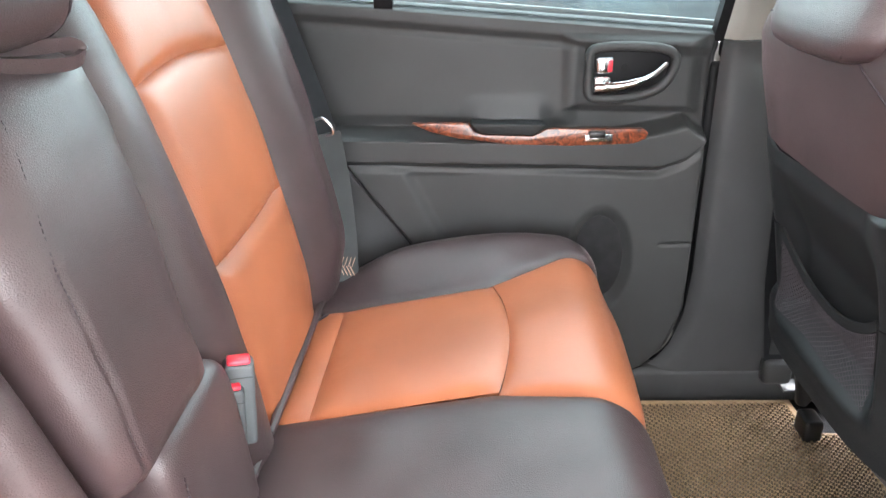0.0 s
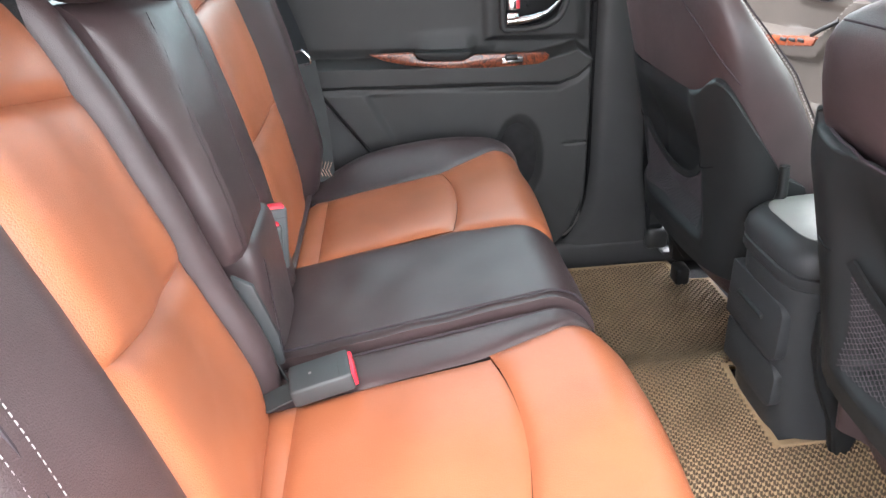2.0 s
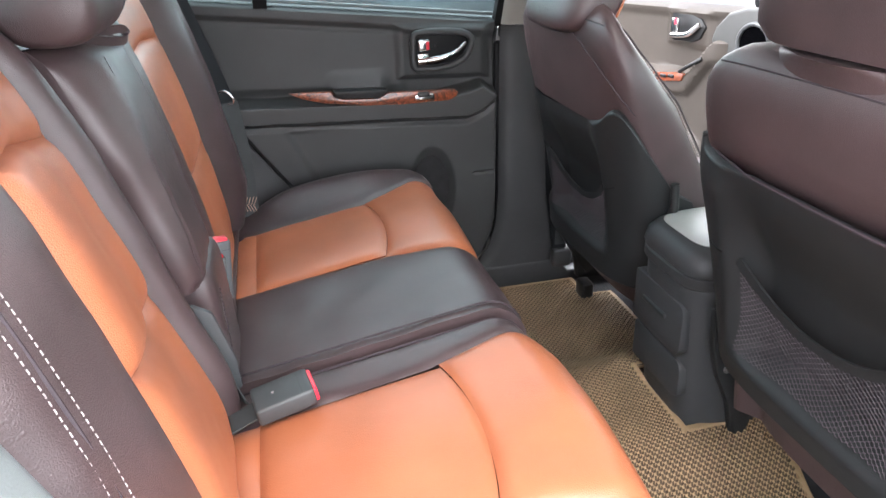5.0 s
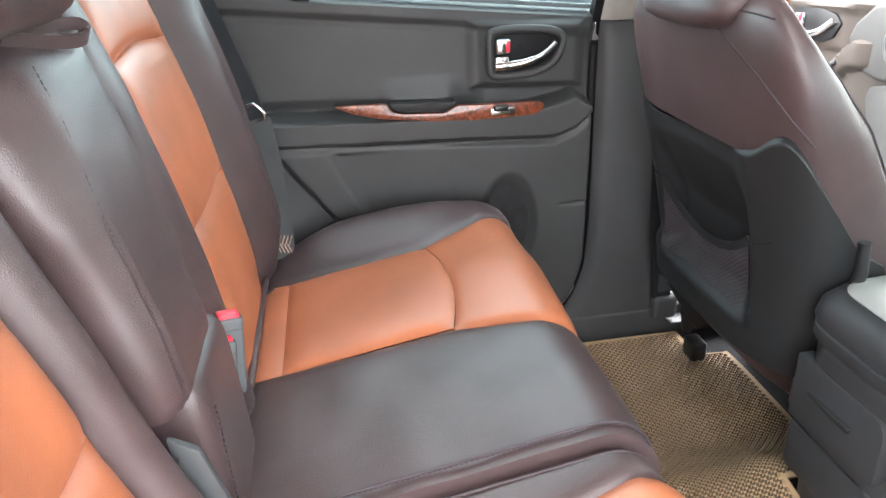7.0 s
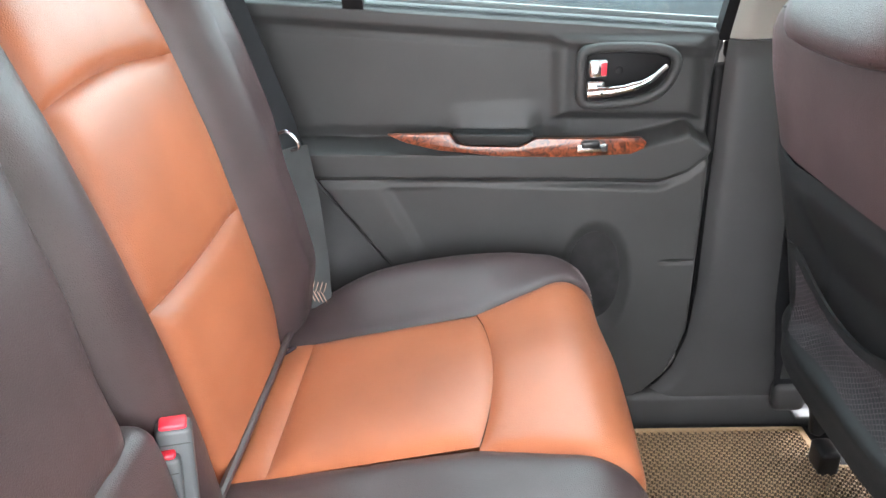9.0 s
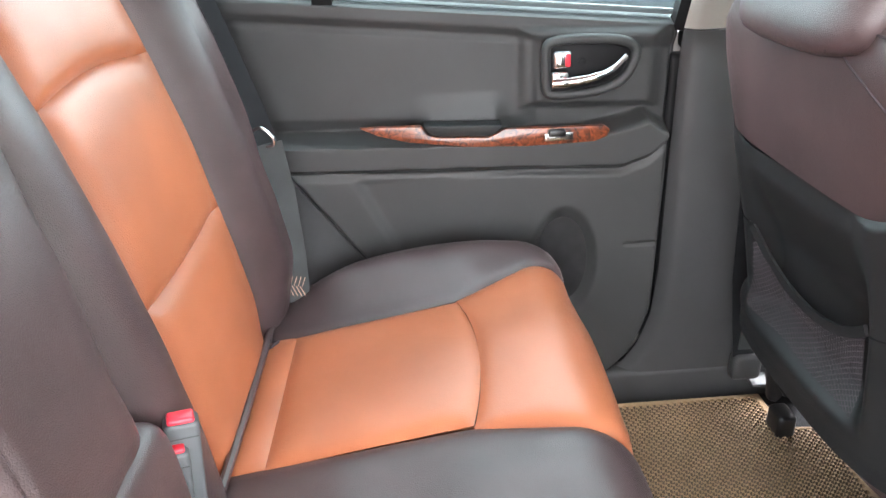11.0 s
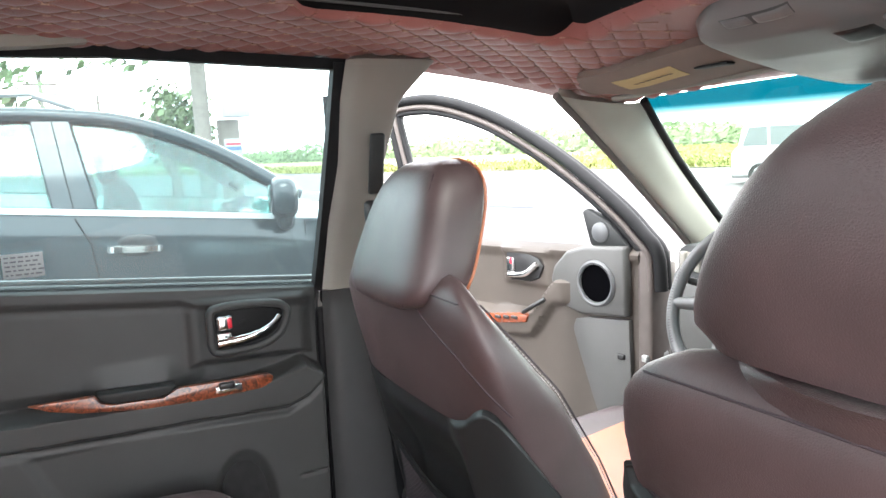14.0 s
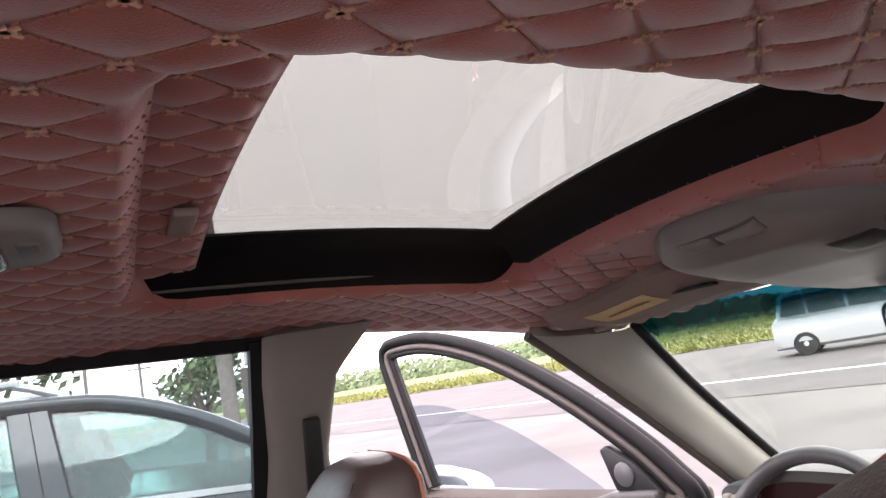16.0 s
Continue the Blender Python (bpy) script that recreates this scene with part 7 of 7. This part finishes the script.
def parked_suv():
    c = thing("parked_suv", (0.0, 3.4, GZ), "black parked suv with chrome door handles", "car")
    m = Matrix.Translation((0.6, 2.5, GZ)) @ Matrix.Rotation(radians(-2), 4, 'Z') @ Matrix.Translation((-0.6, 0, 0))
    WID = 1.80
    belt = lambda x: 1.371 - 0.105 * x
    top = table([(-2.30, 1.20), (-2.22, 1.38), (-2.05, 1.56), (-1.7, 1.70), (-1.2, 1.755), (-0.5, 1.775), (0.10, 1.772), (0.41, 1.745), (0.60, 1.69), (0.81, 1.595), (1.0, 1.475), (1.12, 1.385), (1.3, 1.285), (1.6, 1.225), (1.85, 1.155), (2.0, 1.06), (2.1, 0.92), (2.15, 0.70)])
    roof = lambda x: (top(x - 0.06) + 2 * top(x) + top(x + 0.06)) / 4
    def shoulder(x):
        return min(belt(x), roof(x) - 0.05)
    R = []
    for i in range(61):
        x = lerp(-2.30, 2.15, i / 60)
        h = shoulder(x)
        nose = 0.20 * sstep(1.55, 2.15, x) ** 2 + 0.10 * sstep(-1.9, -2.3, x)
        sec = [(0.20, 0.24), (0.06, 0.28), (0.012, 0.40), (0.004, 0.62), (-0.012, 0.70), (-0.010, 0.95), (0.0, h - 0.14), (0.012, h - 0.05), (0.030, h - 0.012), (0.070, h)]
        flat_top = [(0.30, h + (0.03 if x > 1.1 else 0.0)), (0.90, h + (0.05 if x > 1.1 else 0.0))]
        half = [(y + nose * (1 - y), z) for y, z in sec + flat_top]
        R.append([m @ Vector((x, y, z)) for y, z in half] + [m @ Vector((x, WID - y, z)) for y, z in reversed(half[:-1])])
    loft("body", R, M_SUV, c, "glossy black paint")
    lean = lambda x, z: 0.045 + 0.19 * max(0.0, min(1.0, (z - belt(x)) / 0.42)) ** 1.25
    # roof skin with its rounded rails
    def skin(u, v):
        x = lerp(-2.10, 1.10, u)
        z = roof(x)
        y0 = lean(x, z)
        y = lerp(y0, WID - y0, v)
        e = abs(2 * v - 1)
        return m @ Vector((x, y, z - 0.045 * e ** 10 + 0.02 * (1 - e * e)))
    sheet("roof", skin, 50, 40, 0.03, M_SUV, c, "glossy black roof", side=1)
    def pillar(name, q, x0, x1, w0, w1):
        V = []
        n = 10
        for k in range(n + 1):
            t = k / n
            x = lerp(x0, x1, t)
            z = lerp(belt(x0) - 0.03, roof(x1) - 0.02, t)
            y, w = lean(x, z), lerp(w0, w1, t) / 2
            V.append([m @ Vector((x + dx, (y + dy) if q < 0 else WID - y - dy, z)) for dx, dy in ((-w, 0.0), (-w * 0.9, -0.012), (w * 0.9, -0.012), (w, 0.0), (w, 0.03), (-w, 0.03))])
        loft(name, V, M_SUV, c, "black window pillar")
    for q in (-1, 1):
        pillar("pillar_b", q, 0.235, 0.165, 0.17, 0.15)
        pillar("pillar_c", q, -0.98, -1.05, 0.16, 0.14)
        pillar("pillar_d", q, -2.05, -1.80, 0.30, 0.34)
        # rail of the roof side, down to the screen's foot
        P = [m @ Vector((x, lean(x, roof(x) - 0.03) if q < 0 else WID - lean(x, roof(x) - 0.03), roof(x) - 0.03)) for x in lin(-2.0, 1.16, 50)]
        tube("side_rail", P, 0.034, M_SUV, c, "black roof side rail", seg=10)
        for name, xa, xb, ya, yb in (("front_window", 0.315, 0.245, 1.06, 1.06), ("rear_window", -0.905, -0.975, 0.155, 0.095), ("quarter_window", -1.90, -1.74, -1.06, -1.12)):
            def pane(u, v):
                x = lerp(lerp(xa, xb, v), lerp(ya, yb, v), u)
                z = lerp(belt(x) - 0.01, max(belt(x) + 0.004, roof(x) - 0.055), v)
                y = lean(x, z) + 0.004
                return m @ Vector((x, y if q < 0 else WID - y, z))
            g = sheet(name, pane, 24, 10, 0.004, M_CARPANE, c, "green-tinted side glass", side=-q)
            g.visible_shadow = False
        tube("chrome_strip", [m @ Vector((x, 0.022 if q < 0 else WID - 0.022, belt(x) - 0.006)) for x in lin(-1.85, 1.04, 20)], 0, M_BRIGHT, c, "chrome window strip", shape=[(-0.012, -0.004), (0.012, -0.004), (0.012, 0.006), (-0.012, 0.006)], up=(0, -q, 0))
        pillow("headlight", (0.34, 0.26, 0.16), m @ pose(1.93, 0.24 if q < 0 else WID - 0.24, 1.02, 0, 22, q * 20), M_LAMPGLASS, c, "clear headlight", n=3)
        for x in (-1.35, 1.27):
            wheel(c, m @ Matrix.Translation((x, 0.12 if q < 0 else WID - 0.12, 0.35)) @ Matrix.Rotation(-q * math.pi / 2, 4, 'X'), 0.35)
        tube("roof_rail", spline([m @ Vector((x, y if q < 0 else WID - y, z)) for x, y, z in ((-1.55, 0.32, 1.76), (-1.40, 0.32, 1.815), (0.0, 0.32, 1.84), (0.12, 0.32, 1.83), (0.27, 0.32, 1.772))], 6), 0.017, M_STEEL, c, "silver roof rail", seg=8)
    ws_ = sheet("windscreen", lambda u, v: m @ Vector((lerp(1.13, 0.62, u) + 0.08 * (1 - (2 * v - 1) ** 2), lerp(0.10 + 0.12 * u, WID - 0.10 - 0.12 * u, v), lerp(1.355, 1.69, u))), 8, 12, 0.004, M_CARPANE, c, "green-tinted windscreen", side=1)
    ws_.visible_shadow = False
    for x, w in ((0.436, 0.10), (-0.62, 0.10)):
        z = belt(x) - 0.150
        pillow("handle_cup", (0.15, 0.02, 0.09), m @ pose(x + 0.01, 0.001, z + 0.012), M_BLACK, c, "dark handle cup", n=2.4)
        tube("door_handle", spline([m @ Vector((x + d, y, z - 0.06 * d)) for d, y in ((-w, -0.008), (-w * 0.8, -0.034), (0, -0.042), (w * 0.75, -0.034), (w, -0.008))], 5), 0, M_CHROME, c, "chrome door handle", shape=[(-0.017, -0.008), (0.017, -0.008), (0.013, 0.008), (-0.013, 0.008)], up=(0, -1, 0))
    for x in (0.225, -0.98):
        tube("door_gap", [m @ Vector((x, 0.010, belt(x) - 0.03)), m @ Vector((x + 0.05, -0.006, belt(x) - 0.14)), m @ Vector((x + 0.075, -0.011, 0.95)), m @ Vector((x + 0.08, -0.010, 0.72)), m @ Vector((x + 0.06, 0.002, 0.45))], 0.004, M_RUBBER, c, "door gap", seg=6)
        tube("window_gap", [m @ Vector((x - 0.05 * t, lean(x, lerp(belt(x), 1.72, t)) - 0.013, lerp(belt(x), 1.72, t))) for t in lin(0, 1, 8)], 0.003, M_RUBBER, c, "door gap", seg=6)
    tube("door_gap", [m @ Vector((1.16, 0.016, 1.23)), m @ Vector((1.15, -0.004, 1.0)), m @ Vector((1.10, 0.0, 0.62))], 0.004, M_RUBBER, c, "door gap", seg=6)
    pillow("wing_mirror", (0.13, 0.20, 0.18), m @ pose(1.045, -0.09, 1.345, 0, 0, -8), M_SUV, c, "black wing mirror", n=3)
    pillow("mirror_foot", (0.09, 0.12, 0.10), m @ pose(1.06, -0.02, 1.25, 20, 0, 0), M_SUV, c, "mirror foot", n=2.6)
    for y in (0.46, 1.34):
        pillow("front_seat", (0.16, 0.46, 0.62), m @ pose(0.46, y, 1.16, 0, -14, 0), M_SHELL, c, "dark front seat")
        pillow("headrest", (0.10, 0.26, 0.18), m @ pose(0.36, y, 1.52, 0, -10, 0), M_SHELL, c, "dark headrest")
    pillow("rear_seat", (0.18, 1.25, 0.60), m @ pose(-0.85, 0.90, 1.12, 0, -14, 0), M_SHELL, c, "dark rear seat")
    return c


# pale half-metal for the window strip: the chrome's sky reflection put into the colour
M_BRIGHT = mat("sky_bright_trim", (0.82, 0.82, 0.82), 0.35, metal=0.5, var=0.03)
M_CARPANE = glass_mat("green_car_glass", (0.62, 0.78, 0.76), mixw=0.05, veil=0.01)
M_LAMPGLASS = mat("headlight_glass", (0.55, 0.62, 0.60), 0.08, var=0.1, coat=0.8, metal=0.3)
parked_suv()


def minivan():
    at = (19.3, 12.3)
    c = thing("minivan", (at[0], at[1], GZ), "silver-white minivan on the road", "car")
    m = Matrix.Translation((at[0], at[1], GZ)) @ Matrix.Rotation(radians(-60), 4, 'Z') @ Matrix.Translation((-2.3, 0, 0))
    sp = car_body(c, m, 4.6, 1.8, M_BODYS, 1.08, 1.10, 1.76, 2.9, 0.0, "silver paint")
    for q in (1, -1):
        side_window("front_window", c, sp, [(2.05, 0.08), (3.1, 0.06), (2.72, 0.84), (2.02, 0.88)], q, M_CARGLASS, 0.01)
        side_window("rear_window", c, sp, [(1.05, 0.08), (1.98, 0.08), (1.95, 0.88), (1.0, 0.88)], q, M_CARGLASS, 0.01)
        side_window("quarter_window", c, sp, [(0.30, 0.10), (0.98, 0.08), (0.94, 0.88), (0.45, 0.86)], q, M_CARGLASS, 0.01)
        for x in (0.8, 3.65):
            wheel(c, m @ Matrix.Translation((x, q * 0.80, 0.33)) @ Matrix.Rotation(-q * math.pi / 2, 4, 'X'), 0.33)
        pillow("headlight", (0.34, 0.30, 0.16), m @ pose(4.30, q * 0.62, 0.80), M_LAMPGLASS, c, "clear headlight", n=3)
    sheet("windscreen", lambda u, v: m @ Vector((lerp(3.53, 2.68, u ** 0.9), lerp(-0.72, 0.72, v) * (1 - 0.15 * u), lerp(1.14, 1.68, u))), 8, 10, 0.01, M_CARGLASS, c, "dark windscreen", side=-1)
    rbox("grille", (0.05, 0.9, 0.22), (0, 0, 0), M_CHROME, c, "chrome grille", bevel=0.02).data.transform(m @ Matrix.Translation((4.56, 0, 0.72)))
    rbox("bumper_grille", (0.05, 1.1, 0.14), (0, 0, 0), M_BLACK, c, "black lower grille", bevel=0.02).data.transform(m @ Matrix.Translation((4.58, 0, 0.42)))
    return c


M_BODYS = mat("silver_white_paint", (0.36, 0.37, 0.385), 0.25, var=0.03, coat=0.6)
minivan()
